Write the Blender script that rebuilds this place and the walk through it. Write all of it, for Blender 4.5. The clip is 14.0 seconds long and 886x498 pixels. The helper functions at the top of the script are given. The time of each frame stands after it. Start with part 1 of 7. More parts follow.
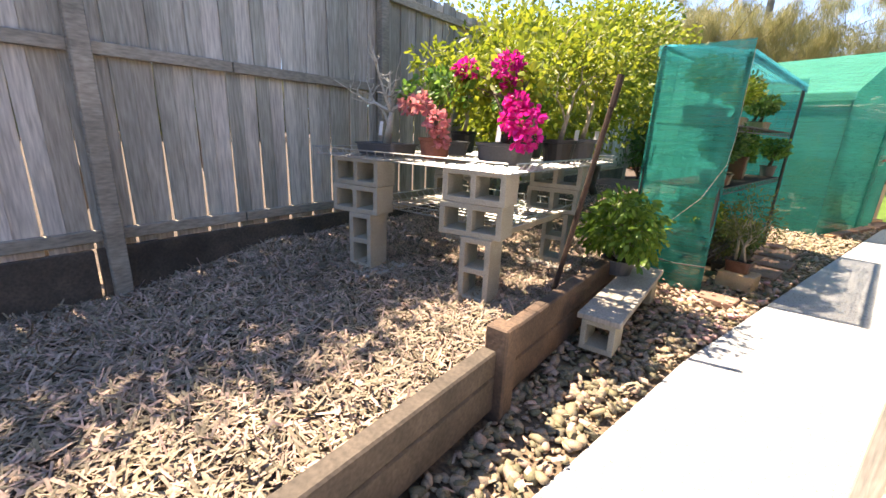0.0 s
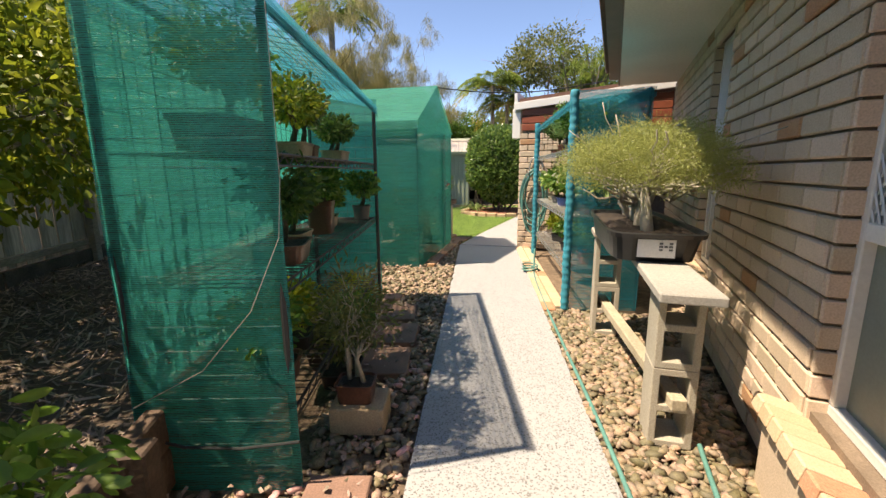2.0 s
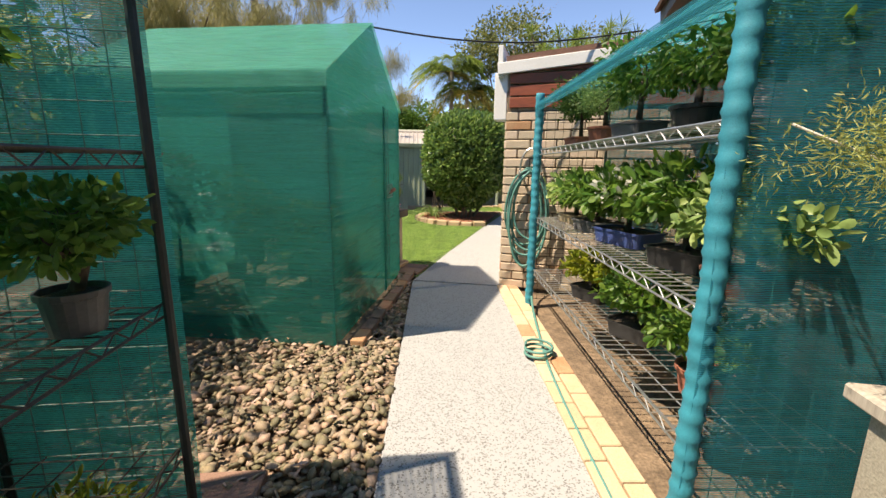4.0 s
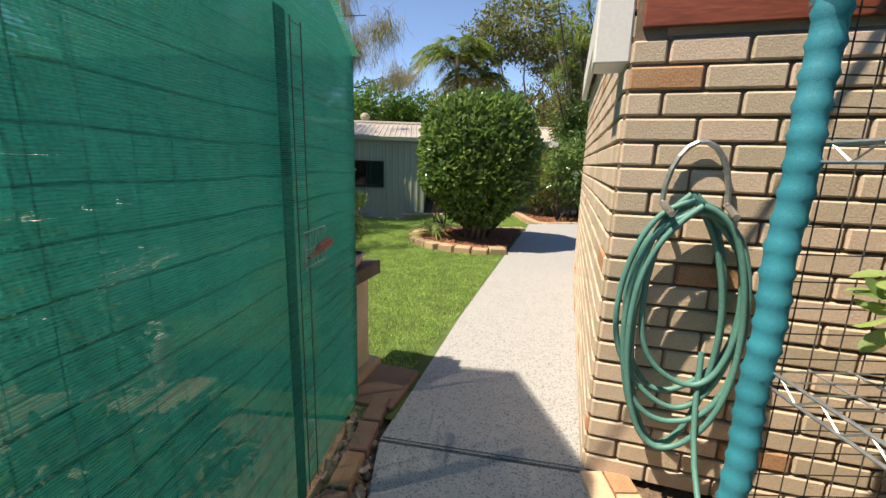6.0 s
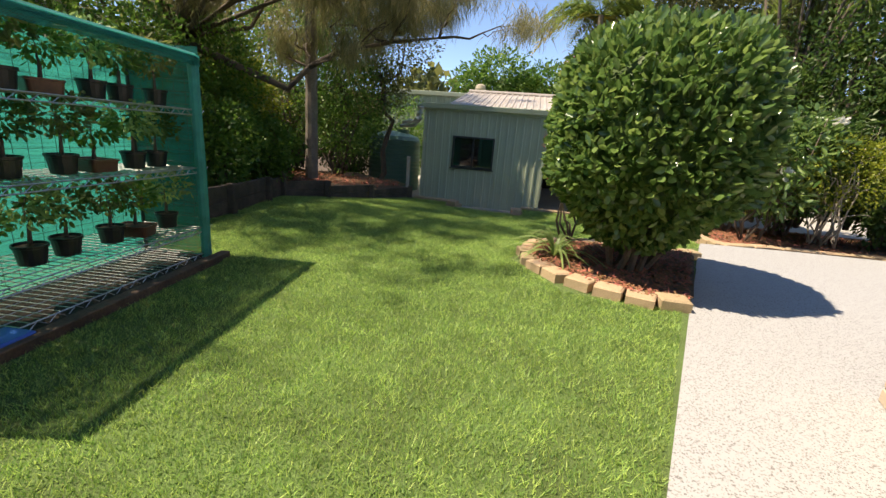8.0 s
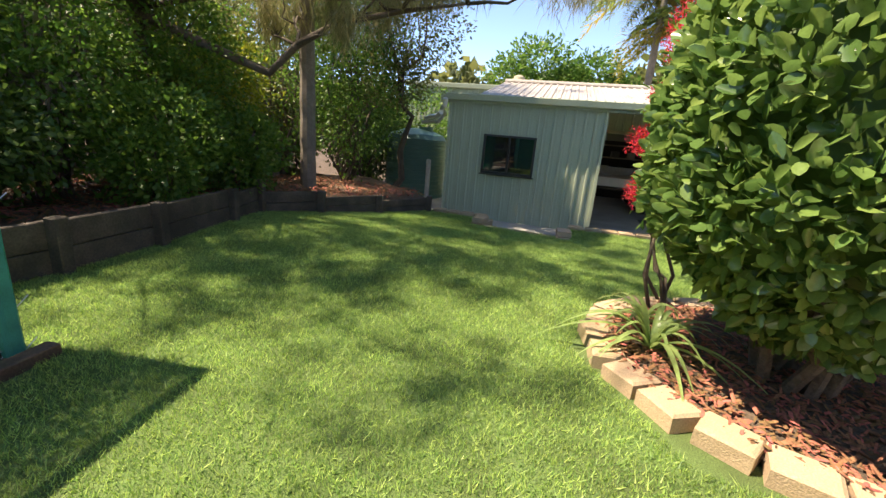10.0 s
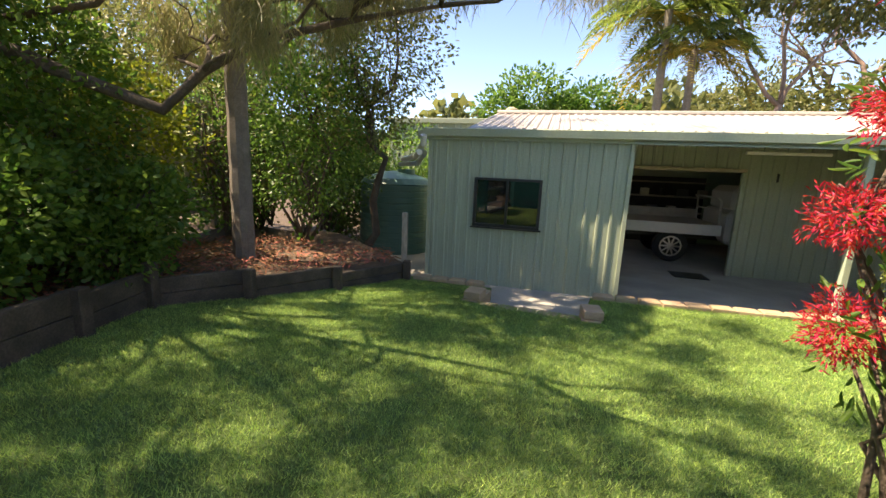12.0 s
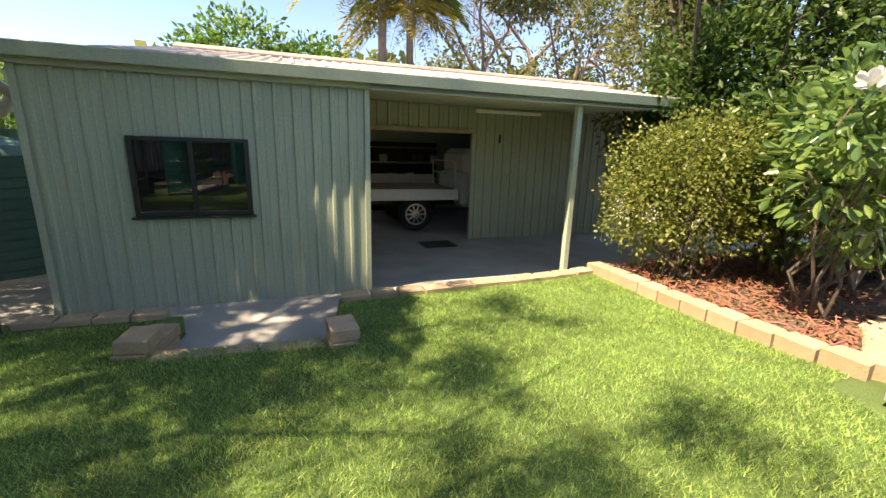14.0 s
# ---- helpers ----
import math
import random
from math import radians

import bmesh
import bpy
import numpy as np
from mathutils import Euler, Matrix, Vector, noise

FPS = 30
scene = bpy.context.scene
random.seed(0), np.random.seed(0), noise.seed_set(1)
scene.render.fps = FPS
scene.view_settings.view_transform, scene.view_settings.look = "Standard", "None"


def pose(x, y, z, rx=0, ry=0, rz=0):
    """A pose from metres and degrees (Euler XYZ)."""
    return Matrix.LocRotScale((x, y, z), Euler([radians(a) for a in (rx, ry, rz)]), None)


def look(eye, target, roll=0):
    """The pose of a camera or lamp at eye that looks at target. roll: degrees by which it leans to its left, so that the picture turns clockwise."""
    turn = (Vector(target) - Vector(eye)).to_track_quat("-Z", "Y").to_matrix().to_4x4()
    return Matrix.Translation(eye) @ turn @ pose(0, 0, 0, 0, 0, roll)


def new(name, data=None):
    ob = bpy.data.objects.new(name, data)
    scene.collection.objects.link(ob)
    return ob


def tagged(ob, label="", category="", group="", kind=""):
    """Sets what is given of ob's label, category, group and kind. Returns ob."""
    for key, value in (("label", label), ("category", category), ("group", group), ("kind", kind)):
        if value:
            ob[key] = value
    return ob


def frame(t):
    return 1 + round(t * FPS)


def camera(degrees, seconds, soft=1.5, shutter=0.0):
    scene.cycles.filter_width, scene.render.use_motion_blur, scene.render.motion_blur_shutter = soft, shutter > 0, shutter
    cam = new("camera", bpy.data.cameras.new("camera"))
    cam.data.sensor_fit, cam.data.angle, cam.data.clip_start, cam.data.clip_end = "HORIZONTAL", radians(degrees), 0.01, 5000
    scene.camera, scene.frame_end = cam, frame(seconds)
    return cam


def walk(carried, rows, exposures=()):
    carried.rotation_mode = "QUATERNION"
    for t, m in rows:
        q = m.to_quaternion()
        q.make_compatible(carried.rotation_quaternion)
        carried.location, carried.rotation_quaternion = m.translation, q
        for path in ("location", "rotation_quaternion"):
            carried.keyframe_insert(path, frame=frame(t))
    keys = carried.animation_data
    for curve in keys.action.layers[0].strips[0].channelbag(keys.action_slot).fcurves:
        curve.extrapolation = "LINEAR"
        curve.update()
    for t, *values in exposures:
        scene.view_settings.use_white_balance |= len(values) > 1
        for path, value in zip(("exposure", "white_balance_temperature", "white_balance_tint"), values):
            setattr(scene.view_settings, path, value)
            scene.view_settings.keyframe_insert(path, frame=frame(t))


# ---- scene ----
cam = camera(94.2, 14.0)
PATH = [
    (0, (0.834, -0.668, 1.216), (-0.781, 0.372, 0.662), 2.5),
    (0.5, (0.602, -0.12, 1.211), (-0.487, 1.492, 0.748), 1.5),
    (1, (0.399, 0.437, 1.236), (-0.365, 2.243, 0.84), 0.7),
    (1.5, (0.201, 0.973, 1.269), (-0.312, 2.872, 0.908), -0.2),
    (2, (0.112, 1.53, 1.281), (-0.225, 3.466, 0.908), -0.4),
    (2.5, (0.026, 2.153, 1.299), (-0.212, 4.097, 0.895), -0.5),
    (3, (-0.038, 2.765, 1.274), (-0.223, 4.716, 0.874), -0.1),
    (5.5, (-0.371, 6.099, 1.411), (-0.472, 8.056, 1.011), 1.2),
    (6, (-0.404, 6.798, 1.4), (-0.532, 8.75, 0.984), 1.7),
    (6.5, (-0.429, 7.502, 1.378), (-0.609, 9.445, 0.939), 1.9),
    (7, (-0.552, 8.161, 1.363), (-0.816, 10.088, 0.896), 2.4),
    (7.5, (-0.625, 8.778, 1.318), (-1.058, 10.668, 0.824), 3.5),
    (8, (-0.859, 9.262, 1.303), (-1.463, 11.096, 0.779), 4.7),
    (10.5, (-1.548, 11.734, 1.34), (-2.3, 13.507, 0.8), 4.8),
    (11, (-1.723, 12.224, 1.384), (-2.465, 14.012, 0.881), 4.5),
    (11.5, (-1.871, 12.741, 1.446), (-2.633, 14.537, 1.003), 3.2),
    (12, (-2.04, 13.187, 1.482), (-2.803, 14.995, 1.096), 2.4),
    (12.5, (-2.154, 13.624, 1.464), (-2.864, 15.458, 1.1), 1.9),
    (13, (-2.239, 14.061, 1.431), (-2.719, 15.963, 1.041), 2.0),
    (13.5, (-2.157, 14.527, 1.356), (-2.258, 16.477, 0.923), 1.9),
    (14, (-2.033, 14.987, 1.302), (-1.646, 16.893, 0.837), 1.6),
]
walk(cam, [(t, look(eye, target, roll)) for t, eye, target, roll in PATH],
     exposures=[(0, 2.15, 8000, 15), (0.5, 1.45, 8300, 14), (1.0, 1.15, 8200, 15), (2.5, 1.15, 8200, 15), (5.3, 0.95, 7700, 11), (6.5, 0.85, 7700, 11), (8.0, 1.05, 7900, 13), (10.4, 1.65, 8200, 14), (11.0, 1.7, 8500, 15), (12.0, 1.75, 8700, 16), (14, 1.75, 8700, 16)])


# ---------------------------------------------------------------- world, sun
world = bpy.data.worlds.new("world")
scene.world = world
world.use_nodes = True
wn = world.node_tree.nodes
sky = wn.new("ShaderNodeTexSky")
sky.sky_type = "NISHITA"
sky.sun_disc = False
sky.sun_elevation = radians(61)
sky.sun_rotation = radians(246.8)
sky.ozone_density = 5.0
sky.dust_density = 0.0
sky.air_density = 0.6
wn["Background"].inputs["Strength"].default_value = 0.15
world.node_tree.links.new(sky.outputs[0], wn["Background"].inputs["Color"])
sun = new("sun", bpy.data.lights.new("sun", "SUN"))
sun.data.energy = 4.5
sun.data.angle = radians(0.6)
sun.data.color = (1.0, 0.94, 0.84)
sun.matrix_world = look((0, 0, 30), (0.98 * 15.5, 0.42 * 15.5, 30 - 1.93 * 15.5))


# ---------------------------------------------------------------- materials
def mat(name, base, rough=0.7, metal=0.0, vary=0.12, scale=8.0, fine=90.0, bump=0.3, dist=0.004,
        tint=None, stain=0.0, obj=0.0, island=0.0, spec=0.5, transl=0.0, alpha=1.0, stretch=(1, 1, 1), bumpscale=None):
    """A procedural surface: base colour varied at two scales, with relief."""
    m = bpy.data.materials.new(name)
    m.use_nodes = True
    nt = m.node_tree
    n, l = nt.nodes, nt.links
    b = n["Principled BSDF"]
    tc = n.new("ShaderNodeTexCoord")
    mp = n.new("ShaderNodeMapping")
    mp.inputs["Scale"].default_value = stretch
    l.new(tc.outputs["Object"], mp.inputs["Vector"])
    big = n.new("ShaderNodeTexNoise")
    big.inputs["Scale"].default_value = scale
    big.inputs["Detail"].default_value = 5
    small = n.new("ShaderNodeTexNoise")
    small.inputs["Scale"].default_value = fine
    small.inputs["Detail"].default_value = 4
    l.new(mp.outputs[0], big.inputs["Vector"])
    l.new(mp.outputs[0], small.inputs["Vector"])
    tint = tint or tuple(c * 0.55 for c in base)
    ramp = n.new("ShaderNodeValToRGB")
    ramp.color_ramp.elements[0].position = 0.35
    ramp.color_ramp.elements[1].position = 0.68
    ramp.color_ramp.elements[0].color = (*[a + (c - a) * (1 - min(1, vary * 4)) for a, c in zip(tint, base)], 1)
    ramp.color_ramp.elements[1].color = (*base, 1)
    l.new(big.outputs["Fac"], ramp.inputs[0])
    mul = n.new("ShaderNodeMix")
    mul.data_type, mul.blend_type = "RGBA", "MULTIPLY"
    mul.inputs["Factor"].default_value = 1.0
    r2 = n.new("ShaderNodeMapRange")
    r2.inputs[1].default_value, r2.inputs[2].default_value = 0.25, 0.75
    r2.inputs[3].default_value, r2.inputs[4].default_value = 1 - 2.0 * vary, 1 + 1.2 * vary
    l.new(small.outputs["Fac"], r2.inputs[0])
    l.new(ramp.outputs[0], mul.inputs["A"])
    l.new(r2.outputs[0], mul.inputs["B"])
    col = mul.outputs["Result"]
    for amount, node, out in ((obj, "ShaderNodeObjectInfo", "Random"), (island, "ShaderNodeNewGeometry", "Random Per Island")):
        if amount:
            q = n.new(node)
            hsv = n.new("ShaderNodeHueSaturation")
            v = n.new("ShaderNodeMapRange")
            v.inputs[3].default_value, v.inputs[4].default_value = 1 - amount, 1 + amount
            hu = n.new("ShaderNodeMapRange")
            hu.inputs[3].default_value, hu.inputs[4].default_value = 0.5 + 0.07 * amount, 0.5 - 0.07 * amount
            l.new(q.outputs[out], v.inputs[0])
            l.new(q.outputs[out], hu.inputs[0])
            l.new(v.outputs[0], hsv.inputs["Value"])
            l.new(hu.outputs[0], hsv.inputs["Hue"])
            l.new(col, hsv.inputs["Color"])
            col = hsv.outputs[0]
    if stain:
        st = n.new("ShaderNodeTexNoise")
        st.inputs["Scale"].default_value = scale * 0.3
        st.inputs["Detail"].default_value = 7
        l.new(tc.outputs["Object"], st.inputs["Vector"])
        sr = n.new("ShaderNodeMapRange")
        sr.inputs[1].default_value, sr.inputs[2].default_value = 0.5, 0.72
        sr.inputs[3].default_value, sr.inputs[4].default_value = 0, stain
        l.new(st.outputs["Fac"], sr.inputs[0])
        sm = n.new("ShaderNodeMix")
        sm.data_type = "RGBA"
        sm.inputs["B"].default_value = (*[c * 0.35 for c in tint], 1)
        l.new(sr.outputs[0], sm.inputs["Factor"])
        l.new(col, sm.inputs["A"])
        col = sm.outputs["Result"]
    l.new(col, b.inputs["Base Color"])
    b.inputs["Roughness"].default_value = rough
    b.inputs["Metallic"].default_value = metal
    b.inputs["Specular IOR Level"].default_value = spec
    if bump:
        bp = n.new("ShaderNodeBump")
        bp.inputs["Strength"].default_value = bump
        bp.inputs["Distance"].default_value = dist
        l.new((small if not bumpscale else big).outputs["Fac"], bp.inputs["Height"])
        l.new(bp.outputs[0], b.inputs["Normal"])
    out = n["Material Output"]
    last = b.outputs[0]
    if transl:
        tr = n.new("ShaderNodeBsdfTranslucent")
        l.new(col, tr.inputs["Color"])
        mx = n.new("ShaderNodeMixShader")
        mx.inputs[0].default_value = transl
        l.new(last, mx.inputs[1])
        l.new(tr.outputs[0], mx.inputs[2])
        last = mx.outputs[0]
    if alpha < 1:
        tp = n.new("ShaderNodeBsdfTransparent")
        mx = n.new("ShaderNodeMixShader")
        wv = n.new("ShaderNodeTexNoise")
        wv.inputs["Scale"].default_value = 3.0
        wv.inputs["Detail"].default_value = 6
        wm = n.new("ShaderNodeMapping")
        wm.inputs["Scale"].default_value = (1, 1, 22)
        l.new(tc.outputs["Object"], wm.inputs["Vector"])
        l.new(wm.outputs[0], wv.inputs["Vector"])
        ar = n.new("ShaderNodeMapRange")
        ar.inputs[1].default_value, ar.inputs[2].default_value = 0.3, 0.7
        ar.inputs[3].default_value, ar.inputs[4].default_value = alpha - 0.10, alpha + 0.10
        l.new(wv.outputs["Fac"], ar.inputs[0])
        knit = n.new("ShaderNodeTexWave")
        knit.wave_type, knit.bands_direction = "BANDS", "Z"
        knit.inputs["Scale"].default_value = 42.0
        knit.inputs["Distortion"].default_value = 2.2
        knit.inputs["Detail"].default_value = 3
        knit.inputs["Detail Scale"].default_value = 0.6
        l.new(tc.outputs["Object"], knit.inputs["Vector"])
        kr = n.new("ShaderNodeMapRange")
        kr.inputs[3].default_value, kr.inputs[4].default_value = -0.16, 0.16
        l.new(knit.outputs["Fac"], kr.inputs[0])
        both = n.new("ShaderNodeMath")
        both.operation, both.use_clamp = "ADD", True
        l.new(ar.outputs[0], both.inputs[0])
        l.new(kr.outputs[0], both.inputs[1])
        l.new(both.outputs[0], mx.inputs[0])
        l.new(tp.outputs[0], mx.inputs[1])
        l.new(last, mx.inputs[2])
        last = mx.outputs[0]
    l.new(last, out.inputs["Surface"])
    return m


def leafmat(name, base, var=0.35, transl=0.5, rough=0.45, spec=0.5):
    return mat(name, base, rough=rough, vary=0.08, scale=3, fine=60, bump=0, tint=tuple(c * 0.6 for c in base), island=var, transl=transl, spec=spec)


def speckled(name, base, dots, scale=170.0, rough=0.75):
    """Exposed aggregate: pale matrix with grey and dark chips."""
    m = mat(name, base, rough=rough, vary=0.05, scale=1.3, fine=260, bump=0.25, dist=0.003, tint=tuple(c * 0.86 for c in base))
    nt = m.node_tree
    n, l = nt.nodes, nt.links
    b = n["Principled BSDF"]
    src = b.inputs["Base Color"].links[0].from_socket
    tc = n.new("ShaderNodeTexCoord")
    vo = n.new("ShaderNodeTexVoronoi")
    vo.inputs["Scale"].default_value = scale
    l.new(tc.outputs["Object"], vo.inputs["Vector"])
    sep = n.new("ShaderNodeSeparateColor")
    l.new(vo.outputs["Color"], sep.inputs[0])
    ramp = n.new("ShaderNodeValToRGB")
    e = ramp.color_ramp.elements
    e[0].position, e[0].color = 0.0, (*dots, 1)
    e[1].position, e[1].color = 0.2, (*[c * 0.85 for c in base], 1)
    k = ramp.color_ramp.elements.new(0.1)
    k.color = (*[c * 2.2 for c in dots], 1)
    ramp.color_ramp.interpolation = "CONSTANT"
    l.new(sep.outputs[0], ramp.inputs[0])
    mx = n.new("ShaderNodeMix")
    mx.data_type, mx.blend_type = "RGBA", "DARKEN"
    mx.inputs["Factor"].default_value = 0.8
    l.new(src, mx.inputs["A"])
    l.new(ramp.outputs[0], mx.inputs["B"])
    l.new(mx.outputs["Result"], b.inputs["Base Color"])
    return m


def glassmat(name, tint=(0.8, 0.85, 0.85), rough=0.02, alpha=0.25):
    m = bpy.data.materials.new(name)
    m.use_nodes = True
    n, l = m.node_tree.nodes, m.node_tree.links
    b = n["Principled BSDF"]
    b.inputs["Base Color"].default_value = (*tint, 1)
    b.inputs["Roughness"].default_value = rough
    b.inputs["Alpha"].default_value = alpha
    b.inputs["Specular IOR Level"].default_value = 0.8
    return m


PALING = mat("weathered_paling", (0.58, 0.54, 0.47), 0.85, vary=0.2, scale=3.5, fine=70, bump=0.6, tint=(0.32, 0.29, 0.25), stain=0.4, obj=0.3, stretch=(1, 1, 0.09))
RAIL = mat("weathered_rail", (0.42, 0.37, 0.30), 0.85, vary=0.2, scale=4, fine=70, bump=0.6, stain=0.4, stretch=(0.25, 0.25, 1))
SLEEPER = mat("dark_treated_timber", (0.16, 0.10, 0.065), 0.8, vary=0.2, scale=5, fine=60, bump=0.7, tint=(0.06, 0.04, 0.03), stain=0.6)
SLEEPERG = mat("aged_sleeper", (0.12, 0.092, 0.07), 0.85, vary=0.2, scale=5, fine=60, bump=0.7, tint=(0.05, 0.04, 0.03), stain=0.6)
GREYWOOD = mat("grey_timber", (0.46, 0.41, 0.345), 0.8, vary=0.18, scale=4, fine=80, bump=0.5, stain=0.4, stretch=(1, 1, 0.12))
PALEWOOD = mat("pale_timber", (0.50, 0.43, 0.31), 0.75, vary=0.14, scale=5, fine=80, bump=0.4, stain=0.3)
BLOCK = mat("concrete_block", (0.43, 0.395, 0.32), 0.9, vary=0.14, scale=5, fine=160, bump=0.7, dist=0.003, tint=(0.30, 0.27, 0.21), stain=0.35, obj=0.12)
CONC = mat("concrete", (0.42, 0.40, 0.36), 0.9, vary=0.12, scale=2.2, fine=120, bump=0.4, tint=(0.28, 0.27, 0.24), stain=0.35)
AGG = speckled("exposed_aggregate", (0.40, 0.405, 0.41), (0.10, 0.095, 0.09), 150)
BRICK = mat("tan_brick", (0.60, 0.475, 0.365), 0.85, vary=0.1, scale=14, fine=150, bump=0.5, dist=0.004, tint=(0.53, 0.405, 0.30), obj=0.14, island=0.14)
BRICKRED = mat("scorched_brick", (0.46, 0.22, 0.12), 0.85, vary=0.16, scale=10, fine=150, bump=0.5, tint=(0.50, 0.32, 0.19), obj=0.12)
MORTAR = mat("dark_mortar", (0.235, 0.175, 0.125), 0.95, vary=0.15, scale=9, fine=140, bump=0.5)
SILLB = mat("sill_brick", (0.60, 0.44, 0.29), 0.8, vary=0.1, scale=12, fine=150, bump=0.4, tint=(0.48, 0.33, 0.21), obj=0.12)
WHITEP = mat("white_paint", (0.74, 0.73, 0.70), 0.5, vary=0.04, scale=2, fine=60, bump=0.08)
SOFFIT = mat("soffit_paint", (0.80, 0.79, 0.75), 0.6, vary=0.05, scale=1.5, fine=50, bump=0.1)
GUTTER = mat("brown_gutter", (0.17, 0.12, 0.09), 0.5, vary=0.08, bump=0.08)
REDBOARD = mat("red_stained_board", (0.30, 0.075, 0.035), 0.5, vary=0.16, scale=6, fine=70, bump=0.3, stretch=(0.2, 0.2, 1))
ROOFTILE = mat("roof_tile", (0.20, 0.10, 0.07), 0.8, vary=0.15, bump=0.5)
CLOTH = mat("green_shade_cloth", (0.04, 0.50, 0.43), 0.75, vary=0.15, scale=3, fine=300, stretch=(0.2, 0.2, 1.2), bump=0.4, dist=0.002, tint=(0.026, 0.36, 0.31), transl=0.75, alpha=0.68)
CLOTHD = mat("green_tent_cloth", (0.022, 0.36, 0.305), 0.75, vary=0.15, scale=2.5, fine=260, bump=0.4, dist=0.003, tint=(0.014, 0.22, 0.19), transl=0.62, alpha=0.77, stretch=(0.12, 0.12, 1.2))
TENTROOF = mat("green_tent_roof_cloth", (0.04, 0.36, 0.26), 0.6, vary=0.08, scale=2.5, fine=300, bump=0.3, transl=0.45, alpha=0.66)
CLOTHT = mat("turquoise_shade_cloth", (0.025, 0.36, 0.46), 0.7, vary=0.1, scale=5, fine=400, bump=0.4, dist=0.002, transl=0.6, alpha=0.62)
WRAPT = mat("turquoise_wrapped_cloth", (0.02, 0.27, 0.36), 0.7, vary=0.12, scale=9, fine=300, bump=0.5, dist=0.002)
WRAPG = mat("green_wrapped_cloth", (0.03, 0.30, 0.24), 0.75, vary=0.15, scale=9, fine=300, bump=0.5, dist=0.002)
FRAMEB = mat("dark_frame", (0.03, 0.035, 0.035), 0.5, vary=0.1, bump=0.1)
WIRE = mat("galvanised_wire", (0.55, 0.55, 0.54), 0.38, metal=0.85, vary=0.1, scale=20, bump=0.1)
WIREG = mat("green_coated_wire", (0.05, 0.17, 0.15), 0.5, vary=0.1, bump=0.1)
WIRED = mat("rusty_dark_wire", (0.10, 0.09, 0.08), 0.6, metal=0.5, vary=0.15, bump=0.1)
BLACKP = mat("black_plastic", (0.022, 0.022, 0.023), 0.4, vary=0.12, scale=12, bump=0.12, stain=0.2)
TERRA = mat("terracotta", (0.40, 0.145, 0.09), 0.8, vary=0.14, scale=9, bump=0.25)
BROWNGL = mat("brown_glazed", (0.14, 0.055, 0.035), 0.35, vary=0.15, scale=9, bump=0.12)
TANPOT = mat("tan_glazed_pot", (0.42, 0.33, 0.21), 0.5, vary=0.12, scale=9, bump=0.15)
REDGL = mat("dark_red_glaze", (0.16, 0.022, 0.02), 0.25, vary=0.12, scale=9, bump=0.1)
GREYPOT = mat("grey_plastic_pot", (0.10, 0.10, 0.105), 0.5, vary=0.1, bump=0.1)
WHITEPOT = mat("white_glazed_pot", (0.66, 0.65, 0.62), 0.4, vary=0.08, bump=0.1)
SOIL = mat("potting_soil", (0.07, 0.05, 0.036), 0.95, vary=0.3, scale=25, fine=120, bump=1.0, dist=0.01)
EARTH = mat("bare_earth", (0.13, 0.09, 0.06), 0.95, vary=0.25, scale=4, fine=70, bump=0.9, dist=0.01)
GRAVELB = mat("pebble_bedding", (0.25, 0.175, 0.115), 0.95, vary=0.25, scale=12, fine=60, bump=0.9, dist=0.01)
PEBBLE = mat("river_pebble", (0.43, 0.30, 0.185), 0.7, vary=0.18, scale=22, fine=160, bump=0.3, tint=(0.25, 0.205, 0.175), obj=0.55, island=0.55)
MULCH = mat("grey_wood_mulch", (0.42, 0.32, 0.23), 0.9, vary=0.2, scale=6, fine=80, bump=0.6, tint=(0.2, 0.155, 0.12), island=0.5)
MULCHR = mat("red_wood_mulch", (0.34, 0.145, 0.075), 0.9, vary=0.2, scale=6, fine=80, bump=0.6, island=0.5)
PAVER = mat("brown_paver", (0.29, 0.175, 0.125), 0.85, vary=0.14, scale=6, fine=120, bump=0.5, obj=0.12, stain=0.25)
STONE = mat("tan_edging_stone", (0.47, 0.345, 0.215), 0.9, vary=0.14, scale=7, fine=120, bump=0.7, dist=0.006, tint=(0.36, 0.255, 0.16), obj=0.15)
LAWN = mat("lawn_soil_and_thatch", (0.15, 0.245, 0.065), 0.95, vary=0.25, scale=2.2, fine=140, bump=1.0, dist=0.02, tint=(0.10, 0.15, 0.04))
GRASS = mat("grass_blade", (0.36, 0.54, 0.15), 0.5, vary=0.16, scale=0.9, fine=5, bump=0, tint=(0.27, 0.43, 0.11), island=0.5, transl=0.45)
BARK = mat("grey_bark", (0.15, 0.115, 0.085), 0.9, vary=0.2, scale=6, fine=50, bump=0.9, dist=0.012, stain=0.4)
BARKP = mat("palm_trunk_bark", (0.24, 0.205, 0.165), 0.9, vary=0.15, scale=8, fine=60, bump=0.6, stain=0.4)
BARKL = mat("pale_stem", (0.42, 0.36, 0.28), 0.8, vary=0.14, scale=9, bump=0.4)
BARKW = mat("bleached_branch", (0.55, 0.50, 0.42), 0.8, vary=0.12, scale=12, bump=0.4)
BARKGUM = mat("gum_bark", (0.34, 0.235, 0.18), 0.8, vary=0.16, scale=3, bump=0.4)
LEAFY = leafmat("yellow_green_leaf", (0.26, 0.31, 0.032), transl=0.5)
LEAFM = leafmat("mid_green_leaf", (0.125, 0.25, 0.042), transl=0.55)
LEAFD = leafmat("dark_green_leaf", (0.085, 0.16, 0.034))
LEAFG = leafmat("glossy_hedge_leaf", (0.17, 0.28, 0.075), rough=0.22, transl=0.45, spec=0.8)
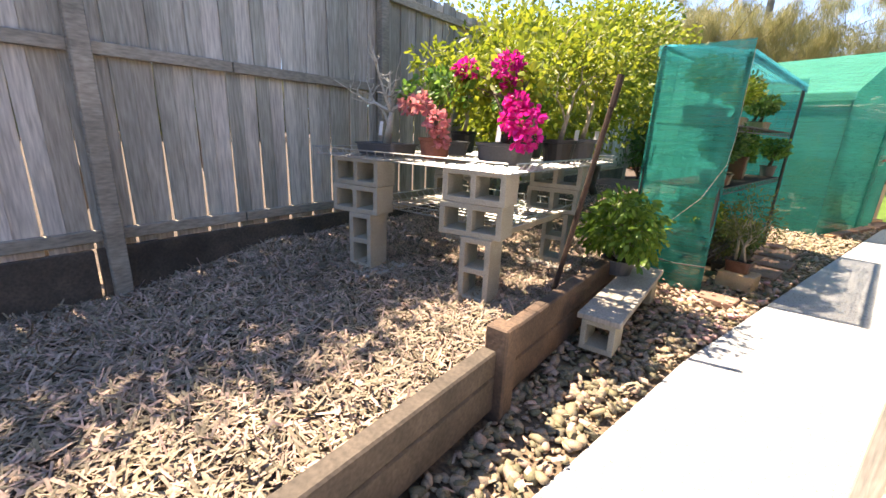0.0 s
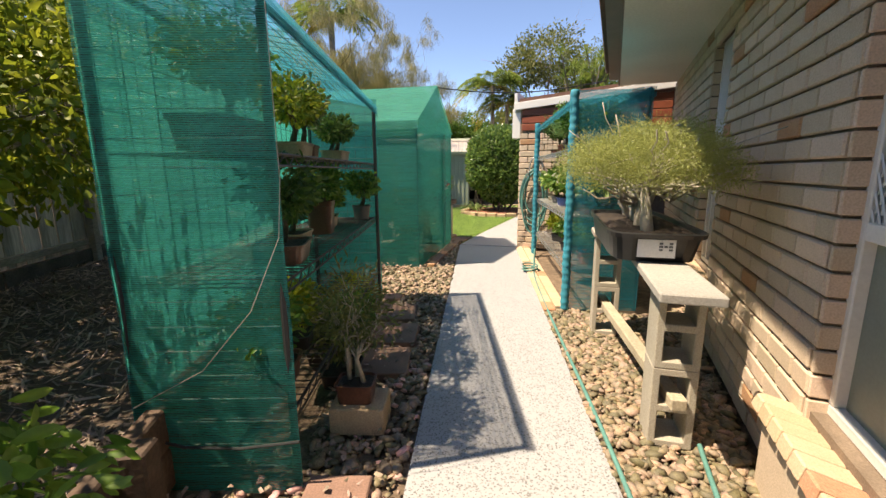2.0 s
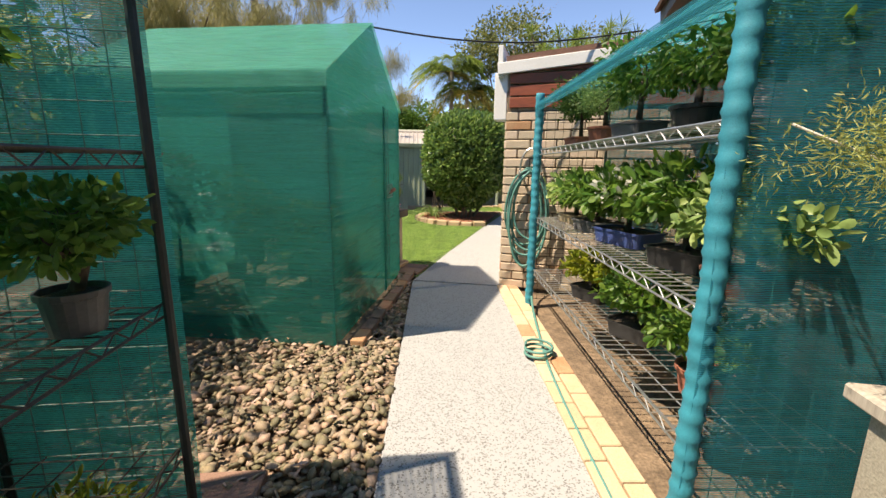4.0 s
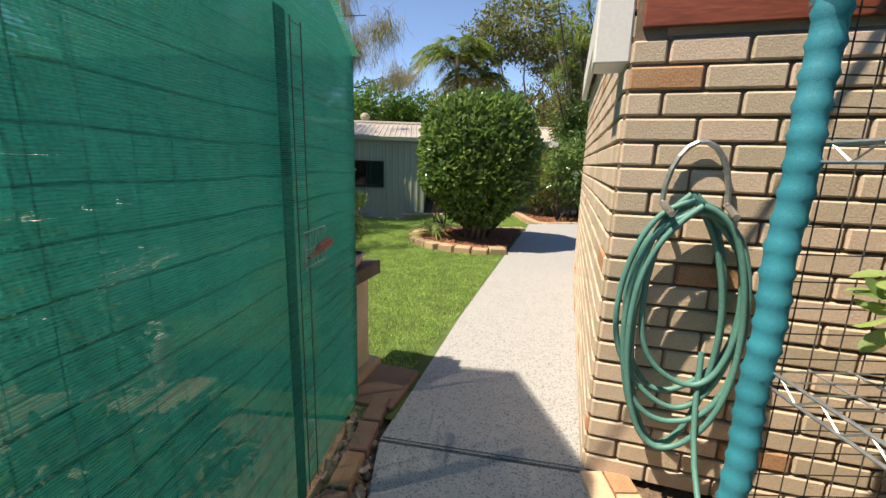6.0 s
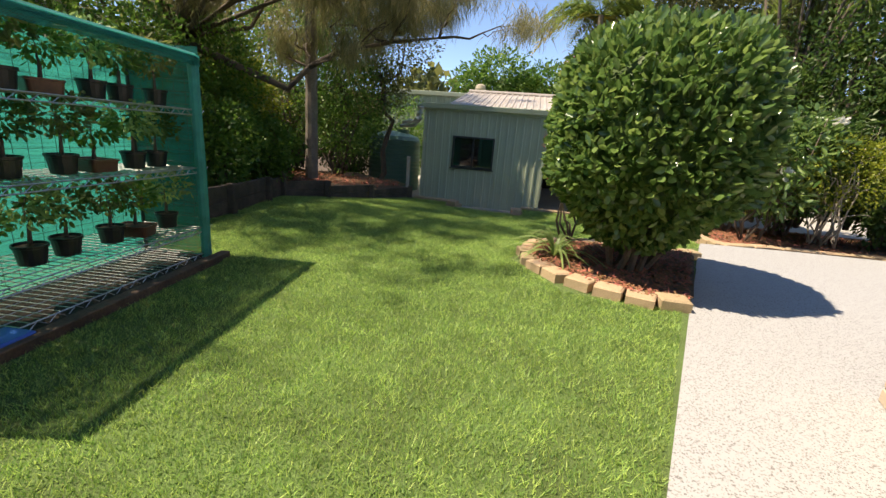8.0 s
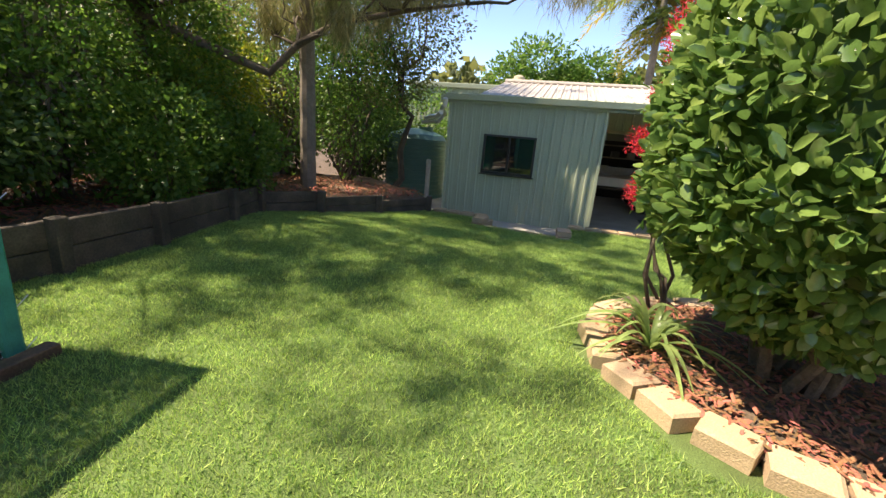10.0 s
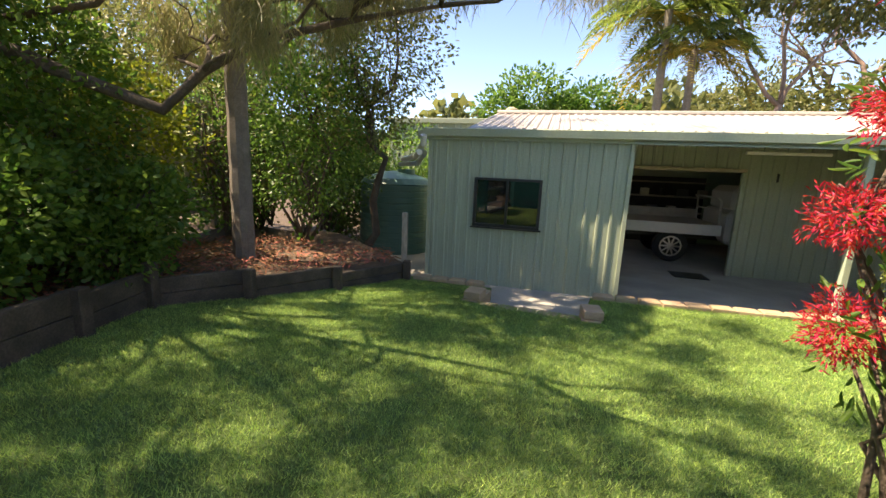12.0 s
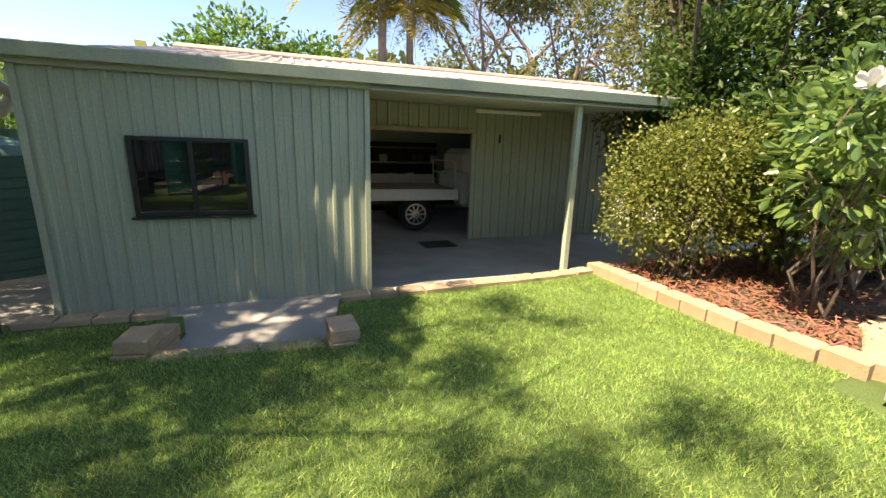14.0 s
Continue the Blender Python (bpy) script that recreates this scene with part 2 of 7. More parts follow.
LEAFO = leafmat("olive_leaf", (0.18, 0.20, 0.062))
LEAFW = leafmat("wispy_grey_green_leaf", (0.42, 0.46, 0.15), var=0.15, transl=0.5)
LEAFJ = leafmat("succulent_green_leaf", (0.31, 0.44, 0.15), rough=0.35)
NEEDLE = leafmat("she_oak_needle", (0.33, 0.315, 0.14), transl=0.6)
PALMY = leafmat("yellowed_frond", (0.38, 0.33, 0.06))
PALMG = leafmat("palm_frond", (0.17, 0.245, 0.05))
MAGENTA = leafmat("magenta_bract", (0.72, 0.02, 0.30), var=0.2, transl=0.4)
PINK = leafmat("pale_pink_bract", (0.70, 0.26, 0.27), var=0.2)
REDFL = leafmat("red_blossom", (0.78, 0.05, 0.07), var=0.25)
WHITEFL = leafmat("white_petal", (0.78, 0.77, 0.70), var=0.1)
SHEDG = mat("sage_green_steel", (0.37, 0.425, 0.31), 0.42, vary=0.06, scale=1.2, fine=40, bump=0.05, stain=0.12)
SHEDROOF = mat("zinc_roof", (0.46, 0.42, 0.38), 0.5, vary=0.14, scale=1.3, fine=14, bump=0.1, tint=(0.33, 0.28, 0.235), stain=0.35)
TANKG = mat("green_tank_plastic", (0.085, 0.19, 0.155), 0.45, vary=0.08, scale=2, bump=0.1)
PVC = mat("white_pvc_pipe", (0.68, 0.70, 0.68), 0.4, vary=0.05, bump=0.05)
DARKIN = mat("dim_shed_clutter", (0.05, 0.045, 0.04), 0.8, vary=0.2, bump=0.2)
TYRE = mat("tyre_rubber", (0.02, 0.02, 0.02), 0.8, vary=0.1, bump=0.3)
ALLOY = mat("alloy_wheel", (0.62, 0.62, 0.63), 0.3, metal=0.9, vary=0.05, bump=0.05)
UTEW = mat("white_car_paint", (0.72, 0.71, 0.67), 0.25, vary=0.03, bump=0.02)
UTETRAY = mat("aluminium_tray", (0.52, 0.46, 0.37), 0.45, metal=0.3, vary=0.1, bump=0.1)
HOSE = mat("green_garden_hose", (0.10, 0.27, 0.235), 0.5, vary=0.1, scale=8, bump=0.1)
ORANGE = mat("orange_fitting", (0.75, 0.20, 0.03), 0.4, vary=0.05, bump=0)
BLUE = mat("blue_plastic", (0.03, 0.12, 0.5), 0.4, vary=0.05, bump=0.05)
LABELW = mat("white_label", (0.75, 0.75, 0.75), 0.5, vary=0.04, bump=0)
INK = mat("grey_ink", (0.12, 0.13, 0.14), 0.6, vary=0.04, bump=0)
GLASS = glassmat("window_glass", (0.05, 0.06, 0.06), 0.03, 0.8)
FROST = mat("frosted_glass", (0.20, 0.24, 0.21), 0.42, vary=0.05, scale=3, bump=0.1)
DARKGLASS = glassmat("dark_shed_glass", (0.012, 0.013, 0.013), 0.02, 0.97)
BLACKM = mat("black_metal", (0.015, 0.015, 0.016), 0.4, vary=0.05, bump=0.05)
RUSTY = mat("rusted_steel", (0.09, 0.055, 0.04), 0.7, metal=0.4, vary=0.2, bump=0.3)


# ---------------------------------------------------------------- mesh tools
class B:
    """Collects vertices and faces for one mesh."""

    def __init__(self):
        self.v, self.f, self.n = [], [], 0

    def add(self, verts, faces):
        verts = np.asarray(verts, float).reshape(-1, 3)
        self.v.append(verts)
        k = self.n
        self.f.extend([tuple(int(i) + k for i in f) for f in faces])
        self.n += len(verts)
        return self

    def box(self, size, at=(0, 0, 0), rz=0.0, rx=0.0, ry=0.0, c=0.0):
        """A box of that size about its middle; c: width of the chamfer."""
        s = np.asarray(size, float) / 2
        e = Euler((radians(rx), radians(ry), radians(rz))).to_matrix()
        r = np.array(e)
        if c <= 0:
            p = np.array([[x, y, z] for x in (-1, 1) for y in (-1, 1) for z in (-1, 1)], float) * s
            f = [(0, 1, 3, 2), (4, 6, 7, 5), (0, 4, 5, 1), (2, 3, 7, 6), (0, 2, 6, 4), (1, 5, 7, 3)]
        else:
            c = min(c, *(s * 0.9))
            p, idx = [], {}
            for x in (-1, 1):
                for y in (-1, 1):
                    for z in (-1, 1):
                        for a in range(3):
                            q = np.array([x, y, z], float) * (s - c)
                            q[a] = (x, y, z)[a] * s[a]
                            idx[(x, y, z, a)] = len(p)
                            p.append(q)
            f = []
            for a in range(3):
                b1, b2 = (a + 1) % 3, (a + 2) % 3
                for sg in (-1, 1):
                    k = []
                    for (i, j) in ((-1, -1), (1, -1), (1, 1), (-1, 1)):
                        w = [0, 0, 0]
                        w[a], w[b1], w[b2] = sg, i, j
                        k.append(idx[(*w, a)])
                    f.append(tuple(k if sg > 0 else k[::-1]))
            for a in range(3):
                b1, b2 = (a + 1) % 3, (a + 2) % 3
                for i in (-1, 1):
                    for j in (-1, 1):
                        w0, w1 = [0, 0, 0], [0, 0, 0]
                        w0[a], w0[b1], w0[b2] = -1, i, j
                        w1[a], w1[b1], w1[b2] = 1, i, j
                        k = (idx[(*w0, b1)], idx[(*w1, b1)], idx[(*w1, b2)], idx[(*w0, b2)])
                        f.append(k if i * j < 0 else k[::-1])
            for x in (-1, 1):
                for y in (-1, 1):
                    for z in (-1, 1):
                        k = tuple(idx[(x, y, z, a)] for a in range(3))
                        f.append(k if x * y * z > 0 else k[::-1])
            p = np.array(p)
        return self.add(p @ r.T + np.asarray(at, float), f)

    def tube(self, pts, radii, n=6, cap=True):
        """A round tube along points; radii one number or one for each point."""
        pts = np.asarray(pts, float)
        radii = np.broadcast_to(np.asarray(radii, float), (len(pts),))
        t = np.gradient(pts, axis=0)
        t /= np.linalg.norm(t, axis=1)[:, None] + 1e-9
        ref = np.array([0, 0, 1.0]) if abs(t[0][2]) < 0.9 else np.array([1.0, 0, 0])
        vs = []
        for i in range(len(pts)):
            a = np.cross(t[i], ref)
            a /= np.linalg.norm(a) + 1e-9
            b = np.cross(a, t[i])
            ref = b
            ang = np.arange(n) * 2 * np.pi / n
            vs.append(pts[i] + radii[i] * (np.cos(ang)[:, None] * a + np.sin(ang)[:, None] * b))
        f = [(i * n + j, i * n + (j + 1) % n, (i + 1) * n + (j + 1) % n, (i + 1) * n + j) for i in range(len(pts) - 1) for j in range(n)]
        if cap:
            f += [tuple(range(n))[::-1], tuple((len(pts) - 1) * n + j for j in range(n))]
        return self.add(np.concatenate(vs), f)

    def lathe(self, prof, n=20, at=(0, 0, 0), sx=1.0, sy=1.0, power=2.0, rz=0.0):
        """Turns a profile of (radius, z); power above 2 squares the plan."""
        ang = np.arange(n) * 2 * np.pi / n + (np.pi / n if power > 2 else 0)
        cx, cy = np.cos(ang), np.sin(ang)
        k = np.ones(n)
        if power > 2:
            cx, cy = np.sign(cx) * np.abs(cx) ** (2 / power), np.sign(cy) * np.abs(cy) ** (2 / power)
        cr, sr = math.cos(radians(rz)), math.sin(radians(rz))
        vs = []
        for r, z in prof:
            x, y = r * k * cx * sx, r * k * cy * sy
            vs.append(np.stack([x * cr - y * sr, x * sr + y * cr, np.full(n, z)], 1))
        f = [(i * n + j, i * n + (j + 1) % n, (i + 1) * n + (j + 1) % n, (i + 1) * n + j) for i in range(len(prof) - 1) for j in range(n)]
        f += [tuple(range(n))[::-1], tuple((len(prof) - 1) * n + j for j in range(n))]
        return self.add(np.concatenate(vs) + np.asarray(at, float), f)

    def grid(self, p):
        """A sheet through an array of points, rows by columns."""
        p = np.asarray(p, float)
        a, b = p.shape[:2]
        f = [(i * b + j, (i + 1) * b + j, (i + 1) * b + j + 1, i * b + j + 1) for i in range(a - 1) for j in range(b - 1)]
        return self.add(p.reshape(-1, 3), f)

    def mesh(self, name, material, smooth=False):
        m = bpy.data.meshes.new(name)
        m.from_pydata(np.concatenate(self.v).tolist(), [], self.f)
        m.materials.append(material)
        if smooth:
            m.polygons.foreach_set("use_smooth", [True] * len(m.polygons))
        m.update()
        return m


def part(name, b, material, parent=None, label="", smooth=False, at=None):
    """Links a collected mesh as one object, under a thing or a part."""
    ob = new(name, b if isinstance(b, bpy.types.Mesh) else b.mesh(name, material, smooth))
    if at is not None:
        ob.matrix_basis = at
    if parent is not None:
        ob.parent = parent
    return tagged(ob, label)


def thing(name, at, label, category, group="", kind=""):
    ob = new(name)
    ob.empty_display_size = 0.1
    ob.matrix_basis = at if isinstance(at, Matrix) else Matrix.Translation(at)
    return tagged(ob, label, category, group, kind)


def quick(name, verts, faces, material, smooth=False):
    """A large mesh from arrays: all faces have the same number of corners."""
    verts, faces = np.asarray(verts, np.float32), np.asarray(faces, np.int32)
    m = bpy.data.meshes.new(name)
    k = faces.shape[1]
    m.vertices.add(len(verts))
    m.vertices.foreach_set("co", verts.ravel())
    m.loops.add(faces.size)
    m.loops.foreach_set("vertex_index", faces.ravel())
    m.polygons.add(len(faces))
    m.polygons.foreach_set("loop_start", np.arange(0, faces.size, k, dtype=np.int32))
    m.materials.append(material)
    m.update(calc_edges=True)
    if smooth:
        m.polygons.foreach_set("use_smooth", np.ones(len(faces), bool))
    return m


def unit(rng, n):
    v = rng.normal(size=(n, 3))
    return v / (np.linalg.norm(v, axis=1)[:, None] + 1e-9)


def leaves(rng, pos, out, length, width, material, name="foliage", droop=0.2, spread=0.9, curl=0.25, plain=None):
    """Leaf blades at positions, pointing roughly along out: two folded halves, simpler ones in large crowns."""
    n = len(pos)
    d = out + spread * unit(rng, n)
    d[:, 2] -= droop
    d /= np.linalg.norm(d, axis=1)[:, None] + 1e-9
    side = np.cross(d, unit(rng, n))
    side /= np.linalg.norm(side, axis=1)[:, None] + 1e-9
    nor = np.cross(side, d)
    L = (length * rng.uniform(0.65, 1.25, n))[:, None]
    W = (width * rng.uniform(0.75, 1.2, n))[:, None]
    if n > 1500 if plain is None else plain:
        mid = pos + d * L * 0.5 + nor * L * curl * 0.2
        v = np.stack([pos, mid + side * W * 0.6, pos + d * L - nor * L * curl * 0.3, mid - side * W * 0.6], 1).reshape(-1, 3)
        k = np.arange(n)[:, None] * 4
        return quick(name, v, np.concatenate([k + [0, 1, 2], k + [0, 2, 3]], 1).reshape(-1, 3), material)
    ring = [pos]
    for sg in (1, -1):
        side_pts = [pos + d * L * a_ + sg * side * W * b_ + nor * L * curl * c_ for a_, b_, c_ in ((0.22, 0.32, 0.2), (0.52, 0.50, 0.22), (0.83, 0.36, 0.0))]
        ring += side_pts if sg > 0 else [None] + side_pts[::-1]
    ring[4] = pos + d * L - nor * L * curl * 0.35
    v = np.stack(ring, 1).reshape(-1, 3)
    k = np.arange(n)[:, None] * 8
    f = np.concatenate([k + [0, 1, 2, 3, 4], k + [0, 4, 5, 6, 7]], 1).reshape(-1, 5)
    return quick(name, v, f, material)


def blobpoints(rng, blobs, n, shell=0.45):
    """Points in ellipsoids (x, y, z, rx, ry, rz), denser towards their skins, and the way outwards."""
    blobs = np.asarray(blobs, float)
    w = (blobs[:, 3] * blobs[:, 4] + blobs[:, 3] * blobs[:, 5] + blobs[:, 4] * blobs[:, 5])
    pick = rng.choice(len(blobs), n, p=w / w.sum())
    u = unit(rng, n)
    r = rng.uniform(shell, 1.0, n) ** 0.6
    lump = 1 + 0.18 * np.sin(u[:, 0] * 7 + pick) * np.sin(u[:, 1] * 6 + 2 * pick) + 0.1 * np.sin(u[:, 2] * 11 + pick)
    b = blobs[pick]
    return b[:, :3] + u * b[:, 3:] * (r * lump)[:, None], u


def branches(b, rng, base, tip, r0, r1, levels=2, kids=4, n=6, wob=0.08, reach=0.55):
    """A limb that wanders from base to tip and forks; returns the ends."""
    base, tip = np.asarray(base, float), np.asarray(tip, float)
    L = np.linalg.norm(tip - base)
    t = np.linspace(0, 1, 6)[:, None]
    p = base + (tip - base) * t + np.concatenate([np.zeros((1, 3)), rng.normal(size=(5, 3)) * wob * L * 0.6])
    b.tube(p, np.linspace(r0, r1, 6), n)
    ends = [p[-1]]
    if levels > 0:
        for _ in range(kids):
            i = int(rng.integers(2, 6))
            d = (tip - base) / L + 1.1 * unit(rng, 1)[0]
            d[2] = abs(d[2]) * 0.8 + 0.1
            d /= np.linalg.norm(d)
            rr = r0 + (r1 - r0) * i / 5
            ends += branches(b, rng, p[i], p[i] + d * L * reach * rng.uniform(0.6, 1.1), rr * 0.65, max(rr * 0.3, 0.003), levels - 1, max(2, kids - 1), max(4, n - 1), wob, reach)
    return ends


# ---------------------------------------------------------------- the ground
RNG = np.random.default_rng(7)


def lawn_z(x, y):
    """The lawn falls gently towards the shed."""
    t = np.clip((np.asarray(y, float) - 14.5) / 4.3, 0, 1)
    return -0.22 * t * t * (3 - 2 * t) + 0 * np.asarray(x, float)


def inside(px, py, poly):
    r = np.zeros(len(px), bool)
    for (x0, y0), (x1, y1) in zip(poly, poly[1:] + poly[:1]):
        c = (y0 > py) != (y1 > py)
        with np.errstate(divide="ignore", invalid="ignore"):
            r ^= c & (px < (x1 - x0) * (py - y0) / (y1 - y0 + 1e-12) + x0)
    return r


def slab(name, poly, z0, z1, material, label, category, c=0.012):
    """A flat slab with a plan outline and a softened top edge."""
    bm = bmesh.new()
    top = bm.faces.new([bm.verts.new((x, y, z1)) for x, y in poly])
    bm.normal_update()
    if top.normal.z < 0:
        top.normal_flip()
    ex = bmesh.ops.extrude_face_region(bm, geom=[top])
    for v in ex["geom"]:
        if isinstance(v, bmesh.types.BMVert):
            v.co.z = z1
    low = [v for v in top.verts]
    for v in low:
        v.co.z = z0
    bmesh.ops.recalc_face_normals(bm, faces=bm.faces)
    edges = [e for e in bm.edges if all(abs(v.co.z - z1) < 1e-6 for v in e.verts)]
    if c:
        bmesh.ops.bevel(bm, geom=edges, offset=c, segments=2, affect="EDGES")
    bmesh.ops.triangulate(bm, faces=[f for f in bm.faces if len(f.verts) > 4])
    m = bpy.data.meshes.new(name)
    bm.to_mesh(m)
    bm.free()
    m.materials.append(material)
    return tagged(new(name, m), label, category, kind="structure")


g = B()
g.grid([[(x, y, -0.52) for y in (-900, -60, -8, 9, 26, 80, 900)] for x in (-900, -60, -12, 3, 20, 80, 900)])
tagged(part("ground", g, EARTH), "bare brown earth reaching to the horizon", "ground", kind="structure")

LAWN_POLY = [(-0.76, 9.36), (-0.36, 10.9), (0.10, 13.1), (-0.9, 13.05), (-1.55, 13.9), (-1.48, 14.75), (-0.75, 15.35), (0.60, 15.75), (0.95, 16.85), (1.5, 17.0), (1.4, 17.7), (1.1, 19.75),
             (0.4, 19.55), (-1.7, 19.2), (-2.25, 19.05), (-2.3, 18.2), (-3.6, 18.05), (-3.75, 18.75), (-4.95, 18.6), (-5.9, 16.55), (-6.3, 15.7), (-5.65, 13.7), (-5.35, 12.3), (-3.95, 12.1),
             (-3.5, 10.3), (-3.3, 9.4)]


def lawn_far(x):
    if -3.62 < x < -2.28:
        return 18.02
    if x <= -3.62:
        return 18.85 - 0.0 * x
    return 19.12 + (x + 2.3) * 0.19


cols = np.concatenate([np.linspace(-6.9, -3.63, 16), np.linspace(-3.61, -2.29, 6), np.linspace(-2.27, 1.75, 18)])
rows_ = np.linspace(0, 1, 48)
sheet = []
for x in cols:
    far = lawn_far(x)
    ys = 8.8 + (far - 8.8) * rows_
    line = [(x, y, float(lawn_z(x, y)) + 0.006 * noise.noise((x * 1.3, y * 1.3, 0))) for y in ys]
    line.append((x, far, -0.5))
    sheet.append(line)
lawn = B().grid(sheet)
tagged(part("lawn", lawn, LAWN, smooth=False), "mown green lawn sloping gently to the shed", "lawn", kind="structure")

# garden strip: bedding under the pebbles
g = B().grid([[(x, y, -0.035 + 0.012 * noise.noise((x * 3, y * 3, 0))) for y in np.linspace(-3, 9.4, 50)] for x in np.linspace(-3.4, 3.2, 28)])
tagged(part("pebble_ground", g, GRAVELB), "brown bedding soil under the river pebbles", "ground", kind="structure")

slab("garden_path", [(0.62, -3.0), (0.1, 0.0), (-0.18, 1.66), (-0.45, 4.5), (-0.82, 8.62), (0.18, 8.50), (0.43, 5.0), (0.63, 2.2), (0.715, 1.12), (3.4, 0.45), (3.4, -3.0)], -0.06, 0.004, AGG,
     "pale exposed-aggregate concrete garden path", "path", 0.01)
slab("patio_path", [(-0.82, 8.64), (-0.475, 10.38), (0.19, 13.3), (0.98, 16.6), (2.4, 17.0), (4.2, 17.4), (6.5, 17.7), (6.0, 12.3), (1.05, 12.14), (0.19, 8.52)], -0.06, 0.006, AGG,
     "pale exposed-aggregate path beside the brick wall", "path", 0.01)
slab("shed_slab", [(-7.6, 19.6), (-4.6, 18.3), (-3.7, 17.9), (-2.2, 17.9), (-1.8, 18.6), (1.2, 19.2), (7.5, 20.0), (8.5, 30), (-9, 29)], -0.5, -0.40, CONC, "grey concrete apron and floor of the shed", "floor", 0)

# mulched bed along the fence: uneven sheet
FDIR = np.array([-0.342, 0.940])          # the way the fence and sleepers run
FN = np.array([0.940, 0.342])             # from the fence towards the path
FENCE0 = np.array([-2.52, -1.2])
TIMB0 = np.array([-0.40, 0.42])


def bed_point(s, w):
    """s metres along, w 0 at the sleepers and 1 at the fence."""
    a = TIMB0 + FDIR * s - FN * 0.06
    b_ = FENCE0 + FDIR * (s + FDIR @ (TIMB0 - FENCE0))
    p = a + (b_ - a) * w
    return p


def bed_z(s, w, p):
    """The bed dips towards the foot of the fence at its near end."""
    return 0.235 + 0.04 * noise.noise((p[0] * 1.6, p[1] * 1.6, 3)) - 0.20 * min(1.0, max(0.0, w)) ** 2 * min(1.0, max(0.0, (0.4 - s) / 1.2))


g = B()
pts = []
for s in np.linspace(-3.2, 9.5, 60):
    row = []
    for w in np.linspace(0, 1.06, 22):
        p = bed_point(s, w)
        row.append((p[0], p[1], bed_z(s, w, p) - 0.02 * (w < 0.05)))
    pts.append(row)
g.grid(pts)
tagged(part("garden_bed", g, EARTH, smooth=True), "raised garden bed of dry bark mulch along the fence", "garden bed", kind="structure")


def chips(name, rng, pos, lmin, lmax, wid, material, tilt=0.35):
    """Loose chips lying about: thin three-sided slivers, four corners each."""
    n = len(pos)
    a = rng.uniform(0, 2 * np.pi, n)
    d = np.stack([np.cos(a), np.sin(a), rng.normal(0, tilt, n)], 1)
    L = rng.uniform(lmin, lmax, n)[:, None]
    s = np.stack([-np.sin(a), np.cos(a), rng.normal(0, tilt, n)], 1)
    W = (wid * rng.uniform(0.5, 1.4, n))[:, None]
    up = np.array([0, 0, 1.0])
    v = np.stack([pos - d * L / 2 - s * W / 2, pos + d * L / 2 - s * W * 0.3, pos + d * L * 0.4 + s * W / 2, pos - d * L * 0.45 + s * W * 0.4, pos + up * W * 0.5 + d * L * 0.05], 1).reshape(-1, 3)
    k = np.arange(n)[:, None] * 5
    f = np.concatenate([k + [0, 1, 4], k + [1, 2, 4], k + [2, 3, 4], k + [3, 0, 4]], 1).reshape(-1, 3)
    return quick(name, v, f, material)


def scatter(rng, poly, n):
    xs, ys = [p[0] for p in poly], [p[1] for p in poly]
    out = np.zeros((0, 2))
    while len(out) < n:
        q = np.stack([rng.uniform(min(xs), max(xs), n * 2), rng.uniform(min(ys), max(ys), n * 2)], 1)
        out = np.concatenate([out, q[inside(q[:, 0], q[:, 1], poly)]])
    return out[:n]


s = np.concatenate([RNG.uniform(-3.0, 2.6, 46000), RNG.uniform(2.6, 7.5, 6000)])
w = RNG.uniform(0.01, 0.99, len(s))
k = len(s)
bp = np.array([bed_point(a, b_) for a, b_ in zip(s[:k], w[:k])])
bz = np.array([0.002 + bed_z(a, b_, q) for a, b_, q in zip(s, w, bp)]) + RNG.uniform(0, 0.02, k)
tagged(new("bark_mulch", chips("bark_mulch", RNG, np.column_stack([bp, bz]), 0.025, 0.12, 0.0095, MULCH, 0.45)), "dry greyish-brown bark mulch chips", "mulch", kind="stuff")

# sleepers that hold the bed
sl = thing("retaining_sleepers", (0, 0, 0), "weathered timber sleepers edging the raised bed", "edging", kind="structure")
rz = math.degrees(math.atan2(FDIR[1], FDIR[0]))
for k0, (s0, s1) in enumerate(((-3.2, -0.02), (0.02, 2.2), (2.2, 4.6), (4.6, 7.6))):
    m_ = TIMB0 + FDIR * (s0 + s1) / 2
    for z, h_ in ((0.11, 0.17), (0.285, 0.17)):
        if k0 == 0 and z > 0.2:
            z, h_ = 0.26, 0.12
        part("sleeper", B().box((s1 - s0 - 0.012, 0.075, h_), (m_[0], m_[1], z), rz, c=0.008), SLEEPER if k0 else SLEEPERG, sl)
for s0, hh in ((0.0, 0.43), (2.2, 0.42), (4.6, 0.42)):
    p = TIMB0 + FDIR * s0 + FN * (0.085 if s0 else 0.03)
    part("post", B().box((0.10, 0.11, hh + 0.1), (p[0], p[1], hh / 2 - 0.05), rz, c=0.008), SLEEPER, sl)

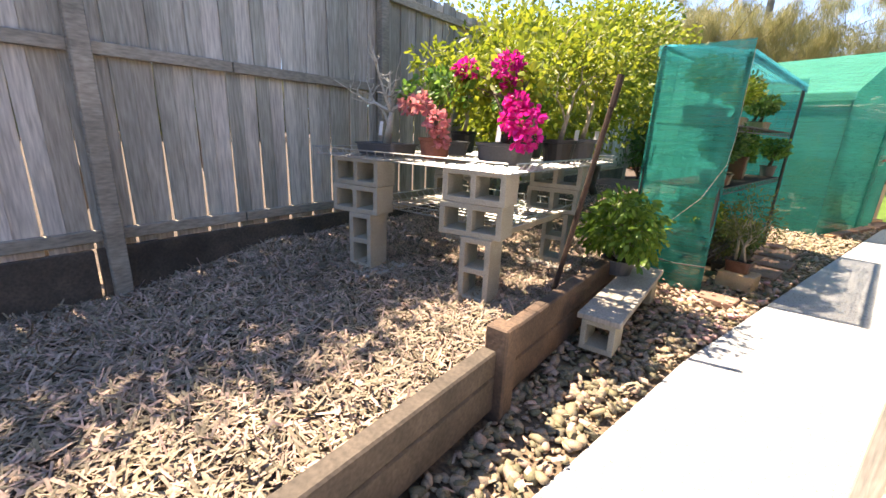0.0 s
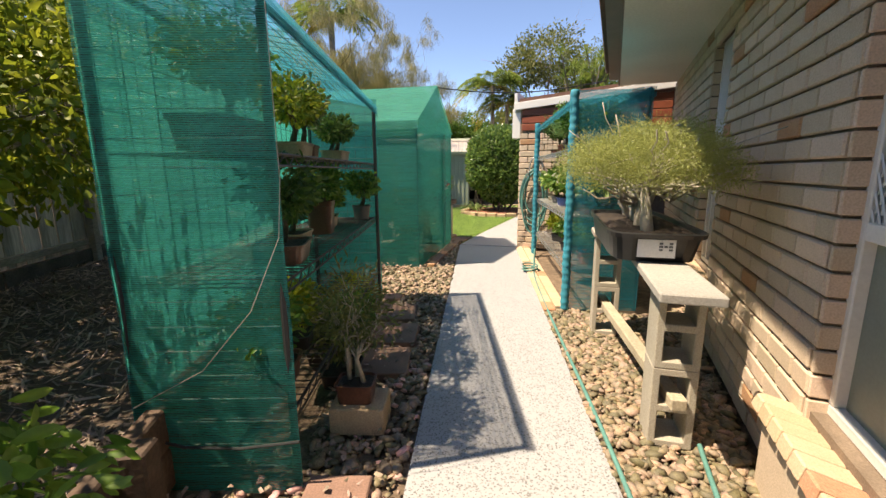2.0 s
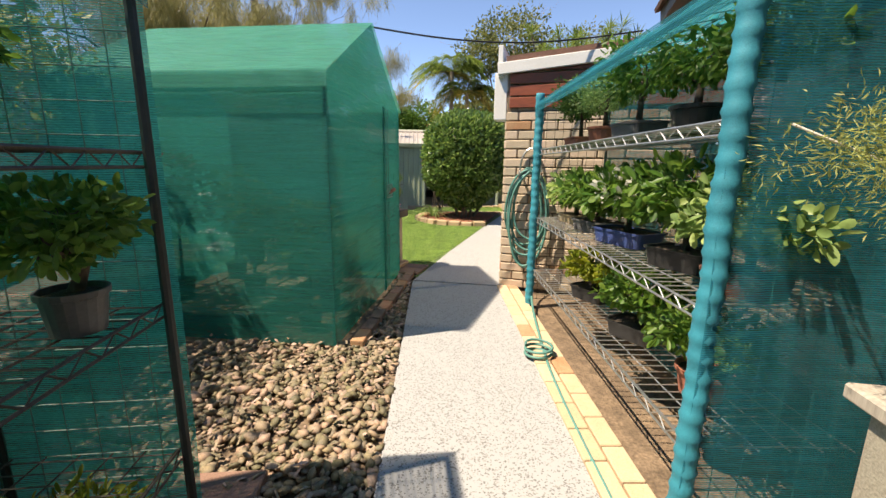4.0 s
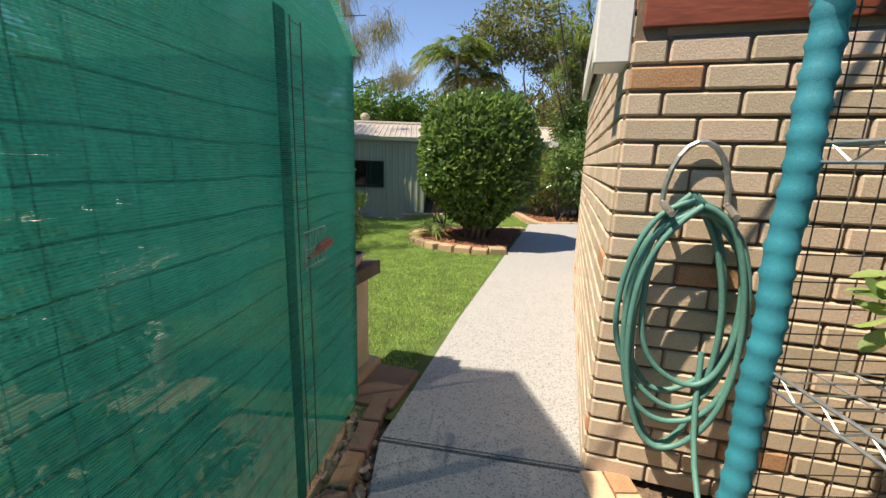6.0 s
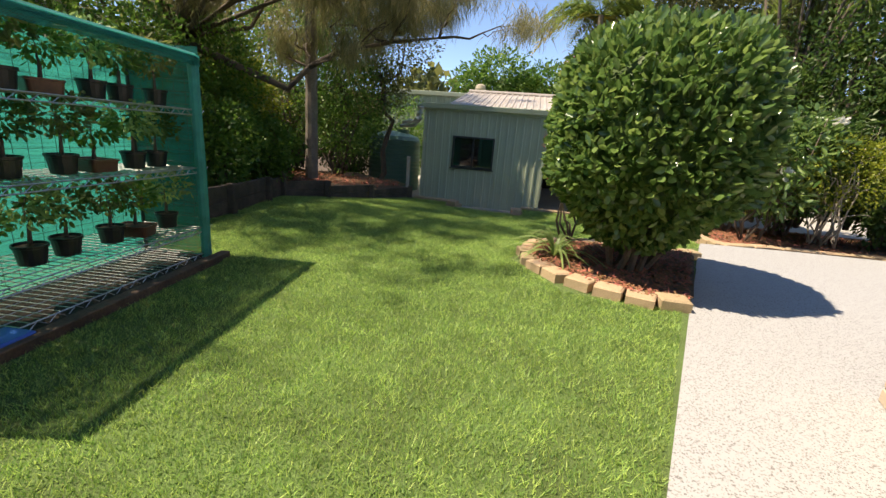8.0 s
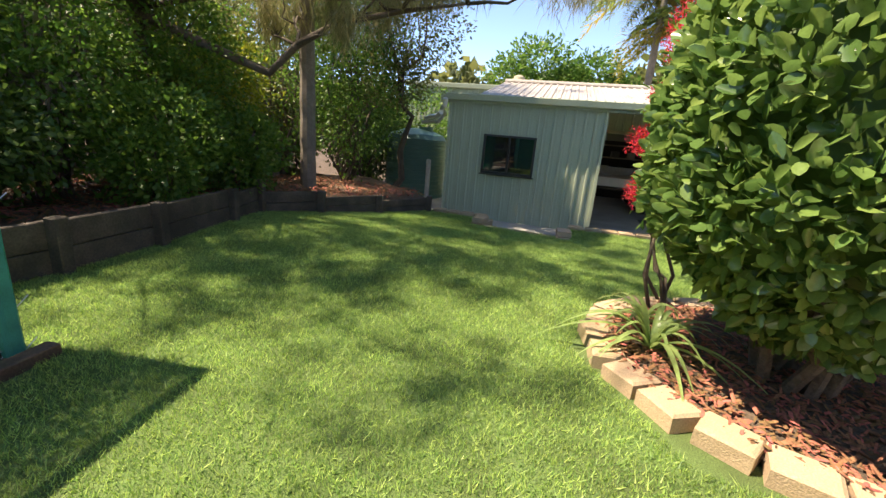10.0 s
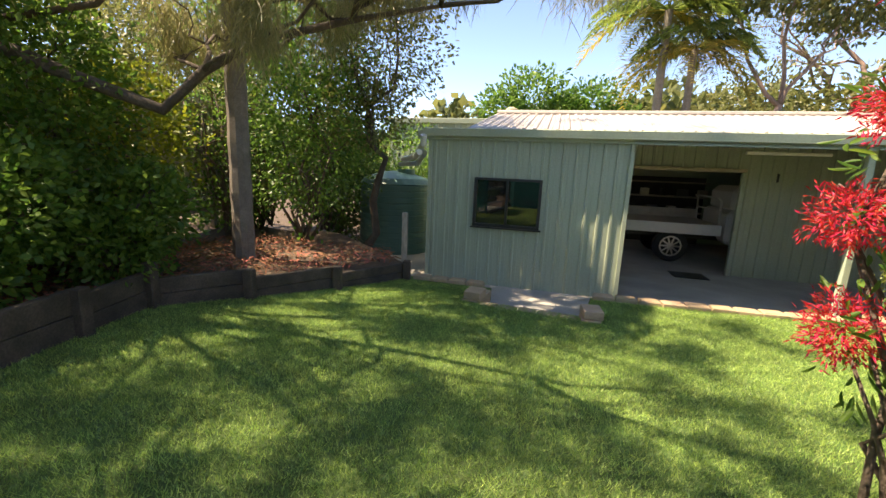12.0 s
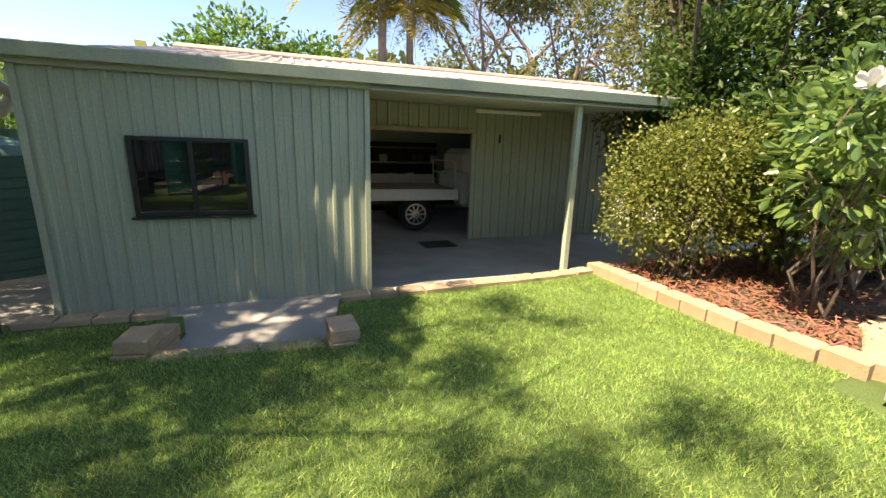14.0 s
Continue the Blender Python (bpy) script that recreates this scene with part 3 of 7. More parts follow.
# ---------------------------------------------------------------- the paling fence
fence = thing("fence", (0, 0, 0), "tall grey weathered timber paling fence", "fence", kind="structure")
ang = math.degrees(math.atan2(FDIR[1], FDIR[0]))
s, k = -3.0, 0
while s < 26:
    wd = (0.136 if k % 2 else 0.106) + 0.006 * math.sin(k * 2.3)
    p = FENCE0 + FDIR * s - FN * (0.018 if k % 2 else 0.0)
    hh = 2.24 + 0.02 * math.sin(k * 1.7)
    part("paling", B().box((wd, 0.016, hh), (p[0], p[1], 0.38 + hh / 2), ang, ry=0.5 * math.sin(k * 3.1), c=0.003), PALING, fence)
    s += 0.118
    k += 1
for z, t_ in ((0.47, 0.05), (1.60, 0.045), (2.47, 0.045)):
    for a in range(-3, 26, 4):
        p = FENCE0 + FDIR * (a + 2) + FN * 0.03
        part("rail", B().box((3.99, t_, 0.075), (p[0], p[1], z), ang, c=0.004), RAIL, fence)
for a in np.arange(-2.30, 26, 2.4):
    p = FENCE0 + FDIR * a + FN * 0.09
    part("post", B().box((0.10, 0.075, 2.62), (p[0], p[1], 1.2), ang, c=0.006), RAIL, fence)
for a in range(-3, 10, 3):
    p = FENCE0 + FDIR * (a + 1.5) + FN * 0.05
    part("plinth", B().box((2.98, 0.05, 0.42), (p[0], p[1], 0.18), ang, c=0.005), SLEEPERG, fence)

# ---------------------------------------------------------------- the brick house
HANG = -12.5
HU = np.array([math.sin(radians(12.5)), math.cos(radians(12.5))])     # along the walls, away from the start
HV = np.array([HU[1], -HU[0]])                                        # into the house
HC = np.array([0.175, 8.53])                                          # outer corner of the wing
WALL0 = np.array([1.182, 3.12])                                        # a place on the main wall's face


def frame2(o, u, n, z=0.0):
    """Pose with x along u, y along n (into the wall), z up."""
    m = Matrix.Identity(4)
    m.col[0][:3], m.col[1][:3], m.col[3][:3] = (u[0], u[1], 0), (n[0], n[1], 0), (o[0], o[1], z)
    return m


COURSE, BLEN = 0.0935, 0.262
BMESH = {}


def brick_mesh(lx, key):
    if key not in BMESH:
        for j, (mm) in enumerate((BRICK, BRICKRED)):
            BMESH[(key, j)] = B().box((lx - 0.011, 0.03, COURSE - 0.012), c=0.007).mesh("brick", mm)
        BMESH[key] = True
    return key


def brick_wall(name, o, u, n, length, z0, z1, label, holes=(), thick=0.11, near=(0, 99), core_mat=None, top=None):
    """A wall of bricks, stretcher bond: a mortar core with bricks proud of it. holes: (s0, s1, z0, z1)."""
    w = thing(name, frame2(o, u, n), label, "wall", kind="structure")
    spans, cuts = [], sorted({0.0, length, *[h[0] for h in holes], *[h[1] for h in holes]})
    for a, b_ in zip(cuts, cuts[1:]):
        blocked = sorted([(h[2], h[3]) for h in holes if h[0] <= a + 1e-6 and h[1] >= b_ - 1e-6])
        z = z0
        for h0, h1 in blocked:
            if h0 > z:
                spans.append((a, b_, z, h0))
            z = max(z, h1)
        if z < z1:
            spans.append((a, b_, z, z1))
    core = B()
    for a, b_, c0, c1 in spans:
        core.box((b_ - a, thick, c1 - c0), ((a + b_) / 2, thick / 2 + 0.008, (c0 + c1) / 2))
    part("mortar", core, core_mat or MORTAR, w)
    for h0, h1, hz0, hz1 in holes:
        for s_, sg in ((h0, 1), (h1, -1)):
            rv = B()
            for zz in np.arange(z0, hz1 - 0.02, COURSE):
                if zz + COURSE / 2 > hz0:
                    rv.box((0.02, thick, COURSE - 0.012), (s_ + sg * 0.004, thick / 2 - 0.006, zz + COURSE / 2), c=0.004)
            tagged(part("reveal", rv, BRICK, w), kind="stuff")
    rest = B()
    count = 0
    row = 0
    z = z0
    while z + COURSE * 0.6 < z1:
        s_ = -(0.5 * BLEN if row % 2 else 0.0)
        while s_ < length:
            a, b_ = max(s_, 0.0), min(s_ + BLEN, length)
            s_ += BLEN
            if b_ - a < 0.04:
                continue
            zc = z + COURSE / 2
            for h0, h1, hz0, hz1 in holes:
                if hz0 < zc < hz1:
                    if a >= h0 and b_ <= h1:
                        a = b_
                    elif a < h0 < b_:
                        b_ = h0
                    elif a < h1 < b_:
                        a = h1
            if top is not None and zc > top((a + b_) / 2):
                continue
            if b_ - a < 0.05:
                continue
            full = abs((b_ - a) - BLEN) < 1e-6
            at = ((a + b_) / 2, 0.0, zc)
            if count < 300 and near[0] <= at[0] <= near[1]:
                count += 1
                hsh = (row * 7 + int(a * 13) * 5) % 41
                key = brick_mesh(BLEN if full else round(b_ - a, 2), "b%d" % round((b_ - a) * 100))
                ob = new("brick", BMESH[(key, 1 if hsh in ((3, 19) if name == "wall_main" else (3,)) else 0)])
                ob.parent = w
                ob.matrix_basis = pose(at[0], 0.004 + 0.0015 * math.sin(row * 3 + a * 9), at[2], 0, 0, 0)
            else:
                rest.box((b_ - a - 0.011, 0.03, COURSE - 0.012), (at[0], 0.006, at[2]), c=0.006)
        row += 1
        z += COURSE
    if rest.n:
        tagged(part("brickwork", rest, BRICK, w), kind="stuff")
    return w


# main wall: from behind the start to the wing
MW0 = WALL0 - HU * 2.10
brick_wall("wall_main", MW0, HU, HV, 7.0, 0.0, 2.42, "tan brick house wall with dark raked joints", holes=((0.30, 2.08, 0.42, 2.2), (3.86, 4.50, 0.50, 2.28)), near=(2.0, 5.0))
# wing: the end face with the hose, and the long side along the path
brick_wall("wall_wing_end", HC, HV, HU, 1.9, 0.0, 1.88, "tan brick wing wall carrying the coiled hose", near=(0, 2.4))
brick_wall("wall_wing_side", HC + HU * 3.72, -HU, HV, 3.72, 0.0, 2.30, "long tan brick wall beside the patio path", near=(0.4, 3.72))
brick_wall("wall_wing_far", HC + HU * 3.72 + HV * 0.0 + HU * 0.0, HV, -HU, 3.0, 0.0, 2.30, "far tan brick end of the wing", near=(50, 60))


# house behind the walls: dark closed core so that no light leaks through
hb = B()
for a, b_, c_, d_ in ((MW0 + HV * 0.16 + HU * 0.25, 6.5, 5.0, 2.42),):
    m_ = a + HU * b_ / 2 + HV * c_ / 2
    hb.box((c_, b_, 0.12), (m_[0], m_[1], 2.48), HANG)
    e_ = a + HU * b_ / 2 + HV * c_
    hb.box((0.1, b_, 2.4), (e_[0], e_[1], 1.2), HANG)
    for q in (0, b_):
        e_ = a + HU * q + HV * c_ / 2
        hb.box((c_, 0.1, 2.4), (e_[0], e_[1], 1.2), HANG)
tagged(part("wall_inner", hb, SOFFIT), "plain inner walls closing the house", "wall", kind="structure")
# eave over the main wall
ev = thing("eave", frame2(MW0, HU, HV), "painted soffit with brown gutter along the house wall", "eave", kind="structure")
part("soffit", B().box((6.9, 0.75, 0.02), (3.38, -0.34, 2.43)), SOFFIT, ev)
part("fascia", B().box((6.9, 0.025, 0.20), (3.38, -0.72, 2.52), c=0.004), GUTTER, ev)
gt = B()
prof = [(-0.73, 2.50), (-0.85, 2.50), (-0.86, 2.62), (-0.85, 2.62), (-0.84, 2.51), (-0.73, 2.51)]
gt.grid([[(x, a, b_) for a, b_ in prof] for x in np.linspace(-0.08, 6.82, 8)])
part("gutter", gt, GUTTER, ev)
rt = B()
for i in range(9):
    rt.box((6.9, 0.38, 0.03), (3.38, -0.72 + 0.33 * i, 2.66 + 0.12 * i), rx=17)
part("roof_tiles", rt, ROOFTILE, ev)

print("structure", len(bpy.data.objects))


# ---------------------------------------------------------------- shade-cloth shelters
def wire_panel(b, u0, u1, z0, z1, step, r, plane):
    """A square wire mesh; plane maps (u, z) to a place."""
    for u in np.arange(u0, u1 + 1e-6, step):
        b.tube([plane(u, z0), plane(u, z1)], r, 3, cap=False)
    for z in np.arange(z0, z1 + 1e-6, step):
        b.tube([plane(u0, z), plane(u1, z)], r, 3, cap=False)


def cloth_sheet(b, plane, u0, u1, z0, z1, nu=14, nz=18, sag=0.012, seed=0):
    """A hanging sheet with folds; plane maps (u, z, out) to a place."""
    p = []
    for u in np.linspace(u0, u1, nu):
        p.append([plane(u, z, sag * (noise.noise((u * 3 + seed, z * 2.2, seed)) + 0.5 * noise.noise((u * 9, z * 1.5 + seed, 5)))) for z in np.linspace(z0, z1, nz)])
    b.grid(p)


def shelf_shelter(at, depth, length, height, label, ends=(True, True), shelves=(0.30, 0.85, 1.35), cloth=CLOTH, post_mat=FRAMEB, roof=CLOTHT, wrap=False, wire=WIRED):
    """An open-fronted shelter of posts and wire shelves. x: 0 at the open front to -depth at the back; y along."""
    t = thing("shade_shelter", at, label, "plant shelter")
    for y in (0.0, length):
        for x in (0.0, -depth):
            if wrap and x < 0:
                part("post", B().tube([(x, y, 0), (x, y, height)], 0.012, 8), FRAMEB, t)
            elif wrap:
                zs = [height * j / 110 for j in range(111)]
                part("post", B().tube([(x + 0.003 * math.sin(j * 0.31), y + 0.003 * math.cos(j * 0.23), z) for j, z in enumerate(zs)], [0.036 + (0.006 if j % 4 == 0 else 0.0) for j in range(111)], 14), post_mat, t, smooth=True)
            else:
                part("post", B().tube([(x, y, 0), (x, y, height - (0.12 if x == 0 else 0))], 0.016, 8), post_mat, t)
    part("top_rail", B().tube([(0, 0, height - 0.10), (0, length, height - 0.10)], 0.014, 6), post_mat, t)
    part("top_rail", B().tube([(-depth, 0, height), (-depth, length, height)], 0.014, 6), post_mat, t)
    b = B()
    wire_panel(b, 0.02, length - 0.02, 0.1, height - 0.06, 0.10, 0.0022, lambda u, z: (-depth + 0.012, u, z))
    part("back_mesh", b, WIREG, t)
    for i, z in enumerate(shelves):
        b = B()
        for y in np.arange(0.02, length, 0.06):
            b.tube([(-0.03, y, z), (-depth + 0.03, y, z)], 0.0032, 4, cap=False)
        for x in np.linspace(-0.03, -depth + 0.03, 6):
            b.tube([(x, 0.0, z - 0.004), (x, length, z - 0.004)], 0.004, 4, cap=False)
        for dz in (0.0, -0.045):
            b.tube([(-0.02, 0, z + dz), (-0.02, length, z + dz)], 0.0052, 5)
        for y in np.arange(0.05, length, 0.12):
            b.tube([(-0.02, y, z), (-0.02, y + 0.06, z - 0.045)], 0.003, 4, cap=False)
            b.tube([(-0.02, y + 0.06, z - 0.045), (-0.02, y + 0.12, z)], 0.003, 4, cap=False)
        part("wire_shelf", b, wire, t)
    b = B()
    cloth_sheet(b, lambda u, z, o: (-depth - 0.012 + o, u, z), -0.02, length + 0.02, 0.02, height, 18, 14)
    part("back_cloth", b, cloth, t)
    for k, on in enumerate(ends):
        if not on:
            if wrap:
                b = B()
                wire_panel(b, -depth + 0.02, -0.04, 0.06, height - 0.12, 0.075, 0.0023, lambda u, z: (u, -0.01, z))
                part("end_mesh", b, WIRED, t)
            continue
        y = -0.02 if k == 0 else length + 0.02
        b = B()
        cloth_sheet(b, lambda u, z, o: (u, y + o, z), -depth - 0.02, 0.025, 0.0, height - 0.005, 14, 26, 0.02, k * 7.3)
        part("end_cloth", b, cloth, t)
        b = B()
        wire_panel(b, -depth + 0.02, -0.02, 0.1, height - 0.1, 0.10, 0.0022, lambda u, z: (u, y + (0.02 if k == 0 else -0.02), z))
        part("end_mesh", b, WIREG, t)
    b = B()
    p = []
    for u in np.linspace(-0.03, length + 0.03, 14):
        p.append([(x, u, height - 0.10 * min(1.0, max(0.0, 1 + x / depth)) ** 1.5 + 0.012 + 0.012 * noise.noise((u * 3, x * 4, 1))) for x in np.linspace(0.03, -depth - 0.03, 8)])
    b.grid(p)
    part("roof_cloth", b, roof, t)
    for x, zz in ((0.034, height - 0.09), (-depth - 0.034, height)):
        b = B()
        b.grid([[(x, u, zz + 0.012), (x, u, zz - 0.07 + 0.012 * noise.noise((u * 5, 2, 1)))] for u in np.linspace(-0.03, length + 0.03, 16)])
        part("hem", b, roof, t)
    b = B()
    wire_panel(b, 0.02, length - 0.02, -depth + 0.02, -0.02, 0.1, 0.002, lambda u, x: (x, u, height - 0.10 * min(1.0, max(0.0, 1 + x / depth)) ** 1.5 - 0.004))
    part("roof_mesh", b, WIREG, t)
    return t


GH1 = pose(-0.74, 2.90, 0, 0, 0, 10.5)
gh1 = shelf_shelter(GH1, 0.60, 2.45, 1.94, "green shade-cloth shelter with wire shelves of bonsai")
part("hem_cord", B().tube([(0.03, -0.035, 0.23), (-0.2, -0.045, 0.21), (-0.42, -0.045, 0.22), (-0.62, -0.035, 0.27)], 0.006, 6), FRAMEB, gh1, "dark cord tied round the cloth")
part("wire_cord", B().tube([(0.03, -0.03, 1.86), (0.035, -0.035, 1.25), (0.02, -0.05, 1.05), (-0.10, -0.06, 0.78), (-0.30, -0.06, 0.55), (-0.58, -0.06, 0.40)], 0.0018, 5), WIRE, gh1, "thin pale wire sagging across the cloth")
GH3 = pose(-3.55, 9.75, 0, 0, 0, 14.5)
gh3 = shelf_shelter(GH3, 0.62, 2.45, 1.88, "open green shade-cloth shelter of potted plants beside the lawn", ends=(False, True), shelves=(0.06, 0.31, 0.86, 1.36), cloth=CLOTH, roof=CLOTHD, wire=WIRE)
ghr = shelf_shelter(pose(0.42, 7.92, 0, 0, 0, 184.0), 0.62, 2.56, 1.95, "teal shade-cloth shelter of plants by the brick wing", ends=(False, True), shelves=(0.36, 0.86, 1.47), cloth=CLOTHT, post_mat=WRAPT, wrap=True, wire=WIRE)

# the walk-in green tent
tent = thing("greenhouse_tent", pose(-1.14, 6.83, 0, 0, 0, -3.0), "closed green mesh walk-in greenhouse tent with gabled roof", "greenhouse")
TL, TW, TE, TA = 2.1, 2.15, 1.90, 2.52     # x length, y width, eave, apex


def tent_sheet(name, fn, m, nu=16, nz=16, seed=0):
    b = B()
    p = []
    for u in np.linspace(0, 1, nu):
        p.append([fn(u, v, 0.009 * (noise.noise((u * 5 + seed, v * 4, seed)) + 0.5 * noise.noise((u * 14, v * 3, seed)))) for v in np.linspace(0, 1, nz)])
    b.grid(p)
    return part(name, b, m, tent, smooth=True)


tent_sheet("front_cloth", lambda u, v, o: (-TL * (1 - u), o, TE * v), CLOTHD, seed=1)
tent_sheet("back_cloth", lambda u, v, o: (-TL * (1 - u), TW + o, TE * v), CLOTHD, seed=2)
for x, s_ in ((0.0, 3), (-TL, 4)):
    tent_sheet("gable_cloth", lambda u, v, o: (x + o, TW * u, v * (TE + (TA - TE) * (1 - abs(2 * u - 1)))), CLOTHD, 17, 14, s_)
tent_sheet("roof_cloth", lambda u, v, o: (-TL - 0.02 + (TL + 0.04) * u, -0.03 + (TW / 2 + 0.03) * v, TE + 0.01 + (TA - TE) * v + 0.6 * o), TENTROOF, seed=5)
tent_sheet("roof_cloth", lambda u, v, o: (-TL - 0.02 + (TL + 0.04) * u, TW + 0.03 - (TW / 2 + 0.03) * v, TE + 0.01 + (TA - TE) * v + 0.6 * o), TENTROOF, seed=6)
b = B()
b.grid([[(x, -0.035, TE + 0.02), (x, -0.045 - 0.01 * noise.noise((x * 7, 0, 0)), TE - 0.09 + 0.02 * noise.noise((x * 9, 1, 1)))] for x in np.linspace(-TL - 0.02, 0.03, 22)])
part("valance", b, TENTROOF, tent)
for x in (0.0, -TL):
    for y in (0.0, TW):
        part("pole", B().tube([(x * 0.985 - 0.015, y * 0.98 + 0.02, 0), (x * 0.985 - 0.015, y * 0.98 + 0.02, TE)], 0.012, 6), FRAMEB, tent)
b = B()
lad = lambda y, z: (0.035, y, z)
for y in (1.42, 1.50):
    b.tube([lad(y, 0.03), lad(y, 1.86)], 0.0022, 5)
for z in np.arange(0.06, 1.86, 0.105):
    b.tube([lad(1.42, z), lad(1.50, z)], 0.0016, 4)
part("wire_ladder", b, WIRED, tent, "dark wire ladder strip holding the flap")
b = B()
for y in np.linspace(1.46, 1.66, 6):
    b.tube([lad(y, 0.98), lad(y, 1.12)], 0.0025, 4)
for z in np.linspace(0.98, 1.12, 3):
    b.tube([lad(1.46, z), lad(1.66, z)], 0.0025, 4)
part("latch_mesh", b, WIRE, tent)
part("seam", B().box((0.006, 0.07, 1.86), (0.026, 1.37, 0.94), c=0.002), CLOTHD, tent, "doubled green cloth seam beside the flap")
part("latch_toggle", B().tube([(0.06, 1.44, 1.03), (0.065, 1.50, 1.04), (0.065, 1.53, 1.05), (0.065, 1.62, 1.06), (0.06, 1.66, 1.05)], [0.006, 0.008, 0.018, 0.02, 0.01], 8), TERRA, tent, "red-brown wooden toggle")


for nm, y0, y1, x_ in (("side_mesh", 0.05, TW - 0.05, -0.08), ("side_mesh", 0.05, TW - 0.05, -TL + 0.05)):
    b = B()
    wire_panel(b, y0, y1, 0.1, TE - 0.02, 0.10, 0.0016, lambda u, z: (x_, u, z))
    part(nm, b, WIREG, tent)
b = B()
wire_panel(b, -TL + 0.05, -0.05, 0.1, TE - 0.02, 0.10, 0.0016, lambda u, z: (u, 0.08, z))
part("front_mesh", b, WIREG, tent)


# low pale boards, added to give the bright line of sunlight at the tent's foot
low_boards = thing("bright_line_boards", pose(-1.14, 6.83, 0, 0, 0, -3.0), "low pale boards added for a bright line inside the tent", "bench")
for x in (-1.75, -0.75):
    for y in (0.25, 1.9):
        part("leg", B().box((0.05, 0.05, 0.12), (x, y, 0.06), c=0.004), PALEWOOD, low_boards)
for i in range(5):
    part("board", B().box((0.18, 1.85, 0.025), (-1.7 + i * 0.21, 1.07, 0.133), c=0.004), PALEWOOD, low_boards)
# white boxes with handle and cap, added for two bright patches behind the cloth
for x in (-2.58, -2.13):
    patch_box = thing("pale_patch_box", pose(x, 8.84, -0.02, 0, 0, -3.0), "white box added for a bright patch in the tent's back", "jerry can", "white jerry cans")
    part("body", B().box((0.15, 0.10, 0.44), (0, 0, 0.22), c=0.02), WHITEP, patch_box)
    part("handle", B().tube([(-0.05, 0, 0.43), (-0.04, 0, 0.49), (0.04, 0, 0.49), (0.05, 0, 0.43)], 0.012, 6), WHITEP, patch_box)
    part("cap", B().lathe([(0.02, 0.43), (0.02, 0.465), (0.017, 0.47)], 12, at=(0.055, 0.025, 0)), BLACKP, patch_box)


# ---------------------------------------------------------------- the shed
SA = 8.0
SU = np.array([math.cos(radians(SA)), math.sin(radians(SA))])
SV = np.array([-SU[1], SU[0]])
SC = np.array([-1.94, 19.88])
SZ = -0.40
shed = thing("shed", frame2(SC, SU, SV, SZ), "sage-green ribbed steel shed with open carport bay", "shed", kind="structure")


def ribbed(b, p0, p1, z0, z1, out, pitch=0.19, rib=0.03, depth=0.022):
    """Vertical ribbed sheet from p0 to p1 in plan, ribs standing out towards out."""
    p0, p1, out = np.asarray(p0, float), np.asarray(p1, float), np.asarray(out, float)
    L = np.linalg.norm(p1 - p0)
    d = (p1 - p0) / L
    prof, s_ = [(0.0, 0.0)], pitch * 0.4
    while s_ + rib < L:
        prof += [(s_ - rib * 0.35, 0), (s_, depth), (s_ + rib, depth), (s_ + rib * 1.35, 0)]
        s_ += pitch
        if s_ - pitch * 0.5 < L:
            prof += [(s_ - pitch * 0.5 - 0.006, 0), (s_ - pitch * 0.5, depth * 0.25), (s_ - pitch * 0.5 + 0.006, 0)]
    prof = sorted(p for p in prof if p[0] < L) + [(L, 0.0)]
    b.grid([[(*(p0 + d * a + out * c), z) for z in (z0, z1)] for a, c in prof])
    b.grid([[(*(p0 + d * a - out * 0.05), z) for z in (z0, z1)] for a in (0, L)])


EV = 2.40
W0, W1, WZ0, WZ1 = -2.30, -1.24, 0.98, 1.76     # window
FW = 3.07
for (a, b_, c_, d_) in ((-FW, W0, 0, EV), (W1, 0.0, 0, EV), (W0, W1, 0, WZ0), (W0, W1, WZ1, EV)):
    q = B()
    ribbed(q, (a, 0), (b_, 0), c_, d_, (0, -1))
    part("front_sheet", q, SHEDG, shed)
q = B()
ribbed(q, (0, 0), (0, 2.62), 0, EV, (1, 0))
part("side_sheet", q, SHEDG, shed)
q = B()
ribbed(q, (-FW, 6.0), (-FW, 0.0), 0, EV, (-1, 0))
part("side_sheet", q, SHEDG, shed)
BV = 2.62
D0, D1, DZ = 0.12, 2.40, 2.08
for (a, b_, c_, d_) in ((0.0, D0, 0, EV + 0.4), (D1, 5.9, 0, EV + 0.4), (D0, D1, DZ, EV + 0.4)):
    q = B()
    ribbed(q, (a, BV), (b_, BV), c_, d_, (0, -1))
    part("back_sheet", q, SHEDG, shed)
q = B()
ribbed(q, (5.9, BV), (5.9, 7.0), 0, EV + 0.4, (1, 0))
part("side_sheet", q, SHEDG, shed)
q = B()
ribbed(q, (5.9, 7.0), (-FW, 7.0), 0, EV + 0.4, (0, 1))
part("rear_sheet", q, SHEDG, shed)
part("door_head", B().box((D1 - D0 + 0.05, 0.10, 0.07), ((D0 + D1) / 2, BV - 0.03, DZ - 0.02), c=0.008), PALEWOOD, shed)
part("door_jamb", B().box((0.06, 0.09, DZ), (D1 + 0.0, BV - 0.01, DZ / 2), c=0.005), SHEDG, shed)
part("door_jamb", B().box((0.06, 0.09, DZ), (D0, BV - 0.01, DZ / 2), c=0.005), SHEDG, shed)
part("corner_trim", B().box((0.06, 0.06, EV), (-0.012, -0.002, EV / 2), c=0.004), SHEDG, shed)
part("corner_trim", B().box((0.06, 0.06, EV), (-FW + 0.01, -0.002, EV / 2), c=0.004), SHEDG, shed)
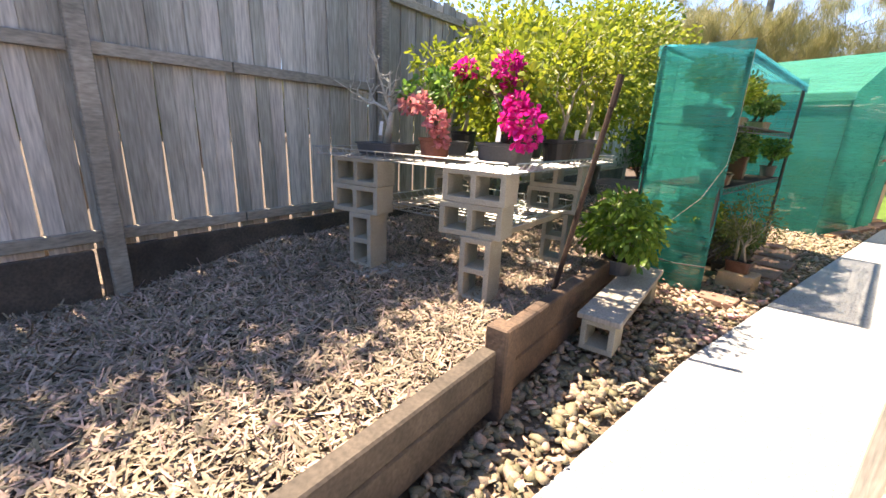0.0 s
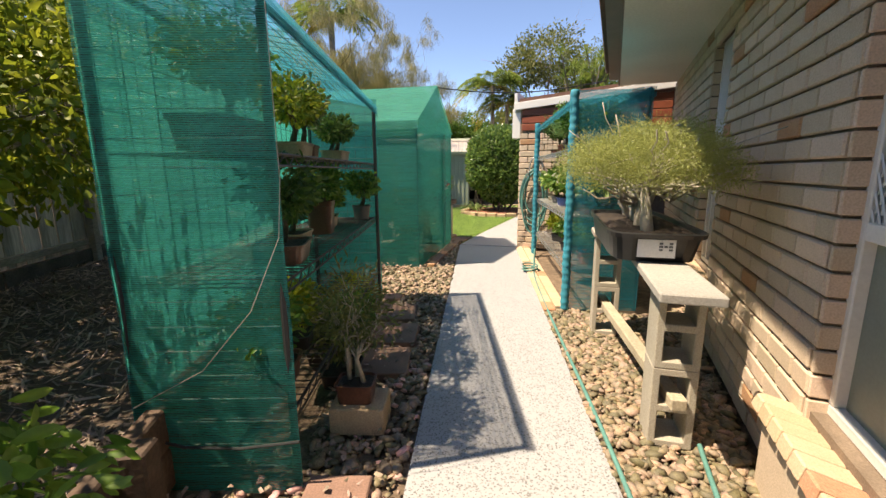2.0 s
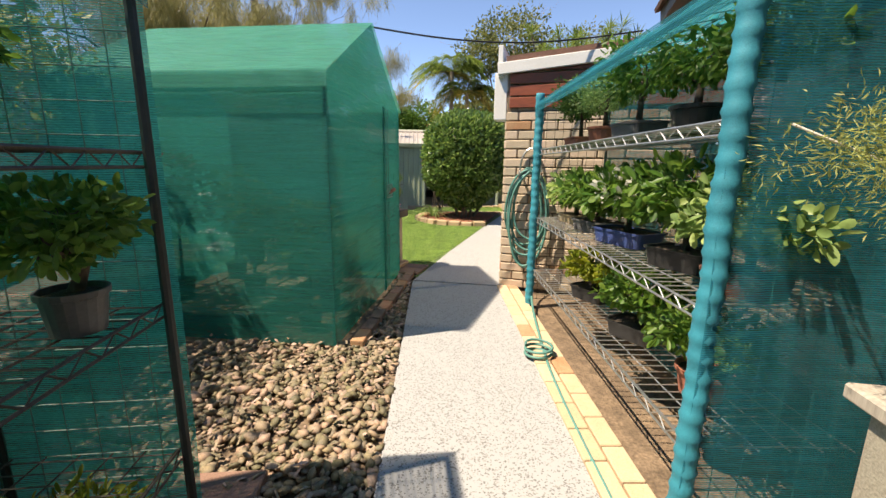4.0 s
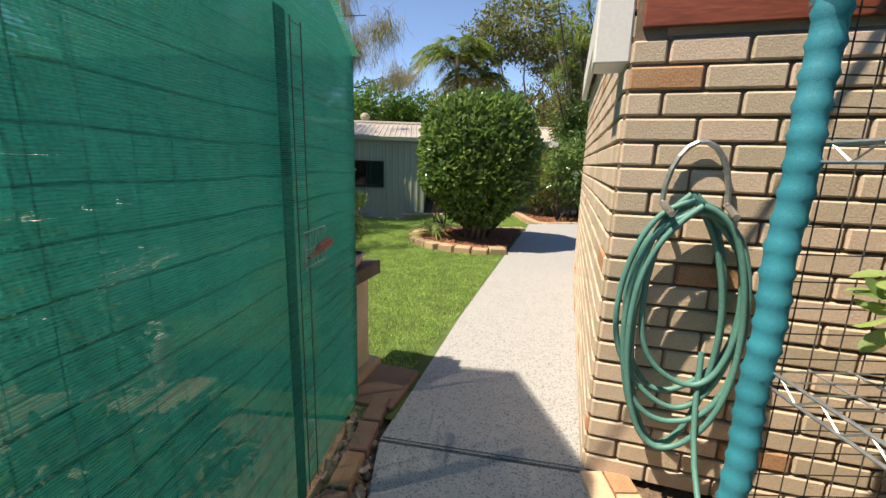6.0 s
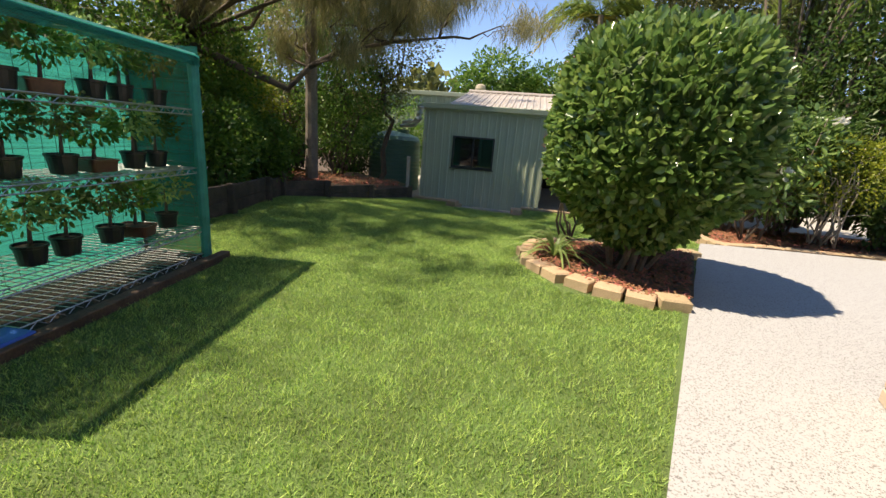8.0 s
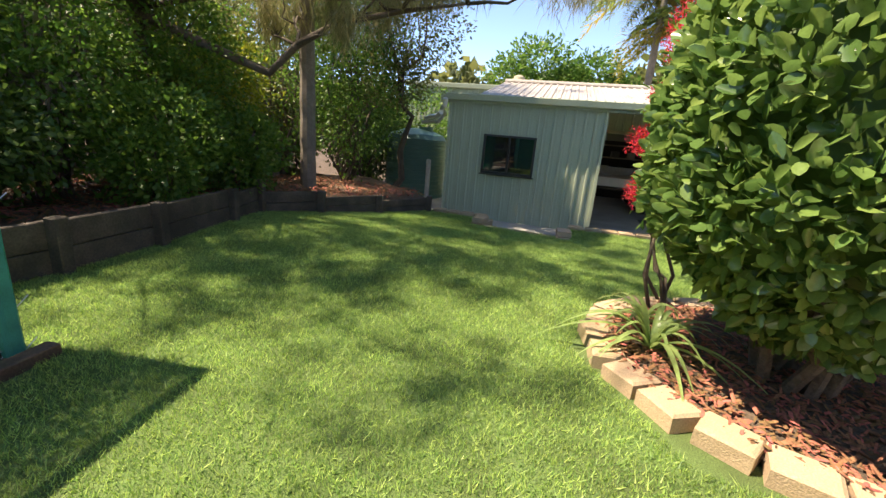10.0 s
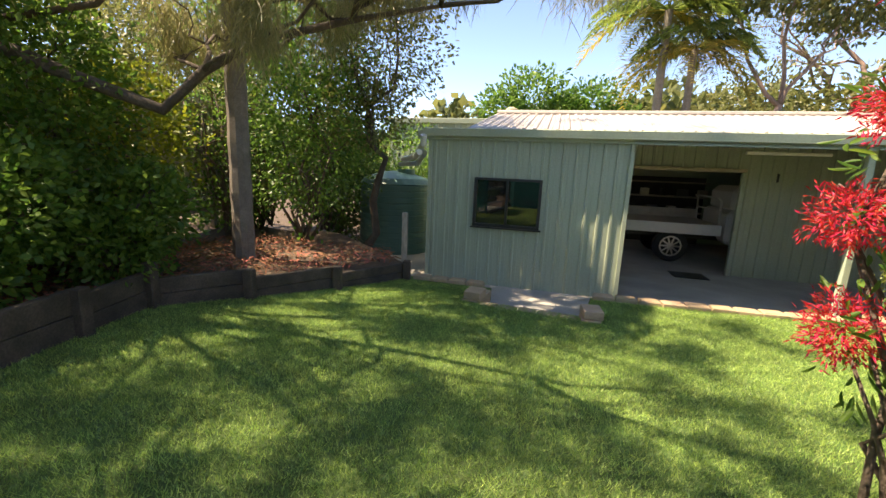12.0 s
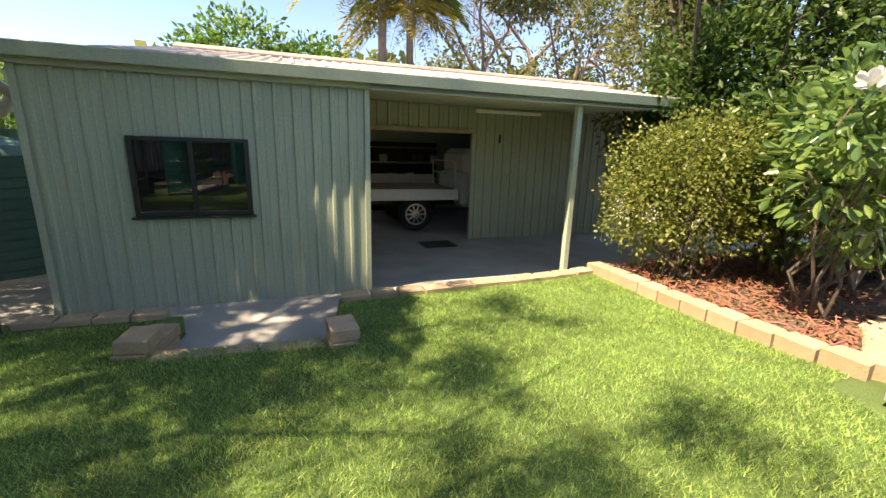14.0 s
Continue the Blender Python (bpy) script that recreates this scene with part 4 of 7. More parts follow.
# window
wf = B()
for a, b_, c_, d_ in ((W0, W1, WZ0, WZ0 + 0.05), (W0, W1, WZ1 - 0.04, WZ1), (W0, W0 + 0.045, WZ0, WZ1), (W1 - 0.045, W1, WZ0, WZ1), ((W0 + W1) / 2 - 0.02, (W0 + W1) / 2 + 0.02, WZ0, WZ1)):
    wf.box((b_ - a, 0.07, d_ - c_), ((a + b_) / 2, -0.022, (c_ + d_) / 2), c=0.004)
wf.box((W1 - W0 + 0.06, 0.10, 0.02), ((W0 + W1) / 2, -0.035, WZ0 - 0.012), c=0.004)
wfo = part("window_frame", wf, BLACKM, shed, "black aluminium sliding window frame")
part("pane", B().box(((W1 - W0) / 2, 0.006, WZ1 - WZ0 - 0.06), (W0 * 0.75 + W1 * 0.25, -0.012, (WZ0 + WZ1) / 2)), DARKGLASS, wfo)
part("pane", B().box(((W1 - W0) / 2, 0.006, WZ1 - WZ0 - 0.06), (W0 * 0.25 + W1 * 0.75, -0.024, (WZ0 + WZ1) / 2)), DARKGLASS, wfo)
# gutter, roof
q = B()
gp = [(-0.07, EV - 0.02), (-0.18, EV - 0.02), (-0.19, EV + 0.09), (-0.175, EV + 0.10), (-0.17, EV + 0.0), (-0.07, EV + 0.0)]
q.grid([[(x, a, c_) for a, c_ in gp] for x in np.linspace(-FW - 0.06, 6.1, 8)])
part("gutter", q, SHEDG, shed)
part("fascia", B().box((FW + 6.3, 0.03, 0.14), ((6.1 - FW - 0.2) / 2, -0.055, EV + 0.0), c=0.004), SHEDG, shed)
RP = 0.20
q = B()
roofp = []
x = -FW + 0.62
prof = []
while x < 6.1:
    prof += [(x, 0), (x + 0.02, 0.025), (x + 0.05, 0.025), (x + 0.07, 0), (x + 0.11, 0), (x + 0.12, 0.008), (x + 0.13, 0)]
    x += 0.165
q.grid([[(x, v, EV + 0.05 + (v + 0.33) * RP + dz) for v in (-0.15, 1.3, 3.0)] for x, dz in prof])
part("roof_sheet", q, SHEDROOF, shed)
q = B()
q.grid([[(x, 3.0 + v, EV + 0.05 + 3.33 * RP - v * RP + dz) for v in (0, 4.3)] for x, dz in prof])
part("roof_sheet", q, SHEDROOF, shed)
q = B()
q.tube([(-FW + 0.62, 3.0, EV + 0.08 + 3.33 * RP), (6.1, 3.0, EV + 0.08 + 3.33 * RP)], 0.06, 8)
part("ridge_cap", q, SHEDROOF, shed)
part("verge", B().box((0.66, 6.6, 0.03), (-FW + 0.30, 3.15, EV + 0.045), c=0.004), SHEDROOF, shed)
part("carport_lining", B().box((6.0, 2.7, 0.012), (3.0, 1.2, EV + 0.02), rx=4), SHEDG, shed)
post = thing("carport_post", frame2(SC + SU * 2.83 + SV * 0.05, SU, SV, SZ), "pale green steel post holding the carport eave", "post", kind="structure")
part("shaft", B().box((0.085, 0.085, EV), (0, 0, EV / 2), c=0.008), mat("pale_green_paint", (0.42, 0.50, 0.38), 0.45, vary=0.06, bump=0.1), post)
lt = thing("batten_light", frame2(SC + SU * 2.6 + SV * 1.6, SU, SV, SZ + EV - 0.06), "white fluorescent batten light, unlit, under the roof", "ceiling light", kind="")
part("housing", B().box((1.2, 0.07, 0.05), (0, 0, 0), c=0.008), WHITEP, lt)
print("shed", len(bpy.data.objects))


# ---------------------------------------------------------------- trees and shrubs
def shrub(name, at, label, category, blobs, n, leaf, lw, material, stem=BARK, seed=1, stems=7, stem_r=0.018, kids=3, droop=0.15, spread=0.9, shell=0.35, foot=0.12, group=""):
    """A shrub: stems from the foot up into the crown, and a crown of leaves."""
    rng = np.random.default_rng(seed)
    t = thing(name, at, label, category, group)
    b = B()
    bl = np.asarray(blobs, float)
    for i in range(stems):
        c_ = bl[i % len(bl)]
        a = rng.uniform(0, 6.28)
        branches(b, rng, (foot * math.cos(a), foot * math.sin(a), -0.02), c_[:3] + c_[3:] * 0.45 * unit(rng, 1)[0], stem_r, stem_r * 0.35, 1 if kids else 0, kids, 5, reach=0.35)
    part("stem", b, stem, t, smooth=True)
    p, u = blobpoints(rng, blobs, n, shell)
    p[:, 2] = np.maximum(p[:, 2], 0.02)
    part("crown", leaves(rng, p, u, leaf, lw, material, "crown", droop, spread), None, t)
    return t


def hedge_points(rng, n, sx, sy, z0, z1, power=2.7):
    """Points near the skin of a clipped, rounded block."""
    u = unit(rng, n)
    k = (np.abs(u) ** power).sum(1) ** (-1 / power)
    q = u * k[:, None]
    nor = np.sign(u) * np.abs(q) ** (power - 1)
    nor /= np.linalg.norm(nor, axis=1)[:, None]
    r = 1 - np.abs(rng.normal(0, 0.10, n)) + 0.035 * np.sin(q[:, 0] * 9 + q[:, 2] * 7) * np.sin(q[:, 1] * 8 - q[:, 2] * 5)
    q = q * r[:, None]
    q[:, 0] *= sx * (1 - 0.72 * np.maximum(0, -0.38 - q[:, 2]))
    q[:, 1] *= sy * (1 - 0.72 * np.maximum(0, -0.38 - q[:, 2]))
    q[:, 2] = z0 + (q[:, 2] + 1) / 2 * (z1 - z0)
    return q, nor


rng = np.random.default_rng(21)
hedge = thing("clipped_bush", (-0.31, 14.08, 0.02), "large clipped rounded bush with glossy green leaves", "bush")
q, nor = hedge_points(rng, 13500, 0.98, 0.94, 0.30, 2.50)
part("crown", leaves(rng, q, nor * 0.8, 0.10, 0.058, LEAFG, "crown", -0.3, 0.85, plain=False), None, hedge)
b = B()
for i in range(9):
    a = i * 0.7
    branches(b, rng, (0.16 * math.cos(a), 0.16 * math.sin(a), 0), (0.7 * math.cos(a), 0.7 * math.sin(a), 1.4 + 0.5 * (i % 2)), 0.04, 0.012, 0, 0, 6)
part("stem", b, BARK, hedge)
# solid core in darker green puts the crown's inner shade into colour
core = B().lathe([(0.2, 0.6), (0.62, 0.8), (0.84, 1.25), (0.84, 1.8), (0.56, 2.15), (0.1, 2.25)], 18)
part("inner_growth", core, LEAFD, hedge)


def palm(at, trunk_h, trunk_r, fronds, flen, label, seed, material=PALMG, dry=3, lean=(0, 0), up=0.6, wide=0.32):
    rng = np.random.default_rng(seed)
    t = thing("palm_tree", at, label, "palm")
    b = B()
    zs = np.linspace(0, trunk_h, 22)
    b.tube([(lean[0] * (z / trunk_h) ** 2, lean[1] * (z / trunk_h) ** 2, z) for z in zs], [trunk_r * (1.15 - 0.3 * i / 21) * (1.04 if i % 2 else 0.97) for i in range(22)], 10)
    part("trunk", b, BARKP, t)
    top = np.array([lean[0], lean[1], trunk_h])
    for k, mm in ((0, material), (1, PALMY)):
        V, F, cnt = [], [], 0
        stalk = B()
        for i in range(fronds if k == 0 else dry):
            a = rng.uniform(0, 6.28) if k else i * 2.4 + rng.normal(0, 0.15)
            e = up * rng.uniform(0.35, 1.5) if k == 0 else rng.uniform(-0.3, 0.2)
            d = np.array([math.cos(a), math.sin(a), 0])
            s_ = np.linspace(0, 1, 12)
            L = flen * rng.uniform(0.8, 1.1)
            pp = top + np.outer(s_ * L * math.cos(min(e, 1.2)), d) + np.outer(np.sin(e) * s_ * L - 0.75 * L * s_ ** 2.2, [0, 0, 1])
            stalk.tube(pp, np.linspace(0.022, 0.004, 12), 4)
            side = np.array([-d[1], d[0], 0])
            for sgn in (-1, 1):
                m = 34
                ss = np.linspace(0.14, 0.99, m)
                base = np.stack([np.interp(ss, s_, pp[:, c_]) for c_ in range(3)], 1)
                ll = (flen * wide * np.sin(np.pi * np.clip(ss * 0.92 + 0.06, 0, 1)) + 0.05) * rng.uniform(0.85, 1.1, m)
                dirn = sgn * side * 0.85 + d * 0.55 + rng.normal(0, 0.1, (m, 3))
                dirn[:, 2] += 0.12
                tip = base + dirn * ll[:, None]
                tip[:, 2] -= 0.35 * ll
                mid = base + dirn * ll[:, None] * 0.5
                w_ = 0.017 * flen
                off = d * w_
                V.append(np.stack([base, mid + off, mid - off, tip], 1).reshape(-1, 3))
                kk = np.arange(m)[:, None] * 4 + cnt
                F.append(np.concatenate([kk + [0, 2, 1], kk + [1, 2, 3]], 1).reshape(-1, 3))
                cnt += m * 4
        if F:
            part("fronds", quick("fronds", np.concatenate(V), np.concatenate(F), mm), None, t, "" if k == 0 else "drooping yellowed fronds")
            part("stalk", stalk, mm, t)
    return t


def tree(name, at, label, category, trunk_tip, r0, crown, n, leaf, lw, material, bark=BARK, seed=3, kids=4, levels=2, droop=0.2, shell=0.2, wob=0.07, spread=0.9):
    rng = np.random.default_rng(seed)
    t = thing(name, at, label, category)
    b = B()
    ends = branches(b, rng, (0, 0, -0.1), trunk_tip, r0, r0 * 0.5, 0, 0, 9, wob)
    top = np.array(ends[0])
    for c_ in crown:
        branches(b, rng, top - [0, 0, 0.05], np.asarray(c_[:3]), r0 * 0.42, r0 * 0.1, levels, kids, 6, wob)
    part("trunk", b, bark, t, smooth=True)
    p, u = blobpoints(rng, crown, n, shell)
    part("crown", leaves(rng, p, u, leaf, lw, material, "crown", droop, spread), None, t)
    return t


def strands(rng, pos, length, material, name="crown"):
    """Hanging needle-like strands, thin three-cornered slivers in tufts."""
    n = len(pos)
    d = 0.55 * unit(rng, n)
    d[:, 2] = -np.abs(d[:, 2]) - 0.35
    L = (length * rng.uniform(0.5, 1.2, n))[:, None]
    s_ = 0.0042 * unit(rng, n)
    mid = pos + d * L * 0.5 + 0.06 * unit(rng, n) * L
    tip = pos + d * L
    tip[:, 2] -= 0.15 * L[:, 0]
    v = np.stack([pos - s_, pos + s_, mid + s_, mid - s_, tip], 1).reshape(-1, 3)
    k = np.arange(n)[:, None] * 5
    f = np.concatenate([k + [0, 1, 2], k + [0, 2, 3], k + [3, 2, 4]], 1).reshape(-1, 3)
    return quick(name, v, f, material)


# trees left of the lawn
palm((-6.85, 17.35, 0.05), 6.9, 0.125, 15, 2.3, "tall palm with smooth ringed grey trunk in the bed", 5, dry=2)
rng = np.random.default_rng(31)
so = thing("she_oak", (-8.3, 14.9, 0.0), "spreading she-oak with drooping grey-green needles over the lawn", "tree")
b = B()
ends = []
ends += branches(b, rng, (0, 0, -0.1), (0.3, 0.3, 2.6), 0.16, 0.11, 0, 0, 9)
limb = [(0.3, 0.3, 2.6), (1.1, 0.75, 2.25), (1.85, 1.2, 1.95), (2.1, 1.5, 2.38), (2.55, 1.8, 2.72), (3.4, 2.3, 3.0), (4.3, 2.6, 3.15)]
b.tube(limb, [0.08, 0.068, 0.06, 0.054, 0.046, 0.034, 0.02], 8)
b.tube([(0.3, 0.3, 2.6), (0.9, -0.1, 3.0), (1.7, 0.2, 3.3), (2.8, 0.4, 3.35), (4.3, 0.5, 3.5)], [0.08, 0.07, 0.055, 0.045, 0.02], 7)
starts = [(np.array(p), 0.03) for p in limb[3:]] + [(np.array(p), 0.03) for p in ((1.7, 0.2, 3.3), (2.8, 0.4, 3.35), (0.3, 0.3, 2.6), (4.0, 0.5, 3.45))]
for p, r in starts:
    for j in range(3):
        d = unit(rng, 1)[0]
        d[2] = abs(d[2]) * 0.6 + 0.15
        ends += branches(b, rng, p, p + d * rng.uniform(0.9, 1.7), r, 0.007, 2, 3, 5)
part("trunk", b, BARK, so, smooth=True)
ends = np.array(ends)
pos = ends[rng.integers(0, len(ends), 26000)] + rng.normal(0, 0.12, (26000, 3))
veil, _ = blobpoints(rng, [(3.2, 1.9, 3.7, 1.3, 1.2, 0.45), (4.4, 0.8, 3.9, 1.2, 1.2, 0.4), (2.0, 2.6, 3.9, 1.2, 1.0, 0.5), (4.8, 2.4, 4.0, 1.0, 0.9, 0.4)], 420, 0.1)
pos = np.concatenate([pos, veil[rng.integers(0, len(veil), 5000)] + rng.normal(0, 0.10, (5000, 3))])
# higher boughs carry tufts with gaps between them, added mostly above view for dapple
rngc = np.random.default_rng(32)
tufts = []
upper = B()
for tip in ((2.0, -3.3, 4.4), (0.9, -2.7, 4.5), (2.9, -2.3, 4.3), (3.7, -1.3, 4.4), (-0.4, -3.4, 4.7), (0.2, -1.6, 4.6), (1.4, -1.2, 4.4), (2.7, -0.6, 4.5), (4.2, 0.2, 4.7), (1.2, 0.8, 5.0), (4.2, 1.8, 4.7), (0.6, 2.4, 5.0), (3.8, 3.4, 4.8), (-1.0, 0.6, 5.2), (5.3, 1.4, 4.5), (3.0, 4.3, 4.9)):
    tufts += branches(upper, rngc, (0.3, 0.3, 2.6), tip, 0.042, 0.010, 2, 4, 5, 0.07, 0.42)
part("bough", upper, BARK, so, smooth=True)
tufts = np.array(tufts)
tufts = tufts[tufts[:, 2] > 3.2]
pick = tufts[rngc.integers(0, len(tufts), 430)] + rngc.normal(0, 0.16, (430, 3))
# loose unseen tufts with no bough, added to shade the near lawn
front, _ = blobpoints(rngc, [(1.5, -2.0, 4.4, 1.9, 1.5, 0.45), (3.2, -0.6, 4.4, 1.2, 1.1, 0.4)], 190, 0.05)
pick = np.concatenate([pick, front])
pos = np.concatenate([pos, pick[rngc.integers(0, len(pick), 54000)] + rngc.normal(0, 0.085, (54000, 3))])
part("crown", strands(rng, pos, 0.36, NEEDLE), None, so)

for i, (x, y, h, r, nn, mm) in enumerate(((-7.6, 12.6, 3.0, 1.0, 2200, LEAFM), (-8.2, 16.6, 2.6, 1.0, 1800, LEAFY), (-7.35, 19.2, 4.4, 1.3, 4200, LEAFM), (-8.9, 18.9, 4.6, 1.5, 2600, LEAFM),
                                          (-6.7, 14.6, 1.5, 0.8, 2200, LEAFM), (-9.6, 14.2, 3.3, 1.4, 3600, LEAFO), (-7.4, 10.6, 3.0, 1.2, 3000, LEAFD), (-10.5, 17.5, 4.2, 1.7, 3600, LEAFO),
                                          (-6.9, 15.9, 1.3, 0.7, 1900, LEAFM), (-7.3, 13.8, 2.8, 0.9, 2200, LEAFM), (-7.7, 15.6, 3.0, 0.9, 3000, LEAFM), (-8.0, 20.6, 4.8, 1.4, 4200, LEAFM), (-6.9, 11.6, 3.0, 1.0, 2600, LEAFM), (-9.2, 16.2, 3.7, 1.4, 3600, LEAFO), (-9.4, 20.2, 5.4, 1.6, 3600, LEAFO), (-6.6, 12.6, 1.4, 0.8, 2200, LEAFD), (-8.6, 12.4, 3.4, 1.3, 3600, LEAFO))):
    shrub("shrub", (x, y, 0.05), "dense leafy garden shrub shading the fence" if h > 2 else "low dark shrub behind the retaining wall", "shrub",
          [(0, 0, h * 0.62, r, r, h * 0.42), (r * 0.4, -r * 0.4, h * 0.4, r * 0.7, r * 0.7, h * 0.35), (-r * 0.3, r * 0.4, h * 0.8, r * 0.7, r * 0.7, h * 0.28)],
          int(nn * (2.0 if h > 3 else 2.9)), 0.078, 0.040, mm, seed=40 + i, stems=8, stem_r=0.035)
tree("tree", (-6.5, 19.9, 0.0), "olive-green tree leaning over the tank and shed corner", "tree", (0.2, 0.0, 1.9), 0.09,
     [(0.2, 0, 3.4, 1.25, 1.2, 1.1), (0.7, 0.1, 4.6, 1.0, 1.1, 0.9), (-0.4, 0.3, 4.6, 1.2, 1.2, 1.0), (0.1, -0.2, 2.3, 0.9, 0.9, 0.7)], 11500, 0.085, 0.038, LEAFO, seed=63)
for i, (x, y, h, r) in enumerate(((-8.4, 21.6, 3.2, 1.2), (-7.6, 23.4, 3.2, 1.3), (-9.8, 22.8, 3.6, 1.4), (-10.4, 20.2, 3.4, 1.3))):
    shrub("shrub", (x, y, -0.35), "dark leafy shrub between the tank and the fence", "shrub", [(0, 0, h * 0.5, r, r, h * 0.48), (r * 0.4, -r * 0.4, h * 0.35, r * 0.7, r * 0.7, h * 0.32)], 5200, 0.11, 0.05, (LEAFD, LEAFM)[i % 2], seed=600 + i, stems=8, stem_r=0.03)
# unseen foliage added over the fence at its near end to shade the bed
for s_ in (-3.6, -2.4, -1.2, 0.0, 1.1):
    q_ = FENCE0 + FDIR * s_ - FN * 0.75
    tree("tree", (q_[0], q_[1], -0.3), "unseen tree added beyond the fence to shade the bed", "tree", (0, 0, 2.8), 0.06,
         [(0, 0, 4.5, 0.5, 0.8, 0.9), (0, 0.1, 3.6, 0.45, 0.8, 0.9)], 3800, 0.10, 0.05, LEAFM, seed=int(70 + s_ * 3))
# leafy tree behind the bench of pots
tree("tree", (-3.3, 2.6, 0.2), "leafy yellow-green tree behind the potted plants", "tree", (0.1, 0.1, 1.0), 0.05,
     [(0, 0.2, 1.5, 0.85, 0.85, 0.8), (0.8, -0.2, 1.45, 0.7, 0.75, 0.8), (0.2, 1.3, 1.6, 0.9, 0.9, 0.9), (-0.6, 1.0, 2.1, 0.8, 0.8, 0.6)], 13000, 0.085, 0.038, LEAFY, seed=61)
tree("tree", (-3.9, 5.6, 0.2), "tall leafy tree beside the fence", "tree", (0, 0, 1.4), 0.07,
     [(0, 0, 2.4, 1.0, 1.1, 0.9), (0.6, -0.9, 2.1, 0.8, 0.9, 0.9), (0.3, 0.9, 1.9, 0.8, 0.9, 0.8)], 10000, 0.085, 0.038, LEAFY, seed=62)
# palms and gum trees beyond the roofs
print("trees", len(bpy.data.objects))


# ---------------------------------------------------------------- windows of the house
def house_window(name, s0, s1, z0, z1, mesh_from, label, mid=1.08):
    """Recessed aluminium window: frosted panes below, screen or glass above."""
    w = thing(name, frame2(MW0 + HU * s0 + HV * 0.085, HU, HV, 0), label, "window", kind="structure")
    L = s1 - s0
    f = B()
    for a, b_, c_, d_ in ((0, L, z0, z0 + 0.04), (0, L, z1 - 0.04, z1), (0, 0.04, z0 + 0.04, z1 - 0.04), (L - 0.04, L, z0 + 0.04, z1 - 0.04), (0.04, L - 0.04, mid - 0.03, mid + 0.03)):
        f.box((b_ - a, 0.06, d_ - c_), ((a + b_) / 2, 0, (c_ + d_) / 2), c=0.004)
    mull = L - mesh_from
    f.box((0.05, 0.06, z1 - mid - 0.07), (mull, 0, (z1 + mid) / 2), c=0.004)
    f.box((0.035, 0.05, mid - z0 - 0.07), (L * 0.78, 0, (z0 + mid) / 2), c=0.004)
    f.box((0.035, 0.05, mid - z0 - 0.07), (L * 0.38, 0, (z0 + mid) / 2), c=0.004)
    part("window_frame", f, WHITEP, w)
    part("pane", B().box((L - 0.08, 0.006, mid - z0 - 0.07), (L / 2, 0.01, (z0 + mid) / 2)), FROST, w, "frosted lower pane")
    part("pane", B().box((L - 0.08, 0.006, z1 - mid - 0.07), (L / 2, 0.015, (z1 + mid) / 2)), GLASS, w)
    d = B()
    zz0, zz1, x0, x1 = mid + 0.03, z1 - 0.04, mull + 0.025, L - 0.04
    dx, dz = 0.034, 0.058
    for i in range(-60, 60):
        for sg in (-1, 1):
            xa = x0 + i * dx
            # straight diagonals clipped to the opening
            x_at = lambda z: xa + sg * (z - zz0) * dx / dz
            lo, hi = zz0, zz1
            if sg > 0:
                lo = max(lo, zz0 + (x0 - xa) * dz / dx)
                hi = min(hi, zz0 + (x1 - xa) * dz / dx)
            else:
                lo = max(lo, zz0 + (xa - x1) * dz / dx)
                hi = min(hi, zz0 + (xa - x0) * dz / dx)
            if hi - lo > 0.02:
                d.tube([(x_at(lo), -0.02 - 0.003 * sg, lo), (x_at(hi), -0.02 - 0.003 * sg, hi)], 0.0042, 4, cap=False)
    part("diamond_screen", d, WHITEP, w, "white diamond-pattern security screen")
    return w


house_window("window_1", 0.30, 2.08, 0.42, 2.2, 1.55, "white aluminium window with diamond security screen")
house_window("window_2", 3.86, 4.50, 0.50, 2.28, 0.58, "tall narrow white window with diamond screen", 1.5)
ws = thing("window_sill", frame2(MW0, HU, HV), "sloping sill of yellow bricks under the window", "window sill", kind="structure")
for i in range(20):
    part("brick", B().box((0.083, 0.24, 0.06), (0.34 + i * 0.094, -0.02, 0.365), rx=-14, c=0.006), SILLB if i % 7 else BRICKRED, ws)
part("apron", B().box((1.86, 0.10, 0.33), (1.26, -0.035, 0.16), c=0.004), BRICK, ws)
for i in range(8):
    part("brick", B().box((0.083, 0.24, 0.06), (3.86 + i * 0.094, -0.065, 0.47), rx=-14, c=0.006), SILLB, ws)
# end wall facing the start, corner post
brick_wall("wall_end", MW0, HV, HU, 3.2, 0.0, 2.42, "tan brick end wall of the house", near=(0, 1.3))
cp = thing("corner_post", (0.70, 1.13, 0), "weathered timber post against the house corner", "post", kind="structure")
part("shaft", B().box((0.09, 0.075, 2.43), (0, 0, 1.215), HANG + 6, c=0.006), GREYWOOD, cp)
part("bolt", B().tube([(-0.02, -0.04, 2.05), (-0.02, -0.05, 2.05)], 0.014, 8), WIRE, cp)

# red boards and white barge on the wing's end
wg = thing("wing_gable", frame2(HC, HV, HU, 0), "white barge board over red-stained boards on the wing", "gable", kind="structure")
for i, z in enumerate((1.955, 2.07, 2.185, 2.30)):
    x0 = 0.03
    part("board", B().box((2.15 - x0, 0.025, 0.10), ((2.15 + x0) / 2, -0.012, z), c=0.004), REDBOARD, wg)
part("backing", B().box((2.1, 0.02, 0.48), (1.08, 0.03, 2.12)), BRICK, wg)
bb = B()
bb.box((2.5, 0.035, 0.11), (1.15, -0.05, 2.375), ry=-4.5, c=0.005)
part("barge_board", bb, WHITEP, wg)
part("barge_end", B().box((0.13, 0.20, 0.46), (-0.066, 0.10, 2.02), c=0.006), WHITEP, wg)
